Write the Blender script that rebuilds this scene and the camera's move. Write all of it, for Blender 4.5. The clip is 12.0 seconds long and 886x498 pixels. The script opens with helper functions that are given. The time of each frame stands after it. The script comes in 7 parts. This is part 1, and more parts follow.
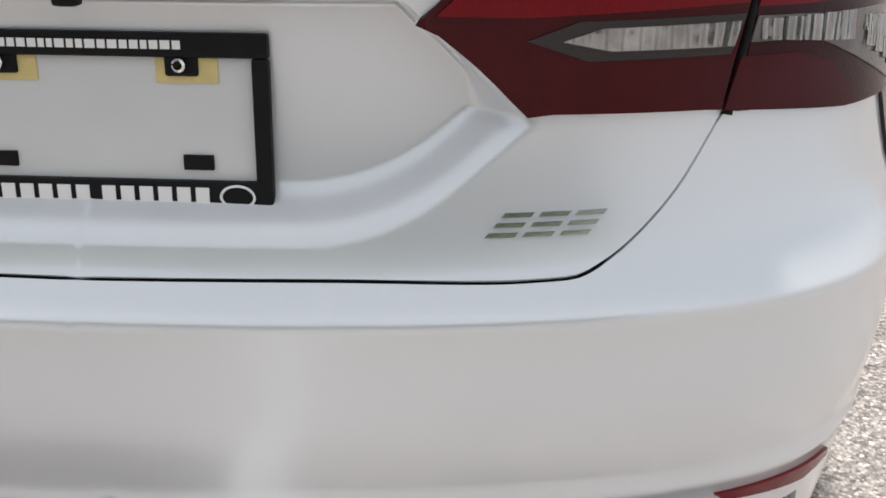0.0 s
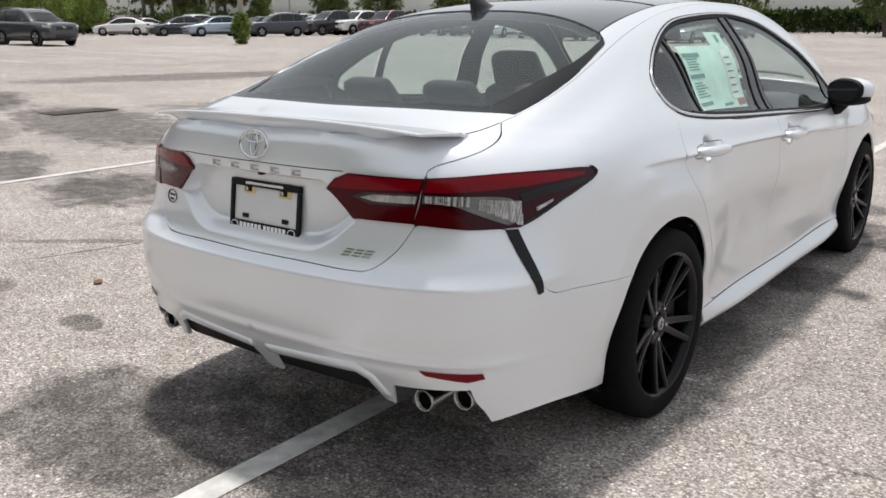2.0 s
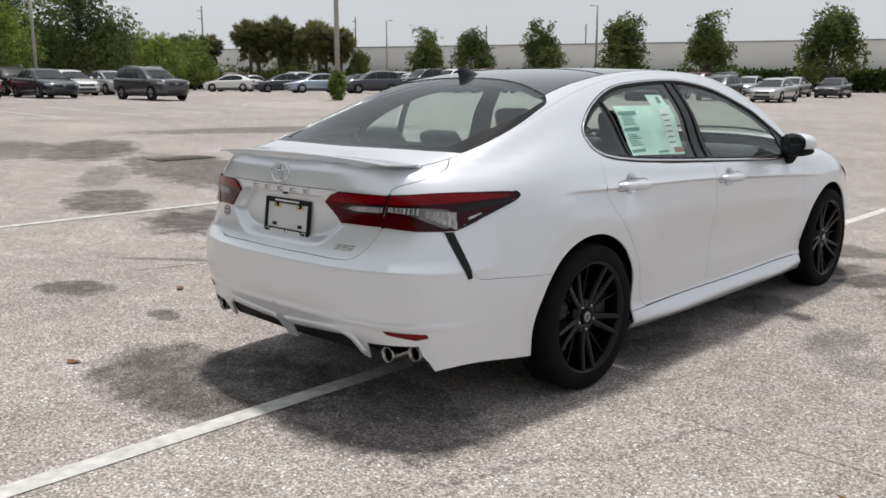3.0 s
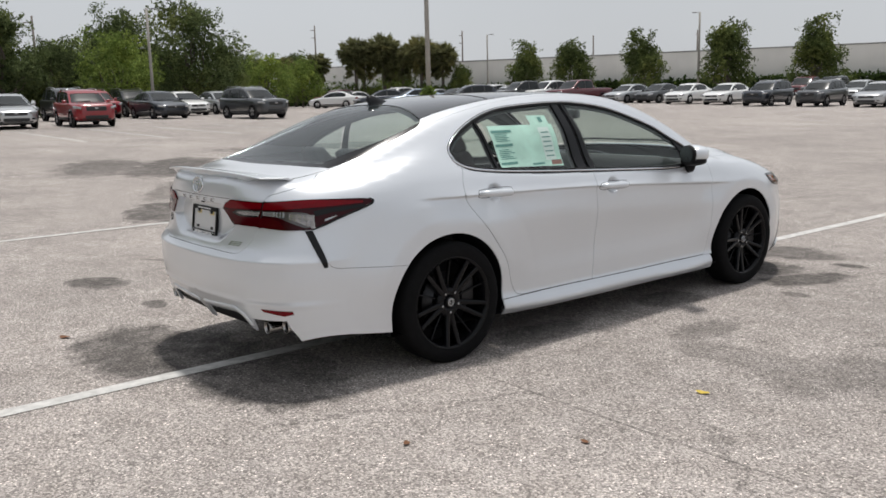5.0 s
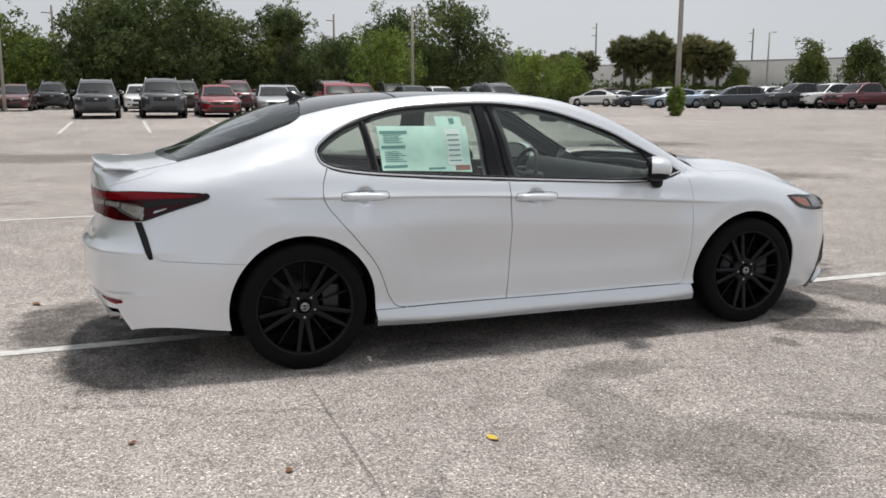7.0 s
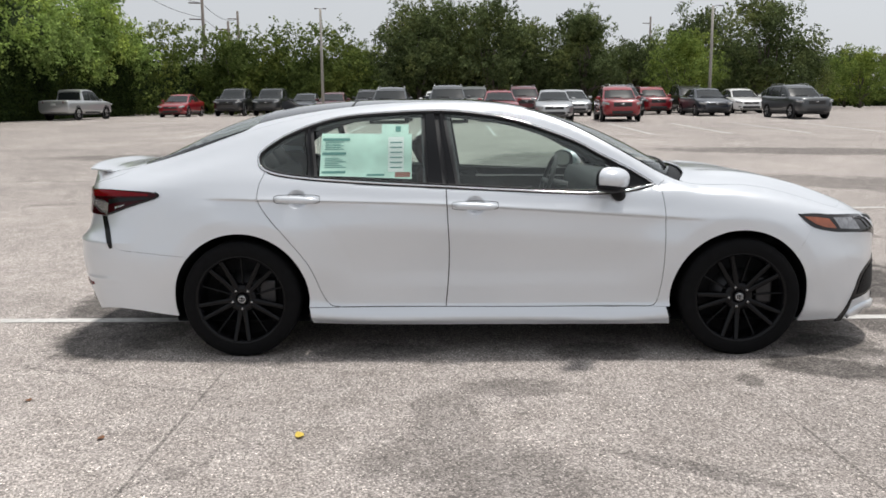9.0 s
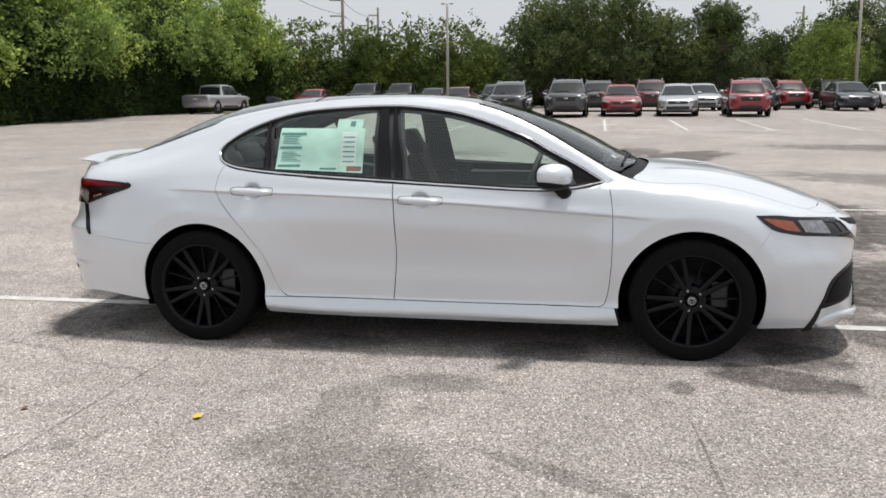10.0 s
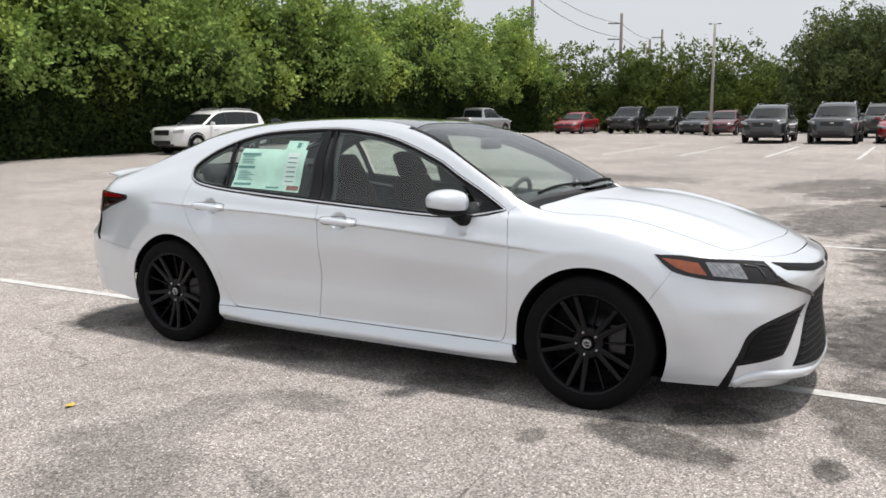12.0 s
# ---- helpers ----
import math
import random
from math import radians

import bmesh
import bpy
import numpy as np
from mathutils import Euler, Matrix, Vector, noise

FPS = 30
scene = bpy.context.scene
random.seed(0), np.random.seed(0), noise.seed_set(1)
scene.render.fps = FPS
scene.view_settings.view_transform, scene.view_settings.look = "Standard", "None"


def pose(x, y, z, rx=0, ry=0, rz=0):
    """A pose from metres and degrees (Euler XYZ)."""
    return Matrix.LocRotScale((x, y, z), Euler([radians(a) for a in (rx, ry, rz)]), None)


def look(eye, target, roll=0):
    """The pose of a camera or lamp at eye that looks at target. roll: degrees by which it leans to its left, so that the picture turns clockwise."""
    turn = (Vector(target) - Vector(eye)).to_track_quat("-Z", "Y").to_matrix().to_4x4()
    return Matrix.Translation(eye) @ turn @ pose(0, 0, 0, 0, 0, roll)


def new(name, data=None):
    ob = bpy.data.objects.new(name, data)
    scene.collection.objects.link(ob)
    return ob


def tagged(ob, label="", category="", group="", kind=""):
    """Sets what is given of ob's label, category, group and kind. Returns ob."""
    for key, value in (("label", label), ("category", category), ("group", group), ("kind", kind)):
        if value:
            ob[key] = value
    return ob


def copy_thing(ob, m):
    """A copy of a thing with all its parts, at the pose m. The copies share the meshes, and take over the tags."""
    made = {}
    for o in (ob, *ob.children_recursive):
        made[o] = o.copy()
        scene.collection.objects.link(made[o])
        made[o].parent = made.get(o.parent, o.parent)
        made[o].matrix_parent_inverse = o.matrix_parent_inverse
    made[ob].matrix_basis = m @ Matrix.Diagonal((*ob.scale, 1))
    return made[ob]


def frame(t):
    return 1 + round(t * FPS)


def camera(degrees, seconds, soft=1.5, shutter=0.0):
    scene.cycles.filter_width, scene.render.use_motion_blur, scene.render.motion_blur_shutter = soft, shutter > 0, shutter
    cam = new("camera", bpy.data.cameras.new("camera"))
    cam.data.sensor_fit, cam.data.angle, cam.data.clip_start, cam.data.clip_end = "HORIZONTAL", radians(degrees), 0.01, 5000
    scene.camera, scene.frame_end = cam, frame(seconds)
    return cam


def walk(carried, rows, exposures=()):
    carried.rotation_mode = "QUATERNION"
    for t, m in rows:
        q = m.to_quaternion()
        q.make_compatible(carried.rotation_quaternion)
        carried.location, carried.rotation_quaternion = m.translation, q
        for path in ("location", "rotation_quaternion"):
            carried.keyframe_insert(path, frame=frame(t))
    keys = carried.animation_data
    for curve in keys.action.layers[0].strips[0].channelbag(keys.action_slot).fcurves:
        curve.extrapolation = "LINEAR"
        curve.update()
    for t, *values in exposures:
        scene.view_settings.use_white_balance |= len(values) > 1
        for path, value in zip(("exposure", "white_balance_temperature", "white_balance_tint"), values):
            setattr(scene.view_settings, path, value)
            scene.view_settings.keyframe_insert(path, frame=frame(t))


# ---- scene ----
cam = camera(54.5, 12.0, 1.65)
PATH = [
    (0, (0.348, -1.72, 1.024), (0.275, 0.099, 0.195), 0.6),
    (0.1, (0.366, -1.772, 1.057), (0.226, 0.037, 0.214), 0.4),
    (0.2, (0.414, -1.836, 1.09), (0.163, -0.04, 0.248), 0.1),
    (0.3, (0.455, -1.901, 1.126), (0.122, -0.114, 0.292), -0.1),
    (0.5, (0.589, -2.008, 1.171), (0.029, -0.258, 0.383), -0.7),
    (1, (1.025, -2.25, 1.248), (0.1, -0.61, 0.575), -1.2),
    (1.5, (1.499, -2.521, 1.317), (0.447, -0.911, 0.766), -1.0),
    (2, (2.011, -2.706, 1.339), (0.831, -1.171, 0.838), -0.4),
    (2.5, (2.507, -2.963, 1.361), (1.234, -1.482, 0.93), -0.2),
    (3, (3.016, -3.165, 1.365), (1.657, -1.747, 0.989), -0.1),
    (3.2, (3.209, -3.242, 1.382), (1.834, -1.841, 0.998), 0.1),
    (4.8, (4.321, -3.048, 1.408), (2.834, -1.756, 1.062), -1.2),
    (5, (4.424, -2.877, 1.428), (2.886, -1.647, 1.082), -1.5),
    (5.5, (4.714, -2.387, 1.422), (3.062, -1.316, 1.069), -1.1),
    (6, (4.906, -1.873, 1.423), (3.199, -0.897, 1.053), -0.4),
    (6.5, (5.103, -1.364, 1.418), (3.329, -0.508, 1.071), -0.6),
    (7, (5.25, -0.842, 1.404), (3.402, -0.159, 1.061), 0.0),
    (7.2, (5.351, -0.626, 1.398), (3.47, -0.028, 1.074), -0.1),
    (8.8, (5.634, 0.991, 1.43), (3.663, 1.045, 1.093), -0.2),
    (9, (5.661, 1.228, 1.418), (3.688, 1.196, 1.087), -0.5),
    (9.5, (5.616, 1.77, 1.406), (3.651, 1.602, 1.074), -0.3),
    (10, (5.587, 2.313, 1.415), (3.648, 1.961, 1.074), -0.5),
    (10.5, (5.446, 2.835, 1.417), (3.546, 2.3, 1.095), -0.5),
    (11, (5.319, 3.346, 1.421), (3.465, 2.659, 1.117), -0.6),
    (11.5, (5.07, 3.782, 1.414), (3.278, 2.947, 1.116), -0.3),
    (12, (4.847, 4.235, 1.406), (3.121, 3.266, 1.12), -0.1),
]
EXPOSURE = [(0.0, 0.45), (0.5, 0.55), (1.0, 0.3), (1.5, 0.12), (2.0, 0.24), (3.0, 0.06), (5.0, -0.04), (6.0, 0.0), (7.2, 0.05), (9.0, 0.13), (10.5, 0.22), (12.0, 0.3)]
walk(cam, [(t, look(eye, target, roll)) for t, eye, target, roll in PATH], EXPOSURE)

def ground_z(x, y=0.0):
    """The lot dishes up gently beyond the stalls."""
    d = max(0.0, -x - 2.0)
    return 0.020 * d if d < 32.0 else 0.64 + 0.18 * (1 - math.exp(-(d - 32.0) / 9.0))


# ---- world and sun ----
SUN_ELEV, SUN_AZ = radians(76.5), radians(-36)
world = bpy.data.worlds.new("overcast_sky")
scene.world = world
world.use_nodes = True
wn, wl = world.node_tree.nodes, world.node_tree.links
wn.clear()
sky = wn.new("ShaderNodeTexSky")
sky.sky_type = "NISHITA"
sky.sun_disc = False
sky.sun_elevation, sky.sun_rotation = SUN_ELEV, SUN_AZ
sky.dust_density, sky.air_density = 4.0, 1.0
tint = wn.new("ShaderNodeMixRGB")
tint.inputs[0].default_value = 0.86
tint.inputs[2].default_value = (7.0, 7.25, 7.6, 1)
wl.new(sky.outputs[0], tint.inputs[1])
wtc = wn.new("ShaderNodeTexCoord")
wno = wn.new("ShaderNodeTexNoise")
wno.inputs["Scale"].default_value, wno.inputs["Detail"].default_value = 1.6, 5
wl.new(wtc.outputs["Generated"], wno.inputs["Vector"])
wmr = wn.new("ShaderNodeMapRange")
wmr.inputs[1].default_value, wmr.inputs[2].default_value = 0.3, 0.7
wmr.inputs[3].default_value, wmr.inputs[4].default_value = 0.94, 1.06
wl.new(wno.outputs[0], wmr.inputs[0])
clouds = wn.new("ShaderNodeVectorMath")
clouds.operation = "SCALE"
wl.new(tint.outputs[0], clouds.inputs[0])
wl.new(wmr.outputs[0], clouds.inputs["Scale"])
bg = wn.new("ShaderNodeBackground")
bg.inputs[1].default_value = 0.091
wl.new(clouds.outputs[0], bg.inputs[0])
wo = wn.new("ShaderNodeOutputWorld")
wl.new(bg.outputs[0], wo.inputs[0])

sun_data = bpy.data.lights.new("sun", "SUN")
sun_data.energy, sun_data.angle, sun_data.color = 3.2, radians(5), (1.0, 0.965, 0.92)
sun = new("sun", sun_data)
sun_dir = Vector((math.sin(SUN_AZ) * math.cos(SUN_ELEV), math.cos(SUN_AZ) * math.cos(SUN_ELEV), math.sin(SUN_ELEV)))
sun.matrix_world = look(sun_dir * 60, (0, 0, 0))


# ---- materials ----
def material(name, color=(0.8, 0.8, 0.8), rough=0.5, metal=0.0, coat=0.0, spec=0.5, alpha=None, vary=0.0, scale=8.0, bump=0.0, bump_scale=60.0, random_tint=0.0, coat_rough=0.03):
    m = bpy.data.materials.new(name)
    m.use_nodes = True
    n, l = m.node_tree.nodes, m.node_tree.links
    p = n["Principled BSDF"]
    p.inputs["Base Color"].default_value = (*color, 1)
    p.inputs["Roughness"].default_value = rough
    p.inputs["Metallic"].default_value = metal
    p.inputs["Coat Weight"].default_value = coat
    p.inputs["Coat Roughness"].default_value = coat_rough
    p.inputs["Specular IOR Level"].default_value = spec
    tc = n.new("ShaderNodeTexCoord")
    if vary > 0 or random_tint > 0:
        no = n.new("ShaderNodeTexNoise")
        no.inputs["Scale"].default_value, no.inputs["Detail"].default_value = scale, 6
        l.new(tc.outputs["Object"], no.inputs["Vector"])
        mr = n.new("ShaderNodeMapRange")
        mr.inputs[1].default_value, mr.inputs[2].default_value = 0.25, 0.75
        mr.inputs[3].default_value, mr.inputs[4].default_value = 1 - vary, 1 + vary
        l.new(no.outputs[0], mr.inputs[0])
        out = mr.outputs[0]
        if random_tint > 0:
            oi = n.new("ShaderNodeObjectInfo")
            mr2 = n.new("ShaderNodeMapRange")
            mr2.inputs[3].default_value, mr2.inputs[4].default_value = 1 - random_tint, 1 + random_tint
            l.new(oi.outputs["Random"], mr2.inputs[0])
            mul = n.new("ShaderNodeMath")
            mul.operation = "MULTIPLY"
            l.new(out, mul.inputs[0]), l.new(mr2.outputs[0], mul.inputs[1])
            out = mul.outputs[0]
        sc = n.new("ShaderNodeVectorMath")
        sc.operation = "SCALE"
        sc.inputs[0].default_value = color
        l.new(out, sc.inputs["Scale"])
        l.new(sc.outputs[0], p.inputs["Base Color"])
    if bump > 0:
        nb = n.new("ShaderNodeTexNoise")
        nb.inputs["Scale"].default_value, nb.inputs["Detail"].default_value = bump_scale, 4
        l.new(tc.outputs["Object"], nb.inputs["Vector"])
        bu = n.new("ShaderNodeBump")
        bu.inputs["Strength"].default_value, bu.inputs["Distance"].default_value = bump, 0.01
        l.new(nb.outputs[0], bu.inputs["Height"])
        l.new(bu.outputs[0], p.inputs["Normal"])
    return m


def glass(name, tint_color, opacity, rough=0.0, haze=(0.28, 0.34, 0.325), ior=1.52):
    """Thin window glass: clear tinted film with a glossy face."""
    m = bpy.data.materials.new(name)
    m.use_nodes = True
    n, l = m.node_tree.nodes, m.node_tree.links
    n.clear()
    tr = n.new("ShaderNodeBsdfTransparent")
    tr.inputs[0].default_value = (*tint_color, 1)
    gl = n.new("ShaderNodeBsdfGlossy")
    gl.inputs["Roughness"].default_value = rough
    # gloss of a pane: the same from both sides, rising towards a grazing view
    f0 = 1.5 * ((ior - 1) / (ior + 1)) ** 2
    lw = n.new("ShaderNodeLayerWeight")
    lw.inputs[0].default_value = 0.5
    pw = n.new("ShaderNodeMath")
    pw.operation = "POWER"
    pw.inputs[1].default_value = 5.0
    fr = n.new("ShaderNodeMath")
    fr.operation = "MULTIPLY_ADD"
    fr.inputs[1].default_value, fr.inputs[2].default_value = 1 - f0, f0
    mx = n.new("ShaderNodeMixShader")
    l.new(lw.outputs["Facing"], pw.inputs[0])
    l.new(pw.outputs[0], fr.inputs[0])
    l.new(fr.outputs[0], mx.inputs[0])
    l.new(tr.outputs[0], mx.inputs[1])
    l.new(gl.outputs[0], mx.inputs[2])
    if opacity > 0:
        df = n.new("ShaderNodeBsdfDiffuse")
        df.inputs[0].default_value = (*haze, 1)
        m2 = n.new("ShaderNodeMixShader")
        m2.inputs[0].default_value = opacity
        l.new(tr.outputs[0], m2.inputs[1]), l.new(df.outputs[0], m2.inputs[2])
        l.new(m2.outputs[0], mx.inputs[1])
    o = n.new("ShaderNodeOutputMaterial")
    l.new(mx.outputs[0], o.inputs[0])
    return m


PAINT = material("pearl_white_paint", (0.705, 0.732, 0.768), 0.30, 0.38, 1.0, vary=0.012, scale=3.0, bump=0.012, bump_scale=900, coat_rough=0.10)
TRIM_BLACK = material("gloss_black_trim", (0.007, 0.007, 0.008), 0.2, coat=0.12, spec=0.2)
SATIN_BLACK = material("satin_black_plastic", (0.008, 0.008, 0.009), 0.55, spec=0.16, vary=0.15, scale=40)
CHROME = material("chrome", (0.7, 0.71, 0.73), 0.07, 1.0)
SOFT_CHROME = material("soft_chrome", (0.62, 0.62, 0.63), 0.22, 1.0)
BADGE = material("badge_chrome", (0.42, 0.42, 0.43), 0.2, 1.0)
STEEL = material("brushed_exhaust_steel", (0.36, 0.35, 0.34), 0.25, 1.0, vary=0.1, scale=30)
RUBBER = material("tyre_rubber", (0.006, 0.006, 0.0065), 0.85, spec=0.12, vary=0.2, scale=30, bump=0.2, bump_scale=150)
RIM = material("gloss_black_alloy", (0.005, 0.005, 0.006), 0.16, 0.0, 0.1, spec=0.14)
DISC = material("brake_disc_metal", (0.045, 0.045, 0.047), 0.4, 1.0, vary=0.15, scale=40)
SMOKE_LENS = material("smoked_clear_lens", (0.014, 0.012, 0.012), 0.12, 0.0, 0.35, 0.3)
DIM_CLEAR = material("dim_clear_lens", (0.11, 0.105, 0.105), 0.15, 0.3, 0.4, vary=0.3, scale=30)


def ribbed_lens(name, color, metal, count, depth=0.9, gloss=0.2, vary=0.35):
    """Clear lamp cover over fine upright ribs."""
    m = material(name, color, 0.12, metal, gloss, 0.16, vary=vary, scale=40)
    n, l = m.node_tree.nodes, m.node_tree.links
    tc = n.new("ShaderNodeTexCoord")
    w = n.new("ShaderNodeTexWave")
    w.inputs["Scale"].default_value, w.inputs["Distortion"].default_value = count, 1.5
    l.new(tc.outputs["Object"], w.inputs["Vector"])
    bu = n.new("ShaderNodeBump")
    bu.inputs["Strength"].default_value, bu.inputs["Distance"].default_value = depth, 0.004
    l.new(w.outputs["Fac"], bu.inputs["Height"])
    l.new(bu.outputs[0], n["Principled BSDF"].inputs["Normal"])
    return m


RED_LENS = ribbed_lens("red_lamp_lens", (0.145, 0.001, 0.005), 0.0, 110.0, 0.05, 0.10, 0.12)
DARK_RED = ribbed_lens("dark_red_lamp_lens", (0.052, 0.0006, 0.003), 0.0, 110.0, 0.05, 0.10, 0.12)
DEEP_RED = ribbed_lens("deep_red_lamp_lens", (0.030, 0.0008, 0.0035), 0.0, 110.0, 0.05, 0.10, 0.12)
CLEAR_LENS = ribbed_lens("clear_reflector_lens", (0.34, 0.34, 0.345), 0.75, 22.0)
FACET = ribbed_lens("silver_lamp_facet", (0.40, 0.39, 0.39), 0.85, 60.0)
HEAD_CLEAR = ribbed_lens("clear_head_lamp_lens", (0.30, 0.30, 0.31), 0.7, 30.0, 0.4)
MIRROR = material("mirror_glass_dark", (0.22, 0.23, 0.24), 0.03, 1.0)
LAMP_GREY = material("dim_lamp_chrome", (0.12, 0.12, 0.125), 0.3, 0.8)
LINING = material("grey_lining_cloth", (0.07, 0.07, 0.07), 0.9)
AMBER = material("amber_lens", (0.24, 0.052, 0.010), 0.12, coat=1.0, vary=0.25, scale=30)
INTERIOR = material("dark_cabin_plastic", (0.03, 0.03, 0.032), 0.7, vary=0.2, scale=20)
SEAT_GREY = material("grey_seat_leather", (0.036, 0.036, 0.038), 0.65, spec=0.15, vary=0.15, scale=15, bump=0.06, bump_scale=35)
SEAT_RED = material("dark_red_seat_leather", (0.036, 0.013, 0.013), 0.65, spec=0.15, vary=0.15, scale=15, bump=0.06, bump_scale=35)
GLASS = glass("tinted_side_glass", (0.82, 0.925, 0.885), 0.035)
GLASS_WIND = glass("windshield_glass", (0.84, 0.92, 0.89), 0.06, ior=1.52)
GLASS_REAR = glass("tinted_rear_glass", (0.82, 0.91, 0.91), 0.07, haze=(0.28, 0.35, 0.36), ior=1.52)
ROOF_BLACK = material("gloss_black_roof", (0.014, 0.015, 0.017), 0.12, coat=1.0)
STICKER = material("window_sticker_paper", (0.60, 0.78, 0.71), 0.8, vary=0.16, scale=9)
STICKER_INK = material("sticker_ink", (0.10, 0.26, 0.24), 0.8)
STICKER_RED = material("sticker_brown_block", (0.30, 0.12, 0.10), 0.8)
WHITE_PLASTIC = material("white_plate_insert", (0.62, 0.63, 0.64), 0.35, coat=0.5, vary=0.03, scale=12)
WHITE_INK = material("white_print", (0.8, 0.8, 0.8), 0.5)
YELLOW_TAPE = material("yellowed_tape", (0.62, 0.50, 0.22), 0.6, vary=0.1, scale=60)

# ---- mesh helpers ----
from mathutils import geometry


def part(name, bm, mat, parent, label="", smooth=True):
    me = bpy.data.meshes.new(name)
    bm.to_mesh(me)
    bm.free()
    if smooth:
        me.polygons.foreach_set("use_smooth", [True] * len(me.polygons))
    if mat is not None:
        me.materials.append(mat)
    ob = new(name, me)
    ob.parent = parent
    if label:
        ob["label"] = label
    return ob


def box_bm(sx, sy, sz, at=(0, 0, 0), bevel=0.0, rot=None, bm=None):
    b = bmesh.new()
    bmesh.ops.create_cube(b, size=1.0)
    bmesh.ops.scale(b, vec=(sx, sy, sz), verts=b.verts)
    if bevel > 0:
        bmesh.ops.bevel(b, geom=b.edges[:], offset=bevel, segments=2, affect="EDGES", profile=0.6)
    if rot is not None:
        bmesh.ops.transform(b, matrix=rot, verts=b.verts)
    bmesh.ops.translate(b, vec=at, verts=b.verts)
    if bm is None:
        return b
    me = bpy.data.meshes.new("tmp")
    b.to_mesh(me)
    b.free()
    bm.from_mesh(me)
    bpy.data.meshes.remove(me)
    return bm


def tube_bm(path, radius, sides=8, bm=None, closed=False):
    """A tube along a path; radius a number or one a point."""
    bm = bm or bmesh.new()
    pts = [Vector(p) for p in path]
    n = len(pts)
    rs = radius if isinstance(radius, (list, tuple)) else [radius] * n
    rings, ref = [], None
    for i, p in enumerate(pts):
        a, b = pts[(i - 1) % n if closed else max(i - 1, 0)], pts[(i + 1) % n if closed else min(i + 1, n - 1)]
        d = (b - a).normalized()
        if ref is None:
            ref = d.orthogonal().normalized()
        ref = (ref - d * ref.dot(d)).normalized()
        side = d.cross(ref)
        rings.append([bm.verts.new(p + (ref * math.cos(2 * math.pi * k / sides) + side * math.sin(2 * math.pi * k / sides)) * rs[i]) for k in range(sides)])
    for i in range(n if closed else n - 1):
        A, B = rings[i], rings[(i + 1) % n]
        for k in range(sides):
            bm.faces.new((A[k], A[(k + 1) % sides], B[(k + 1) % sides], B[k]))
    if not closed:
        bm.faces.new(rings[0][::-1])
        bm.faces.new(rings[-1])
    return bm


def lathe_bm(profile, sides=48, axis="x", bm=None, closed=False):
    """Turn (along, radius) pairs round an axis through the origin."""
    bm = bm or bmesh.new()
    rings = []
    for a, r in profile:
        ring = []
        for k in range(sides):
            c, s = math.cos(2 * math.pi * k / sides) * r, math.sin(2 * math.pi * k / sides) * r
            ring.append(bm.verts.new({"x": (a, c, s), "y": (c, a, s), "z": (c, s, a)}[axis]))
        rings.append(ring)
    m = len(rings)
    for i in range(m if closed else m - 1):
        A, B = rings[i], rings[(i + 1) % m]
        for k in range(sides):
            bm.faces.new((A[k], B[k], B[(k + 1) % sides], A[(k + 1) % sides]))
    return bm


# ---- smooth curves ----
def spline(xs, ys, natural=True):
    """Natural cubic through the knots, as a function on arrays."""
    xs, ys = np.array(xs, float), np.array(ys, float)
    n, h = len(xs), np.diff(xs)
    A, r = np.zeros((n, n)), np.zeros(n)
    A[0, 0] = A[-1, -1] = 1
    for i in range(1, n - 1):
        A[i, i - 1 : i + 2] = h[i - 1], 2 * (h[i - 1] + h[i]), h[i]
        r[i] = 6 * ((ys[i + 1] - ys[i]) / h[i] - (ys[i] - ys[i - 1]) / h[i - 1])
    m2 = np.linalg.solve(A, r)

    def f(x):
        x = np.clip(np.asarray(x, float), xs[0], xs[-1])
        i = np.clip(np.searchsorted(xs, x) - 1, 0, n - 2)
        a, b = (xs[i + 1] - x) / h[i], (x - xs[i]) / h[i]
        return a * ys[i] + b * ys[i + 1] + ((a**3 - a) * m2[i] + (b**3 - b) * m2[i + 1]) * h[i] ** 2 / 6

    return f


def hermite(xs, ys):
    """Shape-keeping cubic (no overshoot) through the knots."""
    xs, ys = np.array(xs, float), np.array(ys, float)
    h, n = np.diff(xs), len(xs)
    dl = np.diff(ys) / h
    m = np.zeros(n)
    for i in range(1, n - 1):
        if dl[i - 1] * dl[i] > 0:
            w1, w2 = 2 * h[i] + h[i - 1], h[i] + 2 * h[i - 1]
            m[i] = (w1 + w2) / (w1 / dl[i - 1] + w2 / dl[i])
    m[0], m[-1] = dl[0], dl[-1]

    def f(x):
        x = np.clip(np.asarray(x, float), xs[0], xs[-1])
        i = np.clip(np.searchsorted(xs, x) - 1, 0, n - 2)
        t = (x - xs[i]) / h[i]
        return (2 * t**3 - 3 * t**2 + 1) * ys[i] + (t**3 - 2 * t**2 + t) * h[i] * m[i] + (3 * t**2 - 2 * t**3) * ys[i + 1] + (t**3 - t**2) * h[i] * m[i + 1]

    return f


def smoothstep(a, b, x):
    t = np.clip((np.asarray(x, float) - a) / (b - a), 0, 1)
    return t * t * (3 - 2 * t)


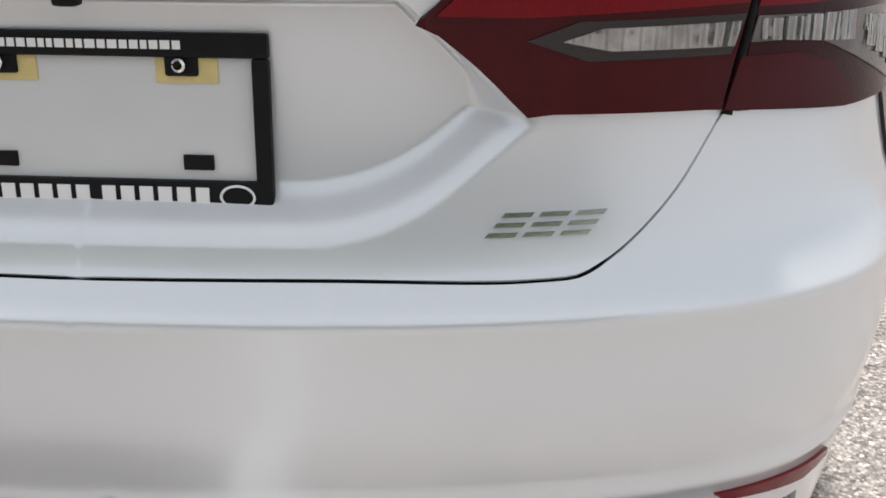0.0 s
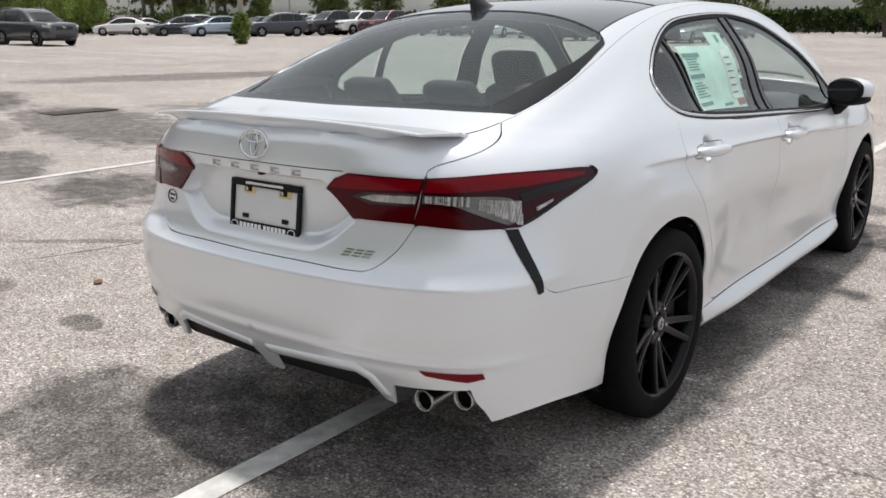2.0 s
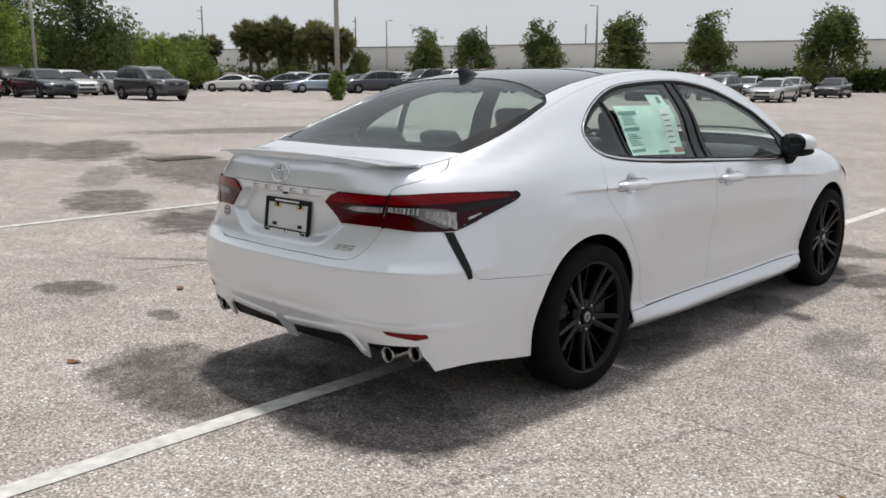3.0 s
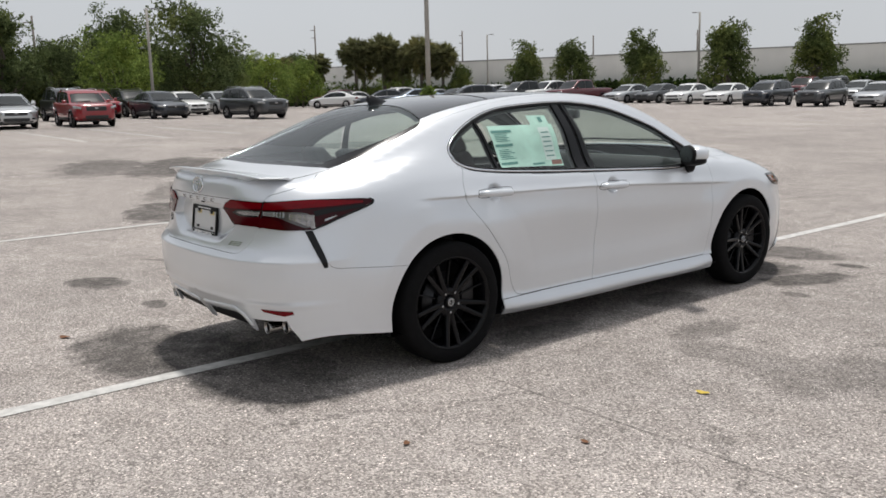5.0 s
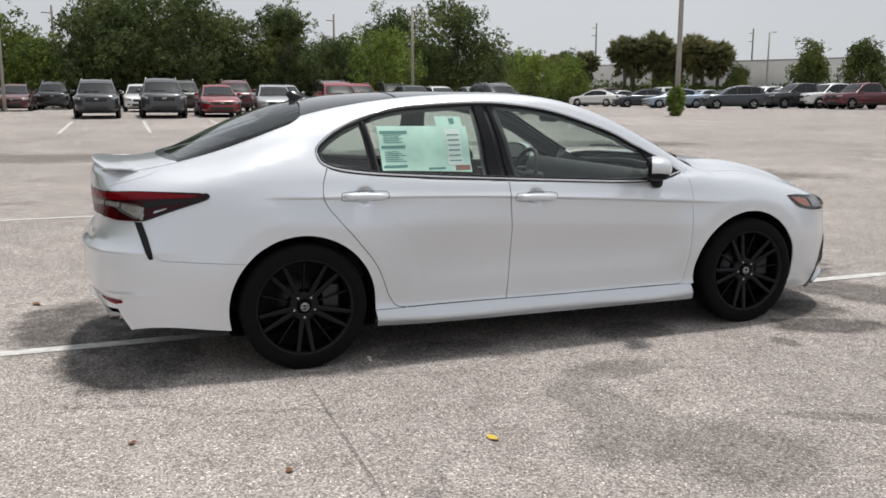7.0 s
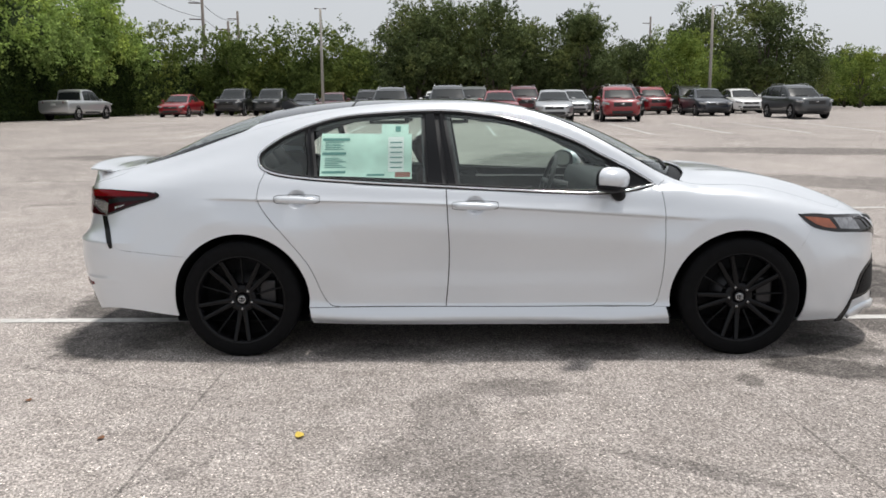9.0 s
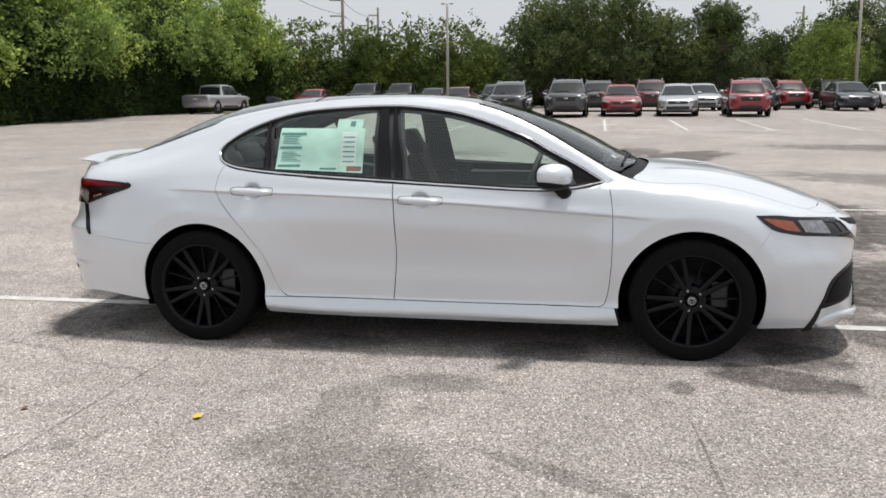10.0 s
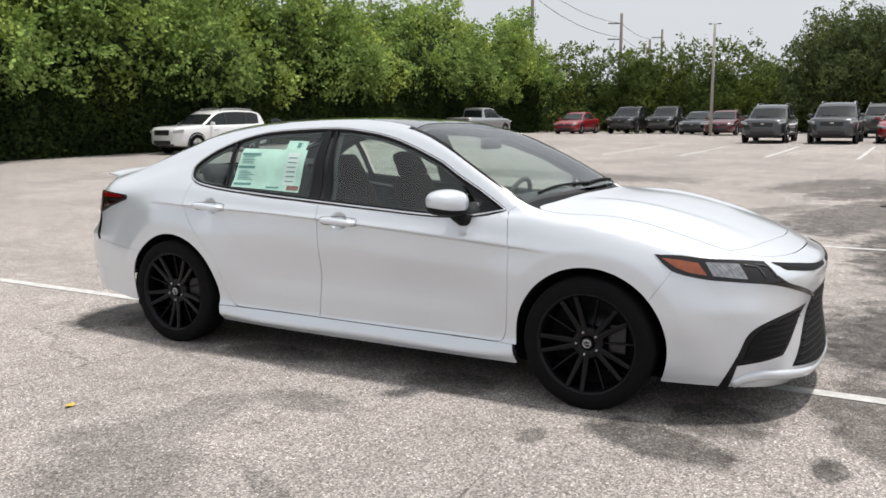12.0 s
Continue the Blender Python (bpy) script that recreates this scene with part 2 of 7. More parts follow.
def curve2(pts, step=0.02, closed=False):
    """A smooth open or closed line through 2D knots (centripetal), sampled evenly."""
    p = np.array(pts, float)
    if closed:
        p = np.vstack([p[-1:], p, p[:2]])
    else:
        p = np.vstack([2 * p[0] - p[1], p, 2 * p[-1] - p[-2]])
    out = []
    for i in range(1, len(p) - 2):
        n = max(2, int(np.linalg.norm(p[i + 1] - p[i]) / step))
        for k in range(n):
            t = k / n
            a = p[i - 1 : i + 3]
            out.append(0.5 * ((2 * a[1]) + (a[2] - a[0]) * t + (2 * a[0] - 5 * a[1] + 4 * a[2] - a[3]) * t**2 + (3 * a[1] - a[0] - 3 * a[2] + a[3]) * t**3))
    if not closed:
        out.append(p[-2])
    return [tuple(q) for q in out]


def line2(pts, step=0.02):
    """Straight stretches between 2D knots, sampled."""
    out = []
    for a, b in zip(pts[:-1], pts[1:]):
        n = max(1, int(math.hypot(b[0] - a[0], b[1] - a[1]) / step))
        out += [(a[0] + (b[0] - a[0]) * k / n, a[1] + (b[1] - a[1]) * k / n) for k in range(n)]
    return out + [tuple(pts[-1])]


def inside(poly, q):
    """Which points of q lie inside the polygon, and how far from its edge."""
    P = np.array(poly)
    A, B = P, np.roll(P, -1, 0)
    x, y = q[:, 0][:, None], q[:, 1][:, None]
    cross = ((A[:, 1] > y) != (B[:, 1] > y)) & (x < (B[:, 0] - A[:, 0]) * (y - A[:, 1]) / (B[:, 1] - A[:, 1] + 1e-12) + A[:, 0])
    d = B - A
    t = np.clip(((x - A[:, 0]) * d[:, 0] + (y - A[:, 1]) * d[:, 1]) / ((d**2).sum(1) + 1e-12), 0, 1)
    dist = np.hypot(x - A[:, 0] - t * d[:, 0], y - A[:, 1] - t * d[:, 1]).min(1)
    return cross.sum(1) % 2 == 1, dist


def clean_loop(poly, gap=0.0015):
    out = []
    for p in poly:
        if not out or math.hypot(p[0] - out[-1][0], p[1] - out[-1][1]) > gap:
            out.append((float(p[0]), float(p[1])))
    if math.hypot(out[0][0] - out[-1][0], out[0][1] - out[-1][1]) <= gap:
        out.pop()
    return out


def shrink(poly, d):
    """Move a polygon's edge inwards by d."""
    P = np.array(clean_loop(poly))
    a, b = P - np.roll(P, 1, 0), np.roll(P, -1, 0) - P
    na = np.stack([-a[:, 1], a[:, 0]], 1) / np.linalg.norm(a, axis=1)[:, None]
    nb = np.stack([-b[:, 1], b[:, 0]], 1) / np.linalg.norm(b, axis=1)[:, None]
    area = (P[:, 0] * np.roll(P[:, 1], -1) - np.roll(P[:, 0], -1) * P[:, 1]).sum()
    n = na + nb
    n /= np.maximum(np.linalg.norm(n, axis=1), 0.3)[:, None]
    return [tuple(p) for p in P + n * d * (1 if area > 0 else -1)]


def fill(poly, step, fine=None):
    """Triangles that fill a polygon with an even grid inside: points, faces, and the number of edge points."""
    poly = clean_loop(line2(list(poly) + [poly[0]], max(step, 0.015)))
    P = np.array(poly)
    lo, hi = P.min(0), P.max(0)
    gx, gy = np.meshgrid(np.arange(lo[0], hi[0], step), np.arange(lo[1], hi[1], step))
    q = np.stack([gx.ravel(), gy.ravel()], 1)
    if len(q):
        ok, dist = inside(poly, q)
        q = q[ok & (dist > step * 0.45)]
        if fine is not None:
            f = fine[(fine > lo).all(1) & (fine < hi).all(1)]
            if len(f):
                okf, df = inside(poly, f)
                f = f[okf & (df > 0.004)]
            if len(f):
                near = np.array([np.min(np.abs(f - p).max(1)) if len(f) else 9 for p in q]) if len(q) else np.zeros(0)
                q = np.concatenate([q[near > step * 0.45], f])
    verts = [Vector(p) for p in poly] + [Vector(p) for p in q]
    v, _, f, _, _, _ = geometry.delaunay_2d_cdt(verts, [], [list(range(len(poly)))], 1, 1e-5)
    return np.array([tuple(a) for a in v]), [tuple(a) for a in f]


def sheet_mesh(name, pieces, lip=0.009, flips=(1,)):
    """One mesh of filled pieces. pieces: (polygon, surface, step, raise). A surface turns (n, 2) into places and normals. flips: 1 as it is, -1 mirrored in x."""
    V, F, N = [], [], []
    for poly, surf, step, up in pieces:
        q, tri = fill(poly, step, FINE if surf is body and up == 0 else None)
        pos, nor = surf(q)
        pos = pos + nor * up
        a, b, c = (pos[[t[k] for t in tri]] for k in range(3))
        turn = (np.cross(b - a, c - a) * nor[[t[0] for t in tri]]).sum(1) < 0
        tri = [t[::-1] if w else t for t, w in zip(tri, turn)]
        count = {}
        for t in tri:
            for k in range(3):
                e = (t[k], t[(k + 1) % 3])
                count[e] = count.get(e, 0) + 1
        rim = [e for e in count if (e[1], e[0]) not in count and not (len(flips) > 1 and abs(pos[e[0]][0]) < 0.002 and abs(pos[e[1]][0]) < 0.002)]
        for flip in flips:
            m = np.array([flip, 1, 1])
            base = len(V)
            V += list(pos * m)
            N += list(nor * m)
            F += [tuple(base + k for k in (t if flip > 0 else t[::-1])) for t in tri]
            if lip > 0:
                top, low = {}, {}
                for e in rim:
                    d = pos[e[1]] - pos[e[0]]
                    out = np.cross(d, nor[e[0]])
                    out /= np.linalg.norm(out) + 1e-9
                    for k in e:
                        if k not in top:
                            top[k] = len(V)
                            V.append(pos[k] * m), N.append((out * 0.7 + nor[k] * 0.7) * m)
                            low[k] = len(V)
                            V.append((pos[k] - nor[k] * lip) * m), N.append(out * m)
                    quad = (top[e[1]], top[e[0]], low[e[0]], low[e[1]])
                    F.append(quad if flip > 0 else quad[::-1])
    me = bpy.data.meshes.new(name)
    me.from_pydata([tuple(v) for v in V], [], F)
    me.polygons.foreach_set("use_smooth", [True] * len(me.polygons))
    N = np.array(N)
    N /= np.linalg.norm(N, axis=1)[:, None] + 1e-9
    me.normals_split_custom_set_from_vertices([tuple(n) for n in N])
    return me


def sheet(name, pieces, mat, parent, label="", lip=0.009, flips=(1,)):
    me = sheet_mesh(name, pieces, lip, flips)
    me.materials.append(mat)
    ob = new(name, me)
    ob.parent = parent
    if label:
        ob["label"] = label
    return ob


def ribbon(name, line, surf, width, height, mat, parent, flip=1, label="", closed=False, lift=0.0):
    """A raised moulding of rounded section that follows a line on a surface."""
    P = np.array(clean_loop(line, 0.004))
    pos, nor = surf(P)
    n = len(pos)
    bm = bmesh.new()
    rings = []
    for i in range(n):
        a, b = pos[(i - 1) % n if closed else max(i - 1, 0)], pos[(i + 1) % n if closed else min(i + 1, n - 1)]
        d = (b - a) / (np.linalg.norm(b - a) + 1e-9)
        side = np.cross(nor[i], d)
        c = pos[i] + nor[i] * lift
        ring = []
        for u, v in ((-0.5, -0.3), (-0.5, 0.5), (-0.25, 1.0), (0.25, 1.0), (0.5, 0.5), (0.5, -0.3)):
            w = c + side * u * width + nor[i] * v * height
            ring.append(bm.verts.new((w[0] * flip, w[1], w[2])))
        rings.append(ring)
    for i in range(n if closed else n - 1):
        A, B = rings[i], rings[(i + 1) % n]
        for k in range(5):
            q = (A[k], A[k + 1], B[k + 1], B[k])
            bm.faces.new(q if flip < 0 else q[::-1])
    if not closed:
        bm.faces.new(rings[0]), bm.faces.new(rings[-1][::-1])
    bmesh.ops.recalc_face_normals(bm, faces=bm.faces)
    return part(name, bm, mat, parent, label)

# ---- the white sedan: lines of the body ----
# Plan outline of the body, from the middle of the tail round the right side to the middle of the nose.
OUT_X = (0.0, 0.22, 0.42, 0.60, 0.74, 0.83, 0.868, 0.884, 0.895, 0.902, 0.908, 0.91, 0.908, 0.902, 0.893, 0.878, 0.84, 0.76, 0.62, 0.42, 0.2, 0.0)
OUT_Y = (-1.09, -1.083, -1.062, -1.018, -0.94, -0.81, -0.65, -0.45, -0.2, 0.1, 0.6, 1.2, 1.8, 2.4, 2.8, 3.1, 3.33, 3.53, 3.685, 3.775, 3.81, 3.82)
_ch = np.r_[0, np.cumsum(np.hypot(np.diff(OUT_X), np.diff(OUT_Y)))]
_fx = spline(np.r_[-_ch[2:0:-1], _ch, 2 * _ch[-1] - _ch[-2:-4:-1]], np.r_[[-OUT_X[2], -OUT_X[1]], OUT_X, [-OUT_X[-2], -OUT_X[-3]]])
_fy = spline(np.r_[-_ch[2:0:-1], _ch, 2 * _ch[-1] - _ch[-2:-4:-1]], np.r_[[OUT_Y[2], OUT_Y[1]], OUT_Y, [OUT_Y[-2], OUT_Y[-3]]])
SMAX = _ch[-1]
_ss = np.linspace(0, SMAX, 2000)
_sx, _sy = _fx(_ss), _fy(_ss)
_iw = int(np.argmax(_sx))


def rs(x):
    """Place along the outline where the tail is x wide."""
    return float(np.interp(x, _sx[: _iw + 1], _ss[: _iw + 1]))


def ys(y):
    """Place along the outline at y, on the flank."""
    return float(np.interp(y, _sy, _ss))


def fs(x):
    """Place along the outline where the nose is x wide."""
    return float(np.interp(-x, -_sx[_iw:], _ss[_iw:]))


ST = [0.0, rs(0.42), rs(0.66), ys(-0.79), ys(-0.45), ys(0.05), ys(0.6), ys(1.2), ys(1.75), ys(2.3), ys(2.5), ys(2.85), ys(3.25), fs(0.72), fs(0.4), SMAX]
# Each line: heights and depths inward of the outline, at the stations above.
LINE_UNDER = ((0.20, 0.20, 0.22, 0.272, 0.240, 0.20, 0.178, 0.177, 0.176, 0.175, 0.175, 0.17, 0.175, 0.165, 0.14, 0.14), (0.17, 0.15, 0.075, 0.028, 0.028, 0.05, 0.05, 0.036, 0.034, 0.034, 0.036, 0.045, 0.05, 0.05, 0.07, 0.06, 0.06))
LINE_SILL = ((0.30, 0.30, 0.305, 0.335, 0.30, 0.26, 0.222, 0.221, 0.220, 0.220, 0.235, 0.25, 0.25, 0.23, 0.21, 0.21), (0.10, 0.09, 0.050, 0.022, 0.020, 0.018, 0.007, 0.003, 0.002, 0.004, 0.014, 0.02, 0.02, 0.02, 0.0, 0.0))
LINE_LOW = ((0.42, 0.42, 0.415, 0.42, 0.40, 0.38, 0.305, 0.30, 0.30, 0.30, 0.32, 0.38, 0.36, 0.36, 0.30, 0.30), (0.03, 0.028, 0.024, 0.014, 0.014, 0.018, 0.040, 0.045, 0.045, 0.042, 0.028, 0.016, 0.008, 0.005, 0.01, 0.01))
LINE_MID = ((0.56, 0.56, 0.56, 0.56, 0.56, 0.58, 0.53, 0.53, 0.53, 0.53, 0.54, 0.58, 0.52, 0.52, 0.48, 0.48), (0.003, 0.003, 0.003, 0.004, 0.006, 0.008, 0.026, 0.034, 0.034, 0.030, 0.018, 0.006, 0.0, 0.0, 0.03, 0.03))
LINE_HIGH = ((0.655, 0.655, 0.657, 0.66, 0.665, 0.70, 0.73, 0.73, 0.70, 0.67, 0.67, 0.68, 0.635, 0.61, 0.60, 0.60), (0.008, 0.008, 0.011, 0.014, 0.013, 0.006, 0.005, 0.008, 0.009, 0.009, 0.007, 0.003, 0.006, 0.012, 0.02, 0.02))
LINE_CREASE = ((0.692, 0.692, 0.715, 0.745, 0.80, 0.885, 0.875, 0.858, 0.835, 0.80, 0.785, 0.765, 0.715, 0.68, 0.67, 0.67), (0.040, 0.040, 0.048, 0.040, 0.022, 0.004, 0.0, 0.0, 0.0, 0.0, 0.002, 0.004, 0.014, 0.02, 0.012, 0.012))
LINE_SHOULDER = ((0.86, 0.86, 0.85, 0.85, 0.87, 0.915, 0.905, 0.888, 0.865, 0.835, 0.82, 0.81, 0.765, 0.715, 0.70, 0.70), (0.070, 0.070, 0.080, 0.062, 0.030, 0.014, 0.016, 0.016, 0.015, 0.012, 0.010, 0.012, 0.028, 0.032, 0.02, 0.02))
LINE_BELT = ((0.945, 0.945, 0.938, 0.94, 0.958, 1.00, 0.985, 0.955, 0.94, 0.935, 0.925, 0.895, 0.82, 0.745, 0.725, 0.725), (0.072, 0.073, 0.092, 0.082, 0.050, 0.045, 0.050, 0.045, 0.045, 0.045, 0.042, 0.045, 0.060, 0.057, 0.035, 0.035))
LINE_GLASS_LOW = ((0.99, 0.99, 0.985, 0.985, 1.01, 1.10, 1.02, 0.985, 0.968, 0.962, 0.95, 0.925, 0.848, 0.768, 0.745, 0.745), (0.078, 0.081, 0.115, 0.115, 0.085, 0.110, 0.085, 0.080, 0.082, 0.085, 0.075, 0.085, 0.10, 0.085, 0.06, 0.06))
LINE_GLASS_MID = ((1.03, 1.03, 1.025, 1.03, 1.06, 1.20, 1.22, 1.21, 1.16, 1.02, 0.965, 0.942, 0.865, 0.783, 0.76, 0.76), (0.087, 0.092, 0.150, 0.17, 0.155, 0.190, 0.178, 0.175, 0.160, 0.108, 0.104, 0.14, 0.145, 0.115, 0.085, 0.085))
LINE_RAIL = ((1.055, 1.055, 1.05, 1.06, 1.125, 1.283, 1.395, 1.43, 1.355, 1.075, 0.98, 0.952, 0.875, 0.793, 0.77, 0.77), (0.098, 0.105, 0.19, 0.225, 0.222, 0.262, 0.322, 0.325, 0.268, 0.140, 0.145, 0.20, 0.205, 0.155, 0.12, 0.12))
LINES = [LINE_UNDER, LINE_SILL, LINE_LOW, LINE_MID, LINE_HIGH, LINE_CREASE, LINE_SHOULDER, LINE_BELT, LINE_GLASS_LOW, LINE_GLASS_MID, LINE_RAIL]
_lz = [spline(ST, z) for z, _ in LINES]
_le = [spline(ST, e) for _, e in LINES]


def rail_z(s):
    return _lz[-1](s)


def _depth(s, z):
    """Depth inward of the outline at (s, z), by a shape-keeping cubic across the lines."""
    Z = np.stack([f(s) for f in _lz], 1)
    E = np.stack([f(s) for f in _le], 1)
    h = np.maximum(np.diff(Z, axis=1), 1e-3)
    dl = np.diff(E, axis=1) / h
    m = np.zeros_like(E)
    a, b = dl[:, :-1], dl[:, 1:]
    w1, w2 = 2 * h[:, 1:] + h[:, :-1], h[:, 1:] + 2 * h[:, :-1]
    good = a * b > 0
    m[:, 1:-1] = np.where(good, (w1 + w2) / (w1 / np.where(good, a, 1) + w2 / np.where(good, b, 1)), 0)
    m[:, 0], m[:, -1] = dl[:, 0], dl[:, -1]
    zc = np.clip(z, Z[:, 0], Z[:, -1])
    i = np.clip((zc[:, None] >= Z).sum(1) - 1, 0, Z.shape[1] - 2)
    r = np.arange(len(s))
    hi = h[r, i]
    t = (zc - Z[r, i]) / hi
    e = (2 * t**3 - 3 * t**2 + 1) * E[r, i] + (t**3 - 2 * t**2 + t) * hi * m[r, i] + (3 * t**2 - 2 * t**3) * E[r, i + 1] + (t**3 - t**2) * hi * m[r, i + 1]
    e = e + m[r, -1] * np.maximum(0, z - Z[:, -1]) + m[r, 0] * np.minimum(0, z - Z[:, 0])
    return e


HANDLES = ((0.335, 0.903), (1.332, 0.862))
CREASE = spline((-0.3, 0.3, 1.16, 2.0, 2.7), (0.912, 0.898, 0.870, 0.818, 0.772))


def plate_edge(x, z):
    """Distance to the rim of the number-plate recess, below nought inside: slanting sides, rounded lower corners."""
    side = np.where(z < 0.82, (np.abs(x) - 0.400 - 1.25 * (z - 0.82)) / 1.6, (np.abs(x) - 0.400 + 1.15 * (z - 0.82)) / 1.52)
    low = 0.721 - z
    d = np.maximum(0.05 - np.abs(side - low), 0) / 0.05
    return np.maximum(side, low) + d * d * 0.0125


def body_raw(q):
    q = np.asarray(q, float)
    s, z = q[:, 0], q[:, 1]
    x, y = _fx(s), _fy(s)
    tx, ty = (_fx(s + 1e-3) - _fx(s - 1e-3)), (_fy(s + 1e-3) - _fy(s - 1e-3))
    tl = np.hypot(tx, ty)
    nx, ny = ty / tl, -tx / tl
    e = _depth(s, z)
    # swelling of the wheel arches
    for yc in (0.0, 2.825):
        r = np.hypot(y - yc, z - 0.325)
        e = e - 0.020 * np.clip((0.66 - r) / 0.188, 0, 1) ** 1.25 * smoothstep(0.30, 0.52, z) * smoothstep(0.5, 0.8, x)
    # hollows behind the door handles
    for yh, zh in HANDLES:
        e = e + 0.029 * smoothstep(1.12, 0.45, np.hypot((y - yh) / 0.058, (z - zh) / 0.050)) * (y < 2.5) * (x > 0.5)
    # shoulder crease: a fine step that fades towards both ends
    zc = CREASE(y)
    e = e + 0.018 * smoothstep(zc + 0.003, zc - 0.009, z) * smoothstep(zc - 0.17, zc - 0.02, z) * smoothstep(-0.22, 0.02, y) * smoothstep(2.66, 2.3, y)
    # long hollow of the doors between the shoulder and the sill
    e = e + 0.009 * smoothstep(zc - 0.01, 0.52, z) * smoothstep(0.385, 0.50, z) * smoothstep(0.50, 0.80, y) * smoothstep(2.42, 2.10, y) * (x > 0.5)
    # number-plate recess of the trunk
    rec = smoothstep(0.2, -0.8, plate_edge(x, z) / (0.008 + 0.034 * smoothstep(0.865, 0.81, z))) * smoothstep(0.921, 0.913, z)
    e = e + 0.040 * rec * (y < 0)
    # sharp edge of the rear ledge
    e = e - 0.008 * np.exp(-(np.sqrt((z - 0.655) ** 2 + 4e-5) - 0.0063) / 0.022) * smoothstep(-0.55, -0.82, y)
    # dip under the rear ledge, rounded step over the lower skirt
    e = e - 0.006 * np.exp(-(((z - 0.445) / 0.012) ** 2)) * smoothstep(-0.62, -0.9, y)
    return np.stack([x - nx * e, y - ny * e, z], 1), np.stack([nx, ny, 0 * nx], 1)


_rp = body_raw(np.stack([_ss, rail_z(_ss)], 1))[0]
_ry, _rx, _rz = _rp[:, 1], _rp[:, 0], _rp[:, 2]
CREST = spline((-0.985, -0.85, -0.66, -0.4, -0.1, 0.2, 0.6, 1.1, 1.55, 1.95, 2.3, 2.52, 2.62, 2.9, 3.2, 3.45, 3.6, 3.71), (1.06, 1.075, 1.098, 1.212, 1.343, 1.412, 1.447, 1.455, 1.425, 1.32, 1.17, 1.06, 1.035, 1.01, 0.955, 0.882, 0.825, 0.768))


def top_z(x, y):
    xr = np.maximum(np.interp(y, _ry, _rx), 0.02)
    zr = np.interp(y, _ry, _rz)
    u = np.clip(np.abs(x) / xr, 0, 1.05)
    z = CREST(y) + (zr - CREST(y)) * (0.35 * u**2 + 0.65 * u**4)
    # raised spine edges of the hood
    hood = smoothstep(2.6, 2.8, y) * smoothstep(3.6, 3.25, y)
    z = z + hood * 0.016 * np.exp(-(((np.abs(x) - 0.45 - 0.06 * (3.2 - y)) / 0.07) ** 2))
    return z


def top_raw(q):
    q = np.asarray(q, float)
    return np.stack([q[:, 0], q[:, 1], top_z(q[:, 0], q[:, 1])], 1)


def top_plain(q):
    p = top_raw(q)
    h = 0.004
    dx = top_raw(q + [h, 0]) - top_raw(q - [h, 0])
    dy = top_raw(q + [0, h]) - top_raw(q - [0, h])
    n = np.cross(dx, dy)
    n /= np.linalg.norm(n, axis=1)[:, None]
    return p, n


def body_plain(q):
    q = np.asarray(q, float)
    p = body_raw(q)[0]
    h = 0.003
    ds = body_raw(q + [h, 0])[0] - body_raw(q - [h, 0])[0]
    dz = body_raw(q + [0, h])[0] - body_raw(q - [0, h])[0]
    n = np.cross(ds, dz)
    n /= np.linalg.norm(n, axis=1)[:, None] + 1e-12
    return p, n


_rn = body_plain(np.stack([_ss, rail_z(_ss) - 0.012], 1))[1] + top_plain(np.stack([_rx * 0.96, _ry], 1))[1] * 1.2
_rn /= np.linalg.norm(_rn, axis=1)[:, None]


def _blend(p, n, near, w):
    out = n * (1 - w[:, None]) + near * w[:, None]
    return p, out / (np.linalg.norm(out, axis=1)[:, None] + 1e-12)


def body(q):
    """Flank, tail and nose of the car: (along outline, height)."""
    q = np.asarray(q, float)
    p, n = body_plain(q)
    near = np.stack([np.interp(q[:, 0], _ss, _rn[:, k]) for k in range(3)], 1)
    return _blend(p, n, near, smoothstep(0.045, 0.0, rail_z(q[:, 0]) - q[:, 1]))


def top(q):
    """Deck, glass, roof and hood: (x, y)."""
    q = np.asarray(q, float)
    p, n = top_plain(q)
    near = np.stack([np.interp(q[:, 1], _ry, _rn[:, k]) for k in range(3)], 1)
    near[:, 0] *= np.sign(q[:, 0])
    xr = np.interp(q[:, 1], _ry, _rx)
    return _blend(p, n, near, smoothstep(0.07, 0.0, xr - np.abs(q[:, 0])))


def rail(y0, y1, n=60):
    """The upper edge of the flank, from y0 to y1, in (along, height)."""
    return [(s, float(rail_z(s))) for s in np.linspace(ys(y0), ys(y1), n)]


def arch(yc, a0, a1, r=0.392, zc=0.325, n=40):
    """Wheel arch as (along, height), between two angles from straight ahead."""
    return [(ys(yc + r * math.cos(a)), zc + r * math.sin(a) * 1.0) for a in np.linspace(radians(a0), radians(a1), n)]


def bottom(s0, s1, n=24):
    return [(s, float(_lz[0](s))) for s in np.linspace(s0, s1, n)]


def S(*pts):
    """Corner list from (y, z) on the flank."""
    return [(ys(y), z) for y, z in pts]


def R(*pts):
    """Corner list from (x, z) on the tail."""
    return [(rs(x), z) for x, z in pts]


G = 0.0028  # half a shut line
BOTH = (1, -1)


def half_panel(poly, d=0.003):
    """An inset half panel that still meets its mirror image in the middle plane."""
    poly = line2(list(poly) + [poly[0]], 0.02)
    out = []
    for s, z in shrink(poly, d):
        out.append((0.0 if s < 0.006 else SMAX if s > SMAX - 0.006 else s, z))
    return out


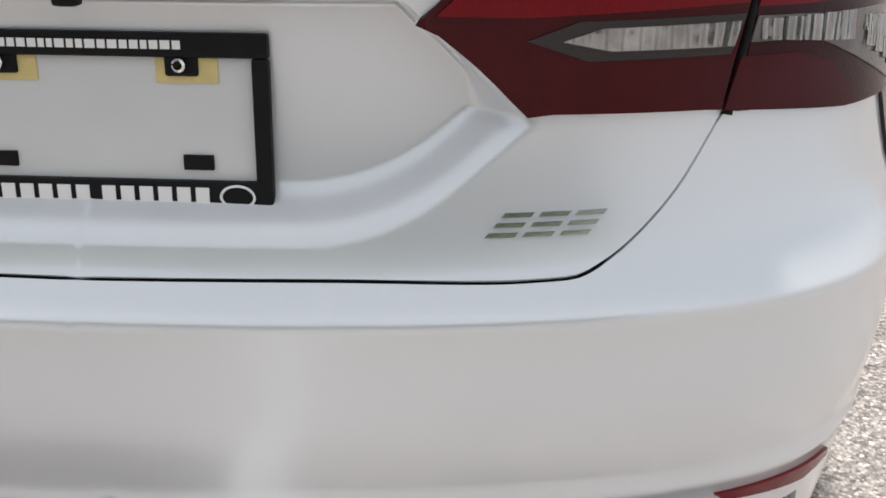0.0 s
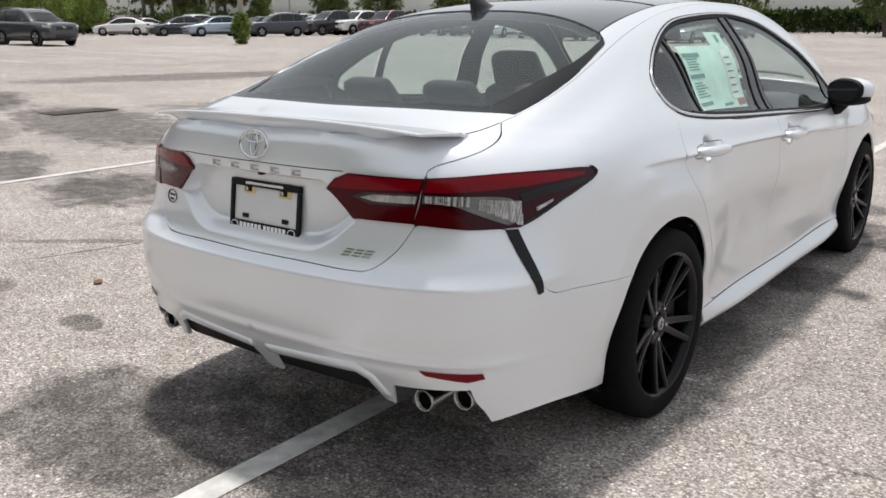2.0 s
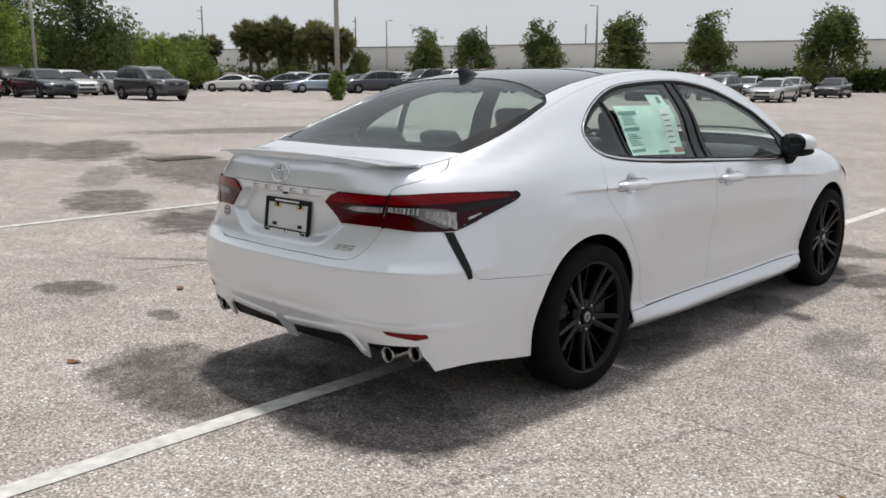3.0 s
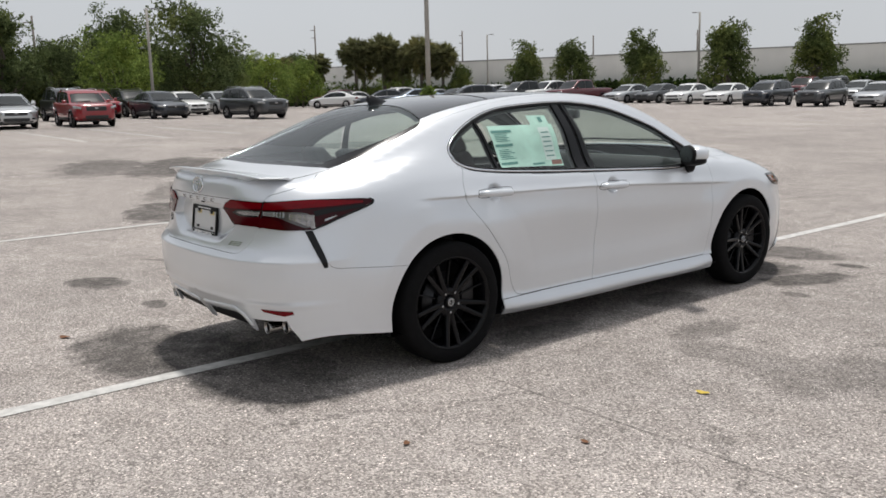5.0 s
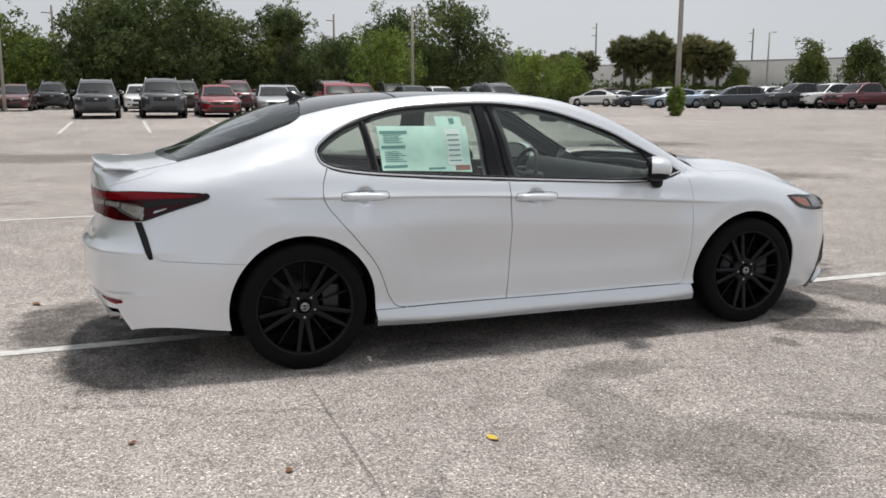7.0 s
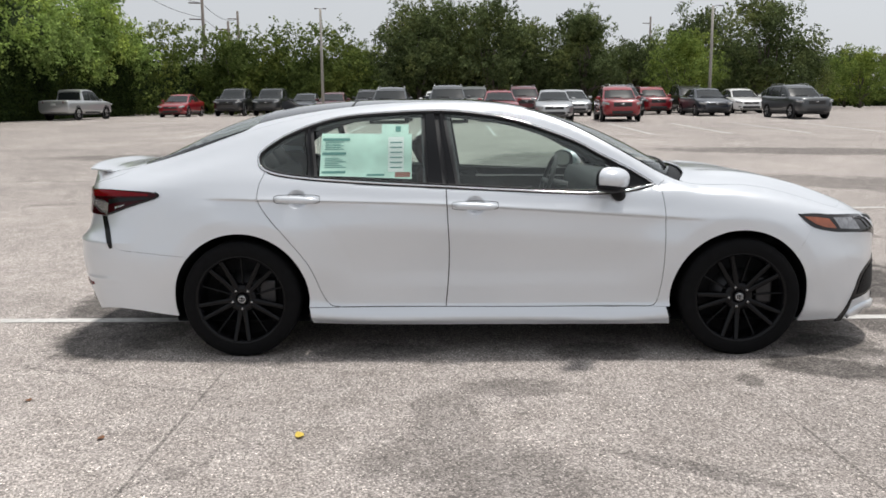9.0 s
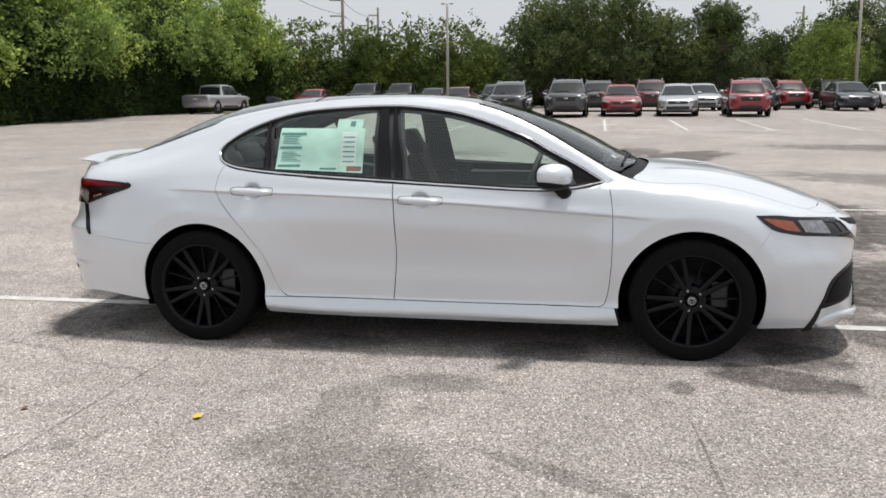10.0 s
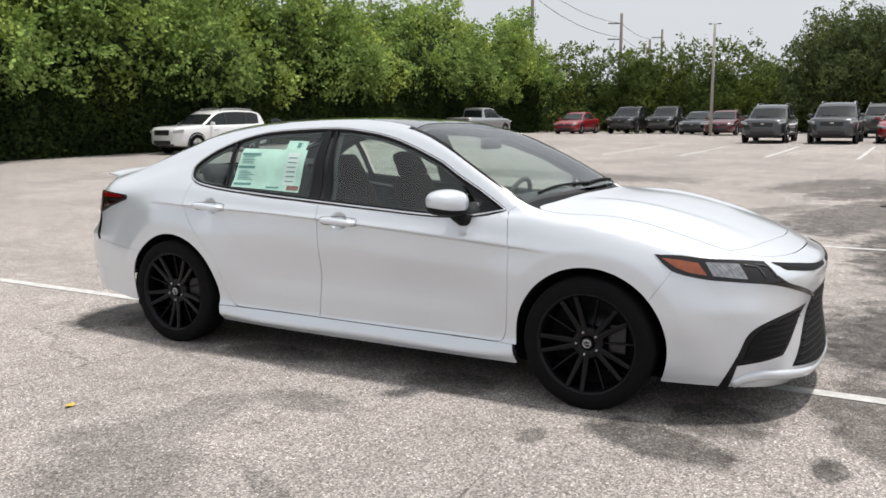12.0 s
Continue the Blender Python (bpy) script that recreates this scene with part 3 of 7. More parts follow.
# extra mesh lines where the surface bends sharply
FINE = [[(ys(y), float(CREASE(y)) + d) for y in np.arange(-0.24, 2.68, 0.02)] for d in (0.012, 0.004, -0.0015, -0.0075, -0.015)]
FINE += [[(s, 0.655 + d) for s in np.arange(0.01, ys(-0.55), 0.02)] for d in (0.008, 0.0, -0.008)]
FINE += [[(ys(yc + r * math.cos(a)), 0.325 + r * math.sin(a)) for a in np.linspace(-0.4, math.pi + 0.4, int(2.2 * r / 0.02 * 1.8))] for yc in (0.0, 2.825) for r in (0.44, 0.457, 0.472, 0.487, 0.503)]
FINE += [[(ys(yh + 0.058 * r * math.cos(a)), zh + 0.050 * r * math.sin(a)) for a in np.linspace(0, 2 * math.pi, 25)[:-1]] for yh, zh in HANDLES for r in (0.25, 0.5, 0.68, 0.85, 1.0, 1.13)]
FINE = np.array([p for l in FINE for p in l])

# ---- the white sedan: panels ----
sedan = tagged(new("sedan"), "pearl white sedan with black roof and black alloy wheels", "car")

BELT = S((0.103, 1.128), (0.113, 1.09), (0.15, 1.061), (0.24, 1.035), (0.45, 1.01), (0.8, 0.985), (1.17, 0.965), (1.6, 0.942), (1.95, 0.927), (2.18, 0.938), (2.345, 0.968))
belt = curve2(BELT, 0.015)
DLO_TOP = S((2.345, 0.968), (2.2, 1.055), (2.04, 1.137), (1.88, 1.220), (1.56, 1.330), (1.27, 1.376), (1.05, 1.384), (0.76, 1.372), (0.56, 1.352), (0.40, 1.312), (0.25, 1.252), (0.15, 1.190), (0.11, 1.152), (0.103, 1.128))
dlo_top = curve2(DLO_TOP, 0.015)
RD_BACK = curve2(S((0.15, 1.061), (0.115, 0.96), (0.13, 0.86), (0.285, 0.67), (0.395, 0.52), (0.46, 0.36), (0.505, 0.296), (0.57, 0.283)), 0.015)
RD_FRONT = curve2(S((1.165, 0.283), (1.18, 0.45), (1.186, 0.61), (1.178, 0.8), (1.17, 0.965)), 0.015)
FD_FRONT = curve2(S((2.345, 0.968), (2.372, 0.95), (2.395, 0.78), (2.392, 0.5), (2.375, 0.34), (2.35, 0.287), (2.30, 0.278)), 0.015)


def belt_between(y0, y1):
    return [p for p in belt if ys(y0) - 1e-6 <= p[0] <= ys(y1) + 1e-6]


# seams of the tail
TRUNK_SIDE = curve2(R((0.0, 0.684), (0.22, 0.684), (0.40, 0.682), (0.47, 0.692), (0.54, 0.745), (0.594, 0.818)), 0.012)
TRUNK_UP = curve2([*R((0.594, 0.818), (0.608, 0.88), (0.62, 0.935), (0.645, 0.975)), (ys(-0.86), 1.012), (ys(-0.745), 1.04), (ys(-0.68), float(rail_z(ys(-0.68))))], 0.012)
BUMP_SEAM = curve2([*R((0.594, 0.818), (0.70, 0.82)), *S((-0.83, 0.805), (-0.795, 0.76), (-0.755, 0.67), (-0.70, 0.618), (-0.60, 0.606), (-0.44, 0.592), (-0.29, 0.581))], 0.015)
TAIL_LOW = line2([*R((0.0, 0.275), (0.032, 0.275), (0.05, 0.35), (0.42, 0.37), (0.455, 0.34), (0.475, 0.285), (0.512, 0.278), (0.525, 0.352), (0.745, 0.364)), *S((-0.922, 0.324), (-0.90, 0.292))], 0.012)

rear_bumper_line = TAIL_LOW + bottom(ys(-0.88), ys(-0.378)) + arch(0.0, 193.5, 139.5, 0.386) + BUMP_SEAM[::-1] + TRUNK_SIDE[::-1]
sheet("rear_bumper", [(half_panel(rear_bumper_line, 0.0009), body, 0.022, 0.0)], PAINT, sedan, "white rear bumper", flips=BOTH)

_rear = [(s, float(rail_z(s))) for s in np.linspace(ys(-0.68), 0.0, 50)]
trunk_line = TRUNK_SIDE + TRUNK_UP + _rear
_rail_xy = [(float(np.interp(s, _ss, _rx)), float(np.interp(s, _ss, _ry))) for s in np.linspace(0.0, ys(-0.68), 60)]
GLASS_BACK = curve2([(-0.642, -0.585), (-0.44, -0.64), (0.0, -0.675), (0.44, -0.64), (0.642, -0.585)], 0.02)
_deck_side = [(float(np.interp(y, _ry, _rx)), y) for y in np.linspace(_rail_xy[-1][1], -0.575, 8)]
deck_line = [(-x, y) for x, y in (_rail_xy + _deck_side)[::-1]] + _rail_xy[1:] + _deck_side[1:] + GLASS_BACK[::-1]
trunk_lid = sheet("trunk_lid", [(half_panel(trunk_line, 0.002), body, 0.0052, 0.0)], PAINT, sedan, "white trunk lid with a number-plate recess", flips=BOTH, lip=0.006)
sheet("trunk_deck", [(deck_line, top, 0.03, 0.0)], PAINT, sedan, lip=0.0)

side_line = RD_BACK + line2(S((0.57, 0.2825), (0.386, 0.2825))) + arch(0.0, -6.5, 139.5, 0.386) + BUMP_SEAM[::-1] + TRUNK_UP + rail(-0.68, 2.40, 150) + line2(S((2.40, 0.99), (2.365, 0.962), (2.345, 0.968))) + dlo_top + [p for p in belt if p[0] < ys(0.147)]
for side, nm in ((1, "right"), (-1, "left")):
    f = (side,)
    sheet("quarter_panel", [(shrink(side_line, 0.0014), body, 0.026, 0.0)], PAINT, sedan, "white quarter panel, pillar and roof rail", flips=f)
    rear_door_line = RD_BACK[::-1] + belt_between(0.15, 1.17) + RD_FRONT[::-1]
    sheet("rear_door", [(shrink(rear_door_line, G), body, 0.024, 0.0)], PAINT, sedan, flips=f)
    front_door_line = RD_FRONT + belt_between(1.17, 2.345) + FD_FRONT
    sheet("front_door", [(shrink(front_door_line, G), body, 0.024, 0.0)], PAINT, sedan, flips=f)
    rocker_line = S((0.386, 0.2815), (0.57, 0.2815), (1.165, 0.2815), (2.30, 0.2772), (2.415, 0.2772)) + [(ys(2.435), 0.20)] + bottom(ys(2.44), ys(0.40))
    sheet("rocker_panel", [(shrink(line2(rocker_line), G * 0.5), body, 0.02, 0.0)], PAINT, sedan, flips=f)
    fender_line = FD_FRONT[:-1] + line2(S((2.30, 0.277), (2.415, 0.277))) + arch(2.825, 187, 40, 0.39) + line2(S((3.13, 0.585), (3.24, 0.745), (3.40, 0.76), (3.47, 0.79))) + rail(3.47, 2.40, 50) + line2(S((2.40, 0.99), (2.365, 0.962)))
    sheet("front_fender", [(shrink(fender_line, 0.001), body, 0.024, 0.0)], PAINT, sedan, flips=f)

FRONT_LOW = [(s, float(_lz[0](s))) for s in np.linspace(ys(3.20), SMAX, 60)]
front_line = S((3.13, 0.585)) + line2(S((3.13, 0.585), (3.24, 0.745), (3.40, 0.76), (3.47, 0.79))) + [(s, float(rail_z(s))) for s in np.linspace(ys(3.47), SMAX, 50)] + FRONT_LOW[::-1] + arch(2.825, -22, 40, 0.39)
sheet("front_bumper", [(half_panel(front_line, 0.0006), body, 0.024, 0.0)], PAINT, sedan, "white front bumper", flips=BOTH)

# dark liner behind the shut lines, floor and wheel wells
liner = bottom(0.0, ys(-0.40)) + arch(0.0, 200, -20, 0.40) + bottom(ys(0.42), ys(2.41)) + arch(2.825, 200, -20, 0.405) + bottom(ys(3.24), SMAX)
liner = [(s, z + 0.03 + (0.06 if s < rs(0.48) else 0.10 if s < rs(0.79) else 0.0)) for s, z in liner]
_lt = [(s, min(float(rail_z(s)) - 0.03, float(np.interp(s, [p[0] for p in belt], [p[1] for p in belt])) - 0.03)) for s in np.linspace(SMAX, 0, 120)]
_cut = ys(-0.62)
_tail = [p for p in liner if p[0] < _cut] + [p for p in _lt if p[0] < _cut]
_rest = [p for p in liner if p[0] >= _cut] + [p for p in _lt if p[0] >= _cut]
sheet("inner_shell", [(_tail, body, 0.011, -0.013), (_rest, body, 0.03, -0.0105)], SATIN_BLACK, sedan, "black inner shell behind the panels", flips=BOTH, lip=0.0)
part("floor_pan", box_bm(1.74, 1.98, 0.06, (0, 1.41, 0.25), 0.02), SATIN_BLACK, sedan)
part("floor_pan", box_bm(1.05, 4.3, 0.06, (0, 1.36, 0.27), 0.02), SATIN_BLACK, sedan)
part("trunk_floor", box_bm(1.0, 0.55, 0.05, (0, -0.60, 0.40), 0.02), SATIN_BLACK, sedan)
part("trunk_floor", box_bm(1.2, 1.0, 0.05, (0, -0.4, 0.78), 0.02), SATIN_BLACK, sedan)
part("engine_bay", box_bm(1.3, 1.0, 0.06, (0, 3.0, 0.62), 0.02), SATIN_BLACK, sedan)
for yc in (0.0, 2.825):
    for side in (1, -1):
        b2 = lathe_bm([(0.50 * side, 0.02), (0.50 * side, 0.40), (0.872 * side, 0.40)], 40, "x")
        bmesh.ops.translate(b2, vec=(0, yc, 0.325), verts=b2.verts)
        for v in b2.verts:
            v.co.z = max(v.co.z, 0.2)
            v.co.x = math.copysign(min(abs(v.co.x), float(_fx(ys(v.co.y))) - 0.036), v.co.x)
        part("wheel_well", b2, SATIN_BLACK, sedan, "black wheel-arch liner")

# roof, glass, hood
def edge_x(y, inset):
    return float(np.interp(y, _ry, _rx)) - inset


back_side = [(edge_x(y, 0.008 + 0.012 * smoothstep(-0.3, 0.12, y) + 0.048 * max(0.0, (y + 0.04) / 0.1) ** 3), y) for y in np.linspace(-0.58, 0.06, 24)]
back_top = curve2([(edge_x(0.06, 0.068), 0.06), (0.3, 0.105), (0.0, 0.12), (-0.3, 0.105), (-edge_x(0.06, 0.068), 0.06)], 0.02)
back_glass_line = GLASS_BACK + back_side[1:] + back_top[1:-1] + [(-x, y) for x, y in back_side[::-1]][:-1]
sheet("rear_window", [(shrink(back_glass_line, 0.004), top, 0.03, -0.004)], GLASS_REAR, sedan, "tinted rear window", lip=0.0).visible_shadow = False
# black printed border of the rear window
for side in (1, -1):
    inner = [(edge_x(y, 0.04 + 0.065 * smoothstep(-0.1, -0.6, y)), y) for y in np.linspace(-0.57, 0.06, 20)]
    sheet("rear_window_border", [(line2(back_side[1:] + inner[::-1]), top, 0.03, -0.001)], TRIM_BLACK, sedan, flips=(side,), lip=0.0)
bor = GLASS_BACK + [(x, y + 0.05) for x, y in GLASS_BACK[::-1]]
sheet("rear_window_border", [(shrink(bor, 0.002), top, 0.03, -0.0008)], TRIM_BLACK, sedan, lip=0.0)

wind_top = curve2([(-edge_x(1.66, 0.06), 1.66), (-0.3, 1.60), (0.0, 1.585), (0.3, 1.60), (edge_x(1.66, 0.06), 1.66)], 0.02)
roof_side = [(edge_x(y, 0.068 - 0.008 * smoothstep(0.1, 0.45, y)), y) for y in np.linspace(0.08, 1.64, 30)]
roof_line = [(-x, y) for x, y in back_top] + roof_side[1:] + wind_top[::-1] + [(-x, y) for x, y in roof_side[::-1]][:-1]
sheet("roof_panel", [(shrink(roof_line, 0.004), top, 0.04, 0.0)], ROOF_BLACK, sedan, "gloss black roof panel")
ribbon("roof_seam", line2([(-0.52, 0.62), (0.52, 0.62)], 0.02), top, 0.012, 0.002, SATIN_BLACK, sedan)
wind_side = [(edge_x(y, 0.06 - 0.036 * smoothstep(1.66, 2.1, y)), y) for y in np.linspace(1.66, 2.42, 24)]
WIND_BASE = curve2([(-edge_x(2.42, 0.02), 2.43), (-0.4, 2.52), (0, 2.55), (0.4, 2.52), (edge_x(2.42, 0.02), 2.43)], 0.02)
wind_line = wind_top + wind_side[1:] + WIND_BASE[::-1][1:-1] + [(-x, y) for x, y in wind_side[::-1]][:-1]
sheet("windshield", [(shrink(wind_line, 0.003), top, 0.035, -0.004)], GLASS_WIND, sedan, "clear raked windshield", lip=0.0).visible_shadow = False
for side in (1, -1):
    outer = [(edge_x(y, 0.0), y) for y in np.linspace(-0.58, 2.40, 110)]
    inner = [(edge_x(y, 0.005 + 0.012 * smoothstep(-0.3, 0.12, y) + min(0.047, 0.048 * max(0.0, (y + 0.04) / 0.1) ** 3)), y) for y in np.linspace(-0.58, 0.08, 44)] + [(edge_x(y, 0.064 - 0.007 * smoothstep(0.1, 0.45, y)), y) for y in np.linspace(0.11, 1.62, 40)] + [(edge_x(y, 0.056 - 0.036 * smoothstep(1.66, 2.1, y)), y) for y in np.linspace(1.66, 2.40, 22)]
    back_part = [p for p in outer if p[1] < 1.66] + [p for p in inner[::-1] if p[1] < 1.66]
    fore_part = [p for p in outer if p[1] > 1.63] + [p for p in inner[::-1] if p[1] > 1.63]
    sheet("roof_rail", [(back_part, top, 0.02, 0.0)], PAINT, sedan, "white strip beside the black roof", flips=(side,), lip=0.004)
    sheet("windshield_moulding", [(fore_part, top, 0.02, -0.001)], TRIM_BLACK, sedan, "black moulding beside the windshield", flips=(side,), lip=0.004)
    sheet("rail_lining", [(shrink(outer + inner[::-1], 0.0015), top, 0.03, -0.014)], LINING, sedan, flips=(side,), lip=0.0)
HOOD_BACK = curve2([(-edge_x(2.50, 0.02), 2.50), (-0.5, 2.575), (0, 2.62), (0.5, 2.575), (edge_x(2.50, 0.02), 2.50)], 0.02)
_front_xy = [(float(np.interp(s, _ss, _rx)), float(np.interp(s, _ss, _ry))) for s in np.linspace(ys(2.52), SMAX, 90)]
HOOD_FRONT = curve2([(edge_x(3.44, 0.0), 3.44), (0.5, 3.52), (0.28, 3.575), (0.0, 3.60), (-0.28, 3.575), (-0.5, 3.52), (-edge_x(3.44, 0.0), 3.44)], 0.02)
_hood_side = [p for p in _front_xy if p[1] < 3.435]
_nose_side = [p for p in _front_xy if p[1] > 3.445]
hood_line = HOOD_BACK + _hood_side + HOOD_FRONT + [(-x, y) for x, y in _hood_side[::-1]]
nose_line = HOOD_FRONT[::-1] + _nose_side + [(-x, y) for x, y in _nose_side[::-1]]
sheet("nose_panel", [(shrink(nose_line, 0.0016), top, 0.02, 0.0)], PAINT, sedan, "white nose panel ahead of the hood", lip=0.006)
sheet("hood", [(shrink(hood_line, 0.0024), top, 0.03, 0.0)], PAINT, sedan, "white ridged hood")
for side in (1, -1):
    sheet("hood_corner", [(line2([(edge_x(3.34, 0.004), 3.34), (edge_x(3.52, 0.004), 3.52), (edge_x(3.52, 0.14), 3.52), (edge_x(3.34, 0.10), 3.34)], 0.02), top, 0.02, -0.0035)], PAINT, sedan, flips=(side,), lip=0.0)
cowl_line = [(x, y + 0.004) for x, y in WIND_BASE] + [(x, y - 0.004) for x, y in HOOD_BACK[::-1]]
sheet("cowl", [(cowl_line, top, 0.03, -0.02)], SATIN_BLACK, sedan, "black cowl grille below the windshield")
for x0, x1 in ((0.62, 0.02), (0.05, -0.5)):
    ribbon("wiper", line2([(x0, 2.512 - 0.11 * abs(x0)), (x1, 2.505 - 0.08 * abs(x1))], 0.03), top, 0.015, 0.008, SATIN_BLACK, sedan, lift=0.001)

# side windows
def window(y0, y1, y0t=None, y1t=None, inset=0.006):
    """A pane between two slanting uprights (foot and head places), cut from the window opening."""
    lo = [p for p in belt if ys(y0) < p[0] < ys(y1)]
    y0t, y1t = y0t or y0, y1t or y1
    hi = [p for p in dlo_top if ys(y0t) < p[0] < ys(y1t)]
    return shrink(line2(lo + hi), inset)


for side in (1, -1):
    f = (side,)
    for nm, a, b, c, d in (("quarter_window", 0.08, 0.405, 0.08, 0.365), ("rear_door_window", 0.44, 1.06, 0.40, 1.04), ("front_door_window", 1.235, 2.20, 1.16, 2.04)):
        sheet(nm, [(window(a, b, c, d, 0.003), body, 0.04, -0.006)], GLASS, sedan, "tinted window glass", flips=f, lip=0.0).visible_shadow = False
    for nm, a, b, c, d in (("window_divider", 0.405, 0.44, 0.365, 0.40), ("door_pillar", 1.06, 1.166, 1.04, 1.112), ("door_pillar", 1.172, 1.235, 1.118, 1.16), ("mirror_triangle", 2.20, 2.345, 2.04, 2.345)):
        sheet(nm, [(window(a, b, c, d, 0.0008), body, 0.03, -0.002)], TRIM_BLACK, sedan, "gloss black pillar trim", flips=f, lip=0.01)
    for a, b, c, d in ((1.03, 1.265, 1.01, 1.19), (0.39, 0.455, 0.35, 0.415)):
        sheet("inner_post", [(window(a, b, c, d, 0.002), body, 0.03, -0.02)], INTERIOR, sedan, "dark inner post trim", flips=f, lip=0.0)
    ring = belt + dlo_top[1:-1]
    ribbon("window_seal", shrink(ring, 0.010), body, 0.013, 0.003, SATIN_BLACK, sedan, side, closed=True, lift=-0.003)
    ribbon("outer_seal", shrink(ring, -0.005), body, 0.0045, 0.0015, SATIN_BLACK, sedan, side, closed=True)
    ribbon("inner_trim", shrink(ring, 0.006), body, 0.05, 0.004, INTERIOR, sedan, side, closed=True, lift=-0.022)
    cap = belt_between(0.12, 2.34)
    sheet("door_cap", [(cap + [(q, z - 0.11) for q, z in cap[::-1]], body, 0.04, -0.03)], INTERIOR, sedan, flips=f, lip=0.0)
    pillar = dlo_top + rail(-0.3, 2.36, 90)
    sheet("pillar_lining", [(shrink(pillar, 0.003), body, 0.03, -0.016)], LINING, sedan, "grey pillar lining", flips=f, lip=0.0)
    ribbon("chrome_trim", belt, body, 0.012, 0.007, CHROME, sedan, side, "chrome strip along the window line")
    ribbon("trim_gap", [(s, z - 0.0085) for s, z in belt[6:]], body, 0.005, 0.0015, SATIN_BLACK, sedan, side)
    ribbon("chrome_trim", dlo_top[::-1], body, 0.0085, 0.006, CHROME, sedan, side, "thin chrome strip over the windows")
    ribbon("belt_seal", [(s, z + 0.011) for s, z in belt_between(0.3, 2.2)], body, 0.012, 0.004, SATIN_BLACK, sedan, side)

# tail lights
INNER = line2([*R((0.618, 0.945), (0.38, 0.952), (0.335, 0.935), (0.302, 0.905), (0.40, 0.822), (0.587, 0.818))])
OUTER = curve2([*R((0.622, 0.947), (0.70, 0.95)), *S((-0.83, 0.955), (-0.65, 0.952), (-0.51, 0.946), (-0.465, 0.936), (-0.452, 0.924))], 0.012) + curve2(S((-0.452, 0.924), (-0.48, 0.905), (-0.62, 0.862), (-0.74, 0.822), (-0.80, 0.806)), 0.012)[1:] + line2(R((0.74, 0.806), (0.600, 0.816)))
for side in (1, -1):
    f = (side,)
    li = sheet("tail_light", [(shrink(INNER, 0.003), body, 0.012, 0.008)], DARK_RED, sedan, "dark red tail light on the trunk lid", flips=f)
    lo = sheet("tail_light", [(shrink(OUTER, 0.003), body, 0.012, 0.008)], DEEP_RED, sedan, "red and smoked wraparound tail light", flips=f)
    sheet("light_bar", [(line2([*R((0.614, 0.938), (0.385, 0.945), (0.345, 0.932), (0.318, 0.908), (0.39, 0.906), (0.604, 0.912))]), body, 0.012, 0.0115)], RED_LENS, li, "bright red light bar", flips=f, lip=0.004)
    sheet("reverse_lamp", [(line2([*R((0.598, 0.897), (0.46, 0.896), (0.425, 0.886), (0.47, 0.877), (0.592, 0.876))]), body, 0.012, 0.0115)], CLEAR_LENS, li, "clear reverse lamp", flips=f, lip=0.004)
    sheet("lamp_bezel", [(line2([*R((0.604, 0.903), (0.44, 0.902), (0.395, 0.887), (0.45, 0.869), (0.590, 0.869))]), body, 0.012, 0.010)], SMOKE_LENS, li, flips=f, lip=0.003)
    sheet("light_bar", [(curve2([*R((0.628, 0.940), (0.70, 0.943)), *S((-0.83, 0.948), (-0.65, 0.942), (-0.515, 0.931))], 0.015) + curve2([*S((-0.52, 0.922), (-0.66, 0.918), (-0.83, 0.914)), *R((0.70, 0.908), (0.616, 0.908))], 0.015), body, 0.012, 0.0115)], RED_LENS, lo, "bright red light bar", flips=f, lip=0.004)
    sheet("turn_lamp", [(curve2([*R((0.618, 0.900), (0.70, 0.898)), *S((-0.84, 0.893), (-0.795, 0.87), (-0.80, 0.828), (-0.83, 0.818))], 0.012) + curve2([*R((0.752, 0.856), (0.69, 0.876), (0.612, 0.878))], 0.012), body, 0.012, 0.0105)], DIM_CLEAR, lo, "clear faceted turn lamp", flips=f, lip=0.004)
    ribbon("lamp_border", curve2(S((-0.478, 0.940), (-0.46, 0.930), (-0.462, 0.921), (-0.49, 0.907), (-0.62, 0.868), (-0.74, 0.828), (-0.795, 0.813)), 0.012), body, 0.011, 0.0125, TRIM_BLACK, lo, side)
    sheet("smoked_panel", [(curve2([*S((-0.785, 0.898), (-0.70, 0.908), (-0.58, 0.912), (-0.50, 0.915))], 0.015) + curve2(S((-0.52, 0.902), (-0.62, 0.892), (-0.70, 0.886), (-0.775, 0.872)), 0.015), body, 0.012, 0.0112)], TRIM_BLACK, lo, "smoked panel of the lamp", flips=f, lip=0.003)
    for k in range(5):
        x0 = 0.622 + 0.026 * k
        sheet("lamp_facet", [(line2(R((x0, 0.898), (x0 + 0.023, 0.897), (x0 + 0.023, 0.878 - 0.002 * k), (x0, 0.880 - 0.002 * k)), 0.01), body, 0.01, 0.0125)], CLEAR_LENS, lo, flips=f, lip=0.002)
    for k in range(6):
        y0, y1 = -0.912 + 0.0215 * k, -0.892 + 0.0215 * k
        z0 = 0.862 - 0.0088 * k
        for lo_, hi_ in ((0.0, 0.47), (0.50, 1.0)):
            a, b = z0 + (0.891 - 0.002 * k - z0) * lo_, z0 + (0.891 - 0.002 * k - z0) * hi_
            sheet("lamp_facet", [(line2(S((y0, a), (y1, a - 0.004), (y1 + 0.004, b - 0.003), (y0 + 0.004, b)), 0.01), body, 0.01, 0.0125)], FACET, lo, "silver reflector facet", flips=f, lip=0.002)
    sheet("lamp_facet", [(line2(S((-0.73, 0.846), (-0.665, 0.866), (-0.665, 0.873), (-0.73, 0.857)), 0.01), body, 0.01, 0.0125)], CLEAR_LENS, lo, flips=f, lip=0.002)
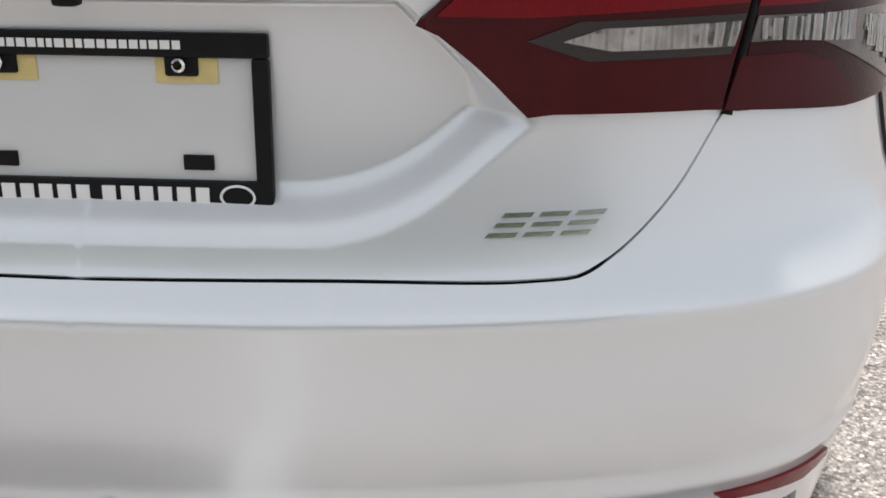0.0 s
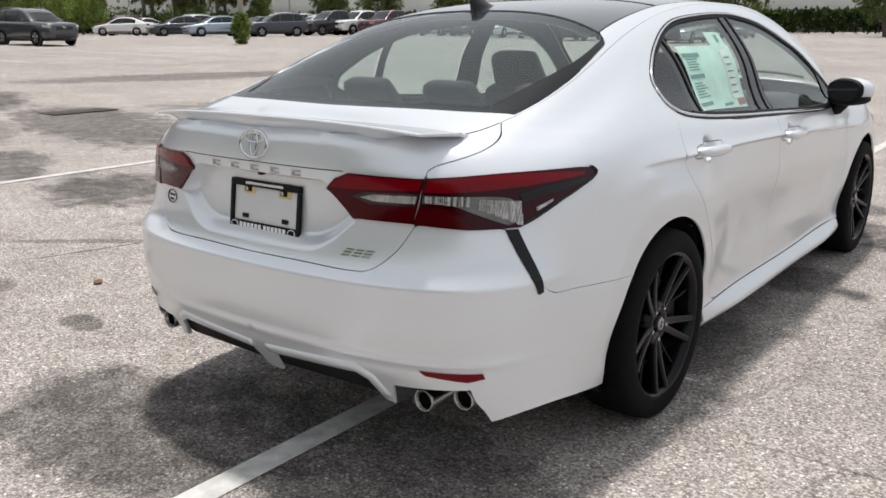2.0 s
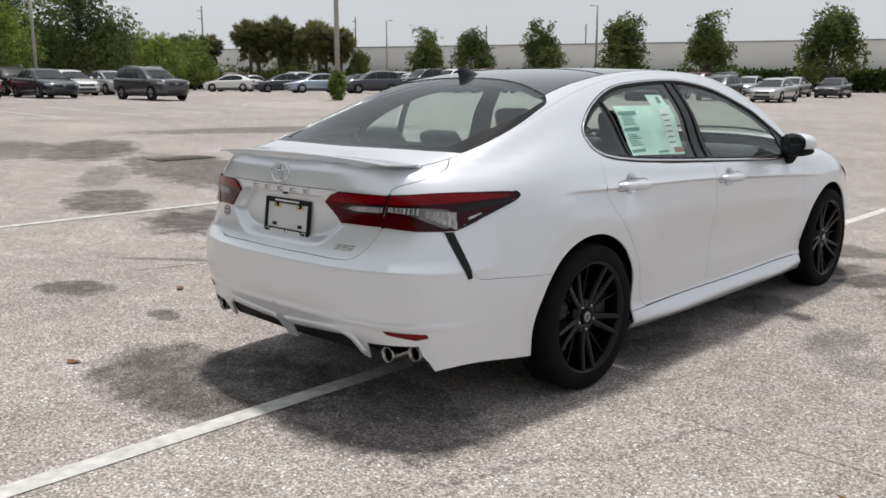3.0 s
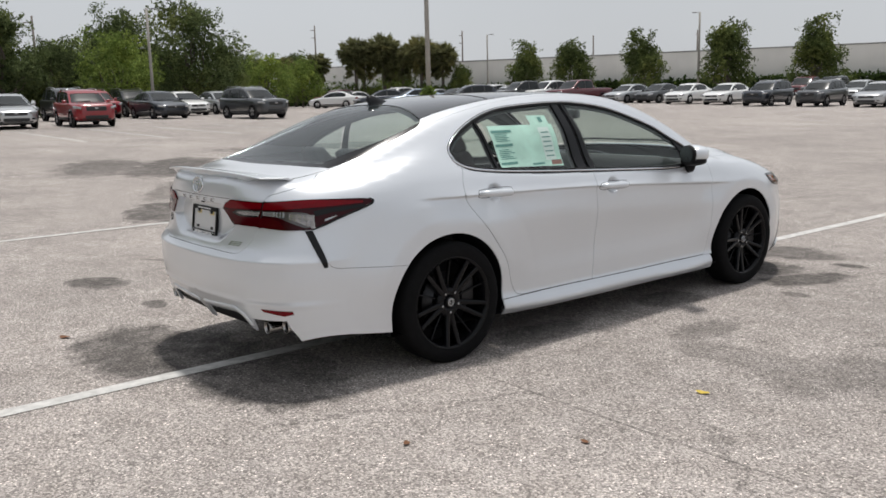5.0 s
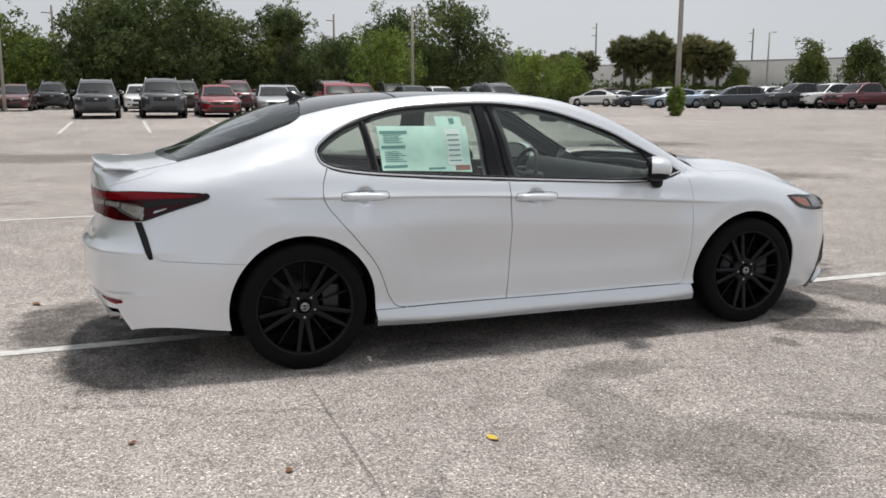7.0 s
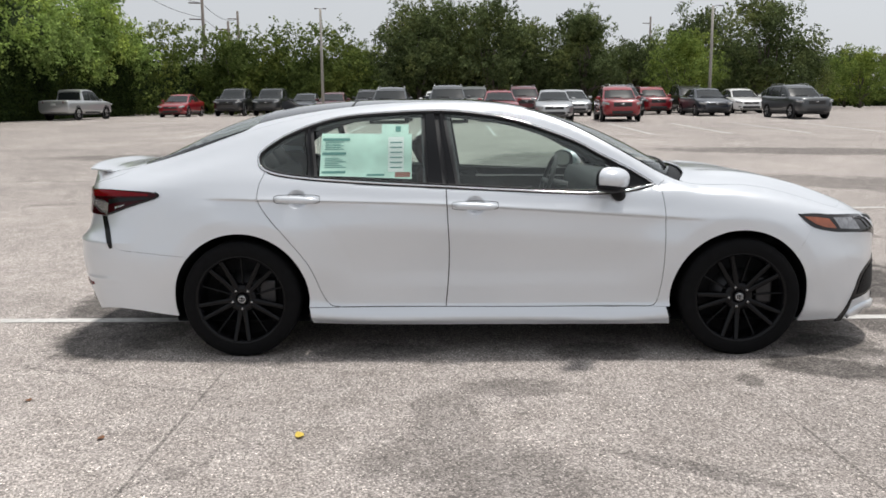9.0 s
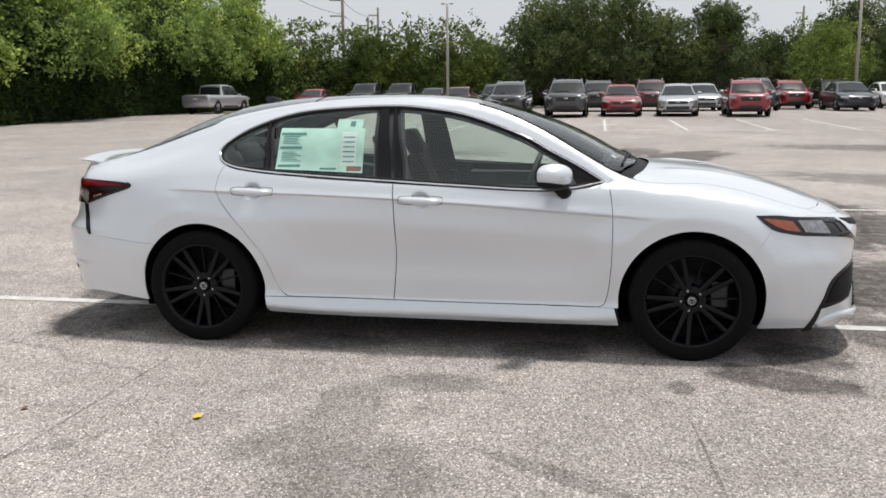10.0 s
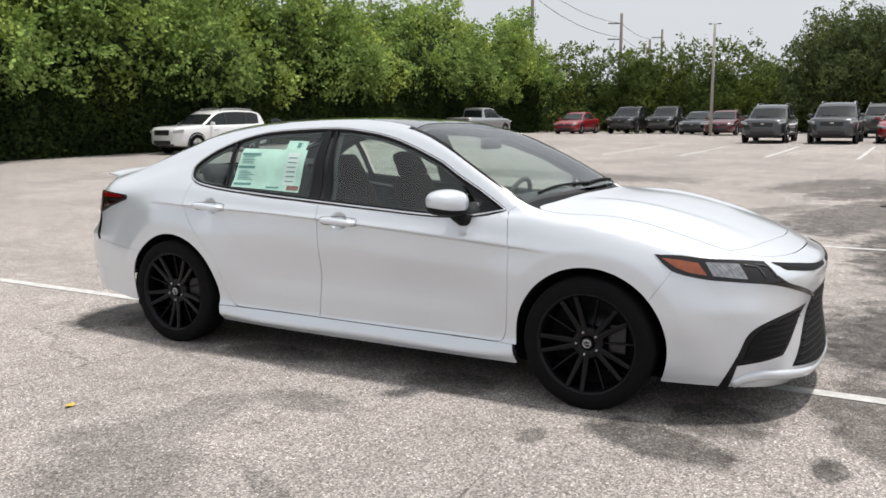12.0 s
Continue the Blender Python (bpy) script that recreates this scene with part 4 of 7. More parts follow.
    sheet("brake_lens", [(line2([*R((0.588, 0.820), (0.603, 0.866), (0.67, 0.866), (0.72, 0.852), (0.752, 0.815), (0.745, 0.811))]), body, 0.012, 0.0105)], DARK_RED, lo, "dark red lower lens", flips=f, lip=0.004)
    # black slashes, reflectors
    sheet("black_slash", [(shrink(curve2(S((-0.838, 0.806), (-0.80, 0.72), (-0.768, 0.645), (-0.757, 0.622)), 0.012) + curve2(S((-0.738, 0.626), (-0.742, 0.66), (-0.763, 0.725), (-0.796, 0.806)), 0.015), 0.001), body, 0.015, 0.004)], TRIM_BLACK, sedan, "gloss black slash below the tail light", flips=f)
    ribbon("lamp_gap", line2([*R((0.5945, 0.815), (0.6085, 0.88), (0.6205, 0.948))], 0.012), body, 0.007, 0.0095, SATIN_BLACK, sedan, side)
    sheet("rear_reflector", [(line2([*R((0.615, 0.418), (0.63, 0.405), (0.74, 0.39), (0.775, 0.40)), (rs(0.77), 0.414)]), body, 0.015, 0.004)], RED_LENS, sedan, "red bumper reflector", flips=f)
# black diffuser behind the skirt, and the exhaust tips
sheet("diffuser", [(line2(R((0.0, 0.285), (0.44, 0.285), (0.52, 0.325), (0.76, 0.335), (0.77, 0.385), (0.5, 0.42), (0.0, 0.43))), body, 0.03, -0.075)], SATIN_BLACK, sedan, "black rear diffuser", flips=BOTH, lip=0.05)
ribbon("skirt_edge", line2([*R((0.035, 0.372), (0.40, 0.392), (0.45, 0.365), (0.49, 0.30))], 0.015), body, 0.034, 0.007, PAINT, sedan, 1)
ribbon("skirt_edge", line2([*R((0.035, 0.372), (0.40, 0.392), (0.45, 0.365), (0.49, 0.30))], 0.015), body, 0.034, 0.007, PAINT, sedan, -1)
for side in (1, -1):
    for x, y, z in ((0.592, -0.958, 0.312), (0.696, -0.910, 0.327)):
        b2 = lathe_bm([(0.14, 0.030), (0.012, 0.0335), (0.002, 0.033), (0.0, 0.031), (0.003, 0.0275), (0.12, 0.0255), (0.13, 0.001)], 32, "y")
        bmesh.ops.recalc_face_normals(b2, faces=b2.faces)
        bmesh.ops.translate(b2, vec=(x * side, y, z), verts=b2.verts)
        tip = part("exhaust_tip", b2, STEEL, sedan, "polished round exhaust tip")
        bore = lathe_bm([(0.014, 0.0268), (0.05, 0.0262), (0.05, 0.0005)], 24, "y")
        bmesh.ops.translate(bore, vec=(x * side, y, z), verts=bore.verts)
        part("bore", bore, SATIN_BLACK, tip, "black bore with a closed end")

# spoiler: a thin lip over the rear edge of the deck, turned down at its ends
bm = bmesh.new()
rows = []
for k in range(61):
    u = abs(k - 30) / 30
    x = 0.618 * (k - 30) / 30
    cut = smoothstep(0.935, 1.0, u) * 0.6 + max(0.0, u - 0.935) / 0.065 * 0.4
    yf = -0.872 + 0.10 * u**2.4
    yb = -1.014 + 0.085 * u**2.2 + 0.105 * cut
    zb = 1.092 - 0.033 * u**2.6
    zf = float(top_z(np.array([x]), np.array([yf]))[0]) + 0.001
    tuck = float(smoothstep(0.72, 0.92, u))
    yl = (yb + 0.022) * (1 - tuck) + (yf - 0.012) * tuck
    low = float(top_z(np.array([x]), np.array([yl]))[0]) - 0.008
    ym = (yf + yb) / 2
    zm = float(top_z(np.array([x]), np.array([ym]))[0])
    d = 1.0 - 0.55 * u**2
    rows.append([bm.verts.new(v) for v in ((x, yf, zf), (x, ym, max((zf + zb) / 2 - 0.004, zm + 0.001)), (x, yb + 0.022, zb - 0.0015), (x, yb + 0.006, zb), (x, yb + 0.0015, zb - 0.0012), (x, yb, zb - 0.0045), (x, yb + 0.007 * d, zb - 0.015 * d), (x, yb + 0.010 * d, zb - 0.0172 * d), (x, yl, low))])
for a, b in zip(rows[:-1], rows[1:]):
    for k in range(8):
        bm.faces.new((a[k], b[k], b[k + 1], a[k + 1]))
    bm.faces.new((a[8], b[8], b[0], a[0]))
bm.faces.new(rows[0]), bm.faces.new(rows[-1][::-1])
bmesh.ops.recalc_face_normals(bm, faces=bm.faces)
part("spoiler", bm, PAINT, sedan, "white lip spoiler on the trunk edge").data.set_sharp_from_angle(angle=radians(24))

# shark-fin aerial
bm = bmesh.new()
rows = []
for k in range(13):
    t = k / 12
    y = 0.10 + 0.17 * t
    w = 0.034 * math.sin(math.pi * min(1, 0.12 + 0.75 * t)) * (1 - 0.4 * t) + 0.004
    h = 0.058 * smoothstep(1.02, 0.1, t) * smoothstep(-0.12, 0.06, t)
    z0 = float(CREST(y)) - 0.005
    rows.append([bm.verts.new(v) for v in ((-w, y, z0), (-w * 0.6, y + 0.01, z0 + 0.3 * h), (-w * 0.22, y - 0.01 * (1 - t), z0 + h), (w * 0.22, y - 0.01 * (1 - t), z0 + h), (w * 0.6, y + 0.01, z0 + 0.3 * h), (w, y, z0))])
for a, b in zip(rows[:-1], rows[1:]):
    for k in range(5):
        bm.faces.new((a[k], a[k + 1], b[k + 1], b[k]))
bm.faces.new(rows[0]), bm.faces.new(rows[-1][::-1])
bmesh.ops.recalc_face_normals(bm, faces=bm.faces)
part("roof_aerial", bm, TRIM_BLACK, sedan, "black shark-fin aerial")

# door handles and mirrors
for side in (1, -1):
    for y0, z0 in ((0.335, 0.903), (1.332, 0.862)):
        p, n = body(np.array([[ys(y0 - 0.1), z0], [ys(y0 + 0.1), z0]]))
        c = Vector((p[0] + p[1]) / 2)
        b2 = bmesh.new()
        rows = []
        for k in range(17):
            t = k / 16
            a = (t - 0.5) * 0.25
            h = 0.0215 * (math.sin(math.pi * t) ** 0.3) + 0.0015
            o = 0.042 * (1 - (2 * t - 1) ** 8) + 0.002
            bulge, back = 0.0, -0.3 + 0.75 * smoothstep(0.34, 0.22, abs(t - 0.5))
            rows.append([b2.verts.new((c.x + o * ox, c.y + a, c.z - a * 0.04 + (h + bulge) * oz)) for ox, oz in ((back, -0.7), (0.62, -0.95), (1.0, -0.45), (1.0, 0.45), (0.66, 0.95), (back, 0.8))])
        for a, b in zip(rows[:-1], rows[1:]):
            for k in range(6):
                b2.faces.new((a[k], a[(k + 1) % 6], b[(k + 1) % 6], b[k]))
        b2.faces.new(rows[0]), b2.faces.new(rows[-1][::-1])
        if side < 0:
            bmesh.ops.scale(b2, vec=(-1, 1, 1), verts=b2.verts)
        bmesh.ops.recalc_face_normals(b2, faces=b2.faces)
        hd = part("door_handle", b2, PAINT, sedan, "white pull handle")
        # black line painted in for the shadow gap round the grip's foot, standing just off the door
        seal = []
        for sgn in (1, -1):
            seal += [(ys(y0 + 0.1285 * math.copysign(abs(math.cos(a)) ** 0.45, math.cos(a))), z0 + sgn * 0.0245 * abs(math.sin(a)) ** 0.4) for a in (np.linspace(math.pi, 0, 40) if sgn > 0 else np.linspace(0, math.pi, 40)[1:-1])]
        ribbon("seal", seal, body, 0.0030, 0.0012, SATIN_BLACK, hd, flip=side, closed=True)
    # mirror: white shell over a black foot, swept back towards its outer end
    MM = Matrix.Diagonal((side, 1, 1, 1)) @ Matrix.Translation((0.955, 2.075, 1.010)) @ Matrix.Rotation(radians(-30), 4, "Z")

    def egg(w, deep, back, h, n=0.78):
        b = bmesh.new()
        bmesh.ops.create_uvsphere(b, u_segments=28, v_segments=18, radius=1.0)
        for v in b.verts:
            x, y, z = v.co
            taper = 1 - 0.16 * max(0, x)
            v.co = (w * math.copysign(abs(x) ** n, x), max(-back, y * deep), h * taper * math.copysign(abs(z) ** n, z) + 0.006 * x)
        return b

    b2 = egg(0.118, 0.092, 0.050, 0.066)
    bez = b2.copy()
    for bb, rear in ((b2, False), (bez, True)):
        bmesh.ops.bisect_plane(bb, geom=bb.verts[:] + bb.edges[:] + bb.faces[:], plane_co=(0, -0.030, 0), plane_no=(0, 1, 0), clear_inner=not rear, clear_outer=rear)
        bmesh.ops.transform(bb, matrix=MM, verts=bb.verts)
        bmesh.ops.recalc_face_normals(bb, faces=bb.faces)
    mi = part("door_mirror", b2, PAINT, sedan, "white door mirror on a black foot")
    part("mirror_bezel", bez, SATIN_BLACK, mi, "black bezel round the mirror glass").data.set_sharp_from_angle(angle=radians(40))
    b2 = egg(0.112, 0.078, 0.048, 0.034)
    bmesh.ops.transform(b2, matrix=MM @ Matrix.Translation((0, 0, -0.043)), verts=b2.verts)
    bmesh.ops.recalc_face_normals(b2, faces=b2.faces)
    part("mirror_base", b2, SATIN_BLACK, mi, "black lower shell")
    part("mirror_foot", tube_bm([(0.83 * side, 2.15, 0.905), (0.89 * side, 2.13, 0.915), (0.935 * side, 2.09, 0.955)], [0.034, 0.036, 0.03], 10), SATIN_BLACK, mi, "black foot")
    b2 = bmesh.new()
    bmesh.ops.create_circle(b2, cap_ends=True, segments=28, radius=1.0)
    for v in b2.verts:
        v.co = (0.098 * math.copysign(abs(v.co.x) ** 0.75, v.co.x), -0.0515, 0.051 * math.copysign(abs(v.co.y) ** 0.75, v.co.y))
    bmesh.ops.transform(b2, matrix=MM, verts=b2.verts)
    part("mirror_glass", b2, MIRROR, mi, "mirror glass")

# nose: head lamps, grilles, fog trims
HEAD = curve2([(4.881, 0.799), (5.0, 0.797), (5.109, 0.786), (5.30, 0.775), (5.45, 0.764)], 0.012) + curve2([(5.472, 0.715), (5.56, 0.666), (5.72, 0.622), (5.90, 0.565)], 0.012) + curve2([(5.90, 0.545), (5.66, 0.610), (5.461, 0.658), (5.257, 0.678), (5.12, 0.688), (4.983, 0.716), (4.92, 0.757)], 0.012)
AMB = curve2([(4.915, 0.782), (5.0, 0.774), (5.085, 0.762)], 0.012) + curve2([(5.128, 0.708), (5.05, 0.719), (4.985, 0.740)], 0.012)
FOG = curve2([(5.197, 0.152), (5.28, 0.33), (5.341, 0.450), (5.50, 0.512), (5.765, 0.540)], 0.015) + line2([(5.752, 0.525), (5.69, 0.49), (5.60, 0.40), (5.53, 0.318), (5.40, 0.296), (5.285, 0.28), (5.255, 0.152)], 0.015)
MESH_AREA = curve2([(5.31, 0.312), (5.365, 0.43), (5.50, 0.488), (5.70, 0.520)], 0.015) + line2([(5.68, 0.498), (5.585, 0.405), (5.515, 0.333), (5.40, 0.313)], 0.015)
for side in (1, -1):
    f = (side,)
    hl = sheet("headlight", [(shrink(HEAD, 0.002), body, 0.02, 0.004)], SMOKE_LENS, sedan, "slim dark headlight with amber corner", flips=f)
    sheet("turn_lens", [(AMB, body, 0.02, 0.007)], AMBER, hl, "amber side lens", flips=f, lip=0.004)
    sheet("lamp_reflector", [(line2([(5.118, 0.766), (5.285, 0.757), (5.32, 0.692), (5.155, 0.706)], 0.012), body, 0.02, 0.007)], HEAD_CLEAR, hl, "smoky lamp reflector", flips=f, lip=0.004)
    for s0 in (5.31, 5.375):
        ribbon("lamp_strip", line2([(s0, 0.752), (s0 + 0.075, 0.742), (s0 + 0.105, 0.695)], 0.01), body, 0.008, 0.004, LAMP_GREY, hl, side, lift=0.006)
    fg = sheet("fog_trim", [(shrink(FOG, 0.002), body, 0.02, 0.003)], TRIM_BLACK, sedan, "gloss black fog-lamp surround", flips=f)
    sheet("fog_mesh", [(MESH_AREA, body, 0.02, 0.006)], SATIN_BLACK, fg, "black mesh", flips=f, lip=0.0)
    for k in range(6):
        z = 0.335 + 0.028 * k
        ribbon("mesh_bar", line2([(5.335 + 0.012 * k, z), (5.52 + 0.034 * k, z + 0.012)], 0.012), body, 0.005, 0.003, SATIN_BLACK, fg, side, lift=0.005)
upper = line2([(5.50, 0.757), (5.70, 0.740), (5.90, 0.719), (SMAX - 0.05, 0.712), (SMAX - 0.05, 0.690), (5.83, 0.692), (5.57, 0.722)], 0.015)
sheet("upper_grille", [(upper[:], body, 0.02, 0.003)], SATIN_BLACK, sedan, "slim black upper grille", flips=BOTH)
lower = line2([(5.89, 0.575), (SMAX, 0.585), (SMAX, 0.215), (5.924, 0.222), (5.61, 0.252), (5.71, 0.38), (5.80, 0.49)], 0.015)
gr = sheet("lower_grille", [(lower, body, 0.025, 0.003)], SATIN_BLACK, sedan, "black lower grille", flips=BOTH)
for k in range(9):
    z = 0.262 + 0.034 * k
    w = float(np.interp(z, (0.252, 0.38, 0.49, 0.575), (5.625, 5.725, 5.815, 5.90)))
    for side in (1, -1):
        ribbon("grille_bar", [(q, z) for q in np.linspace(w, SMAX, 14)], body, 0.009, 0.005, SATIN_BLACK, gr, side, lift=0.003)
ribbon("lip", line2([(5.275, 0.185), (5.33, 0.215), (5.42, 0.232), (5.60, 0.215), (5.85, 0.19), (SMAX, 0.18)], 0.02), body, 0.045, 0.016, PAINT, sedan, 1, "front lip")
ribbon("lip", line2([(5.275, 0.185), (5.33, 0.215), (5.42, 0.232), (5.60, 0.215), (5.85, 0.19), (SMAX, 0.18)], 0.02), body, 0.045, 0.016, PAINT, sedan, -1, "front lip")

# line between the upper lid and the handle strip
for side in (1, -1):
    ribbon("lid_seam", [(s, 0.952) for s in np.linspace(0.0, rs(0.36), 30)], body, 0.003, 0.0006, SATIN_BLACK, sedan, side)

# ---- wheels ----
def wheel_meshes():
    """Meshes of one wheel, outer face to +x, hub at the origin."""
    out = {}
    b = lathe_bm([(-0.115, 0.245), (-0.12, 0.285), (-0.112, 0.318), (-0.095, 0.330), (-0.06, 0.3345), (0.052, 0.3345), (0.074, 0.330), (0.086, 0.318), (0.093, 0.29), (0.091, 0.268), (0.087, 0.256), (0.07, 0.249)], 72, "x")
    bmesh.ops.recalc_face_normals(b, faces=b.faces)
    out["tyre"] = (b, RUBBER)
    b = lathe_bm([(-0.1, 0.25), (-0.1, 0.235), (-0.02, 0.228), (0.06, 0.236), (0.074, 0.240), (0.081, 0.247), (0.088, 0.256), (0.083, 0.2575), (0.07, 0.25)], 72, "x")
    bmesh.ops.recalc_face_normals(b, faces=b.faces)
    out["rim"] = (b, RIM)
    for nm, half, spread, thick in (("spoke", 0.0125, 9.5, 0.036), ("thin_spoke", 0.0045, 0.0, 0.02)):
        for sgn in (1, -1):
            b = bmesh.new()
            rows = []
            for k in range(7):
                t = k / 6
                r = 0.045 + 0.197 * t
                a = radians(90 + (sgn * spread if nm == "spoke" else 36))
                w = half * (1.3 - 0.35 * t)
                ox = 0.052 + 0.030 * t**1.5 - (0.022 if nm != "spoke" else 0)
                ca, sa = math.cos(a), math.sin(a)
                rows.append([b.verts.new((ox + dx, ca * r - sa * dw, sa * r + ca * dw)) for dx, dw in ((-thick, -w), (-0.004, -w), (0.0, -w * 0.7), (0.0, w * 0.7), (-0.004, w), (-thick, w))])
            for p, q in zip(rows[:-1], rows[1:]):
                for k in range(6):
                    b.faces.new((p[k], p[(k + 1) % 6], q[(k + 1) % 6], q[k]))
            bmesh.ops.recalc_face_normals(b, faces=b.faces)
            out[nm + ("_l" if sgn < 0 else "_r")] = (b, RIM)
    b = lathe_bm([(0.0, 0.09), (0.035, 0.085), (0.052, 0.072), (0.052, 0.034), (0.044, 0.033), (0.044, 0.0005)], 40, "x")
    bmesh.ops.recalc_face_normals(b, faces=b.faces)
    out["hub"] = (b, RIM)
    b = lathe_bm([(0.046, 0.031), (0.056, 0.030), (0.059, 0.026), (0.060, 0.0005)], 32, "x")
    out["hub_cap"] = (b, TRIM_BLACK)
    b = lathe_bm([(0.0595, 0.0225), (0.0615, 0.0215), (0.0615, 0.0175), (0.0595, 0.0165)], 32, "x")
    for k in (0, 1):
        tube_bm([(0.0612, math.cos(a) * (0.008 if k else 0.0185), math.sin(a) * (0.0185 if k else 0.0085) + (0.0 if k else 0.006)) for a in np.linspace(0, 2 * math.pi, 20)[:-1]], 0.0016, 6, b, closed=True)
    out["cap_emblem"] = (b, BADGE)
    b = lathe_bm([(0.044, 0.0005), (0.044, 0.0080), (0.056, 0.0075), (0.058, 0.005), (0.058, 0.0005)], 6, "x")
    bmesh.ops.recalc_face_normals(b, faces=b.faces)
    out["lug_nut"] = (b, BADGE)
    b = lathe_bm([(-0.005, 0.16), (0.005, 0.16), (0.005, 0.085), (0.02, 0.08), (0.02, 0.001)], 48, "x")
    out["brake_disc"] = (b, DISC)
    b = lathe_bm([(-0.075, 0.234), (-0.07, 0.16), (-0.045, 0.12), (-0.045, 0.001)], 36, "x")
    out["dust_shield"] = (b, SATIN_BLACK)
    b = box_bm(0.06, 0.09, 0.15, (0.0, 0.145, 0.03), 0.012)
    out["brake_caliper"] = (b, DISC)
    ms = {}
    for k, (bb, mat) in out.items():
        me = bpy.data.meshes.new(k)
        bb.to_mesh(me), bb.free()
        me.polygons.foreach_set("use_smooth", [k not in ("lug_nut", "brake_caliper")] * len(me.polygons))
        me.materials.append(mat)
        ms[k] = me
    return ms


WM = wheel_meshes()


def wheel(parent, m, spin, label=""):
    """One wheel as a part of its car: rim with tyre, spokes, nuts and brake as its pieces."""
    w = new("wheel", WM["rim"])
    w.parent = parent
    w.matrix_local = m
    if label:
        w["label"] = label

    def piece(nm, mesh, turn=0.0, at=(0, 0, 0)):
        o = new(nm, mesh)
        o.parent = w
        o.matrix_local = Matrix.Rotation(radians(turn), 4, "X") @ Matrix.Translation(at)
        return o

    piece("tyre", WM["tyre"])["label"] = "black low-profile tyre"
    for k in range(5):
        for nm in ("spoke_l", "spoke_r", "thin_spoke_r"):
            piece("spoke", WM[nm], spin + 72 * k)
        piece("lug_nut", WM["lug_nut"], spin + 72 * k, (0, 0, 0.0575))
    piece("hub", WM["hub"]), piece("hub_cap", WM["hub_cap"]), piece("cap_emblem", WM["cap_emblem"])
    piece("dust_shield", WM["dust_shield"])
    piece("brake_disc", WM["brake_disc"])["label"] = "steel brake disc"
    piece("brake_caliper", WM["brake_caliper"], 0 if m.translation.y > 1 else 0)
    return w


for y in (0.0, 2.825):
    wheel(sedan, Matrix.Translation((0.826, y, 0.332)), -49 if y else -37, "gloss black twin-spoke alloy wheel")
    wheel(sedan, Matrix.Translation((-0.826, y, 0.332)) @ Matrix.Rotation(math.pi, 4, "Z"), 30, "gloss black twin-spoke alloy wheel")

# ---- tail badges, plate ----
def on_tail(x, z, up=0.0):
    p, n = body(np.array([[rs(abs(x)), z]]))
    v = p[0] + n[0] * up
    return Vector((math.copysign(v[0], x) if x else 0.0, v[1], v[2])), Vector((math.copysign(1, x) * n[0][0] if x else 0.0, n[0][1], n[0][2]))


def ellipse_ring(a, b, r, segs=40, minor=8, tilt=1.0):
    return [(a * math.cos(t), 0.0, b * math.sin(t)) for t in np.linspace(0, 2 * math.pi, segs + 1)[:-1]]


c, n = on_tail(0.0, 1.003, 0.004)
tilt = Matrix.Translation(c) @ Matrix.Rotation(-math.asin(max(-0.9, min(0.9, n.z))), 4, "X")
emb_b = bmesh.new()
for a, b, dz, r in ((0.059, 0.041, 0.0, 0.0056), (0.040, 0.0135, 0.019, 0.0042), (0.0145, 0.036, 0.003, 0.0042)):
    tube_bm([(x, y, z + dz) for x, y, z in ellipse_ring(a, b, r)], r, 8, emb_b, closed=True)
bmesh.ops.transform(emb_b, matrix=tilt, verts=emb_b.verts)
part("trunk_emblem", emb_b, CHROME, sedan, "chrome oval ring emblem")


def plate_mark(nm, cx, cz, w, h, slant, mat, depth=0.004, up=0.002):
    """A small raised bar on the tail, for lettering."""
    b = bmesh.new()
    pts = [(-w / 2 - slant, -h / 2), (w / 2 - slant, -h / 2), (w / 2 + slant, h / 2), (-w / 2 + slant, h / 2)]
    lo, hi = [], []
    for px, pz in pts:
        p, nn = on_tail(cx + px if cx + px else 1e-4, cz + pz, 0)
        lo.append(b.verts.new(p - nn * 0.001)), hi.append(b.verts.new(p + nn * depth))
    b.faces.new(hi)
    for k in range(4):
        b.faces.new((lo[k], lo[(k + 1) % 4], hi[(k + 1) % 4], hi[k]))
    bmesh.ops.recalc_face_normals(b, faces=b.faces)
    return part(nm, b, mat, sedan, smooth=False)


for k in range(5):
    cx = -0.178 + 0.091 * k
    for dz in (0.0062, -0.0062):
        plate_mark("badge_bar", cx, 0.934 + dz, 0.036, 0.0042, 0.0, BADGE)
    plate_mark("badge_bar", cx - 0.013, 0.934, 0.008, 0.014, 0.001, BADGE, 0.0036)
for k in range(3):
    cx = 0.385 + 0.034 * k
    for dz in (0.0085, 0.0, -0.0085):
        plate_mark("badge_bar", cx + dz * 0.9, 0.729 + dz, 0.027, 0.0042, 0.002, SOFT_CHROME, 0.003)

# plate with its frame
pm = Matrix.Translation((0.010, -0.993, 0.808)) @ Matrix.Rotation(radians(-7.5), 4, "X") @ Matrix.Scale(0.975, 4)


def on_plate(nm, bmx, mat, parent, label=""):
    bmesh.ops.transform(bmx, matrix=pm, verts=bmx.verts)
    return part(nm, bmx, mat, parent, label, smooth=False)


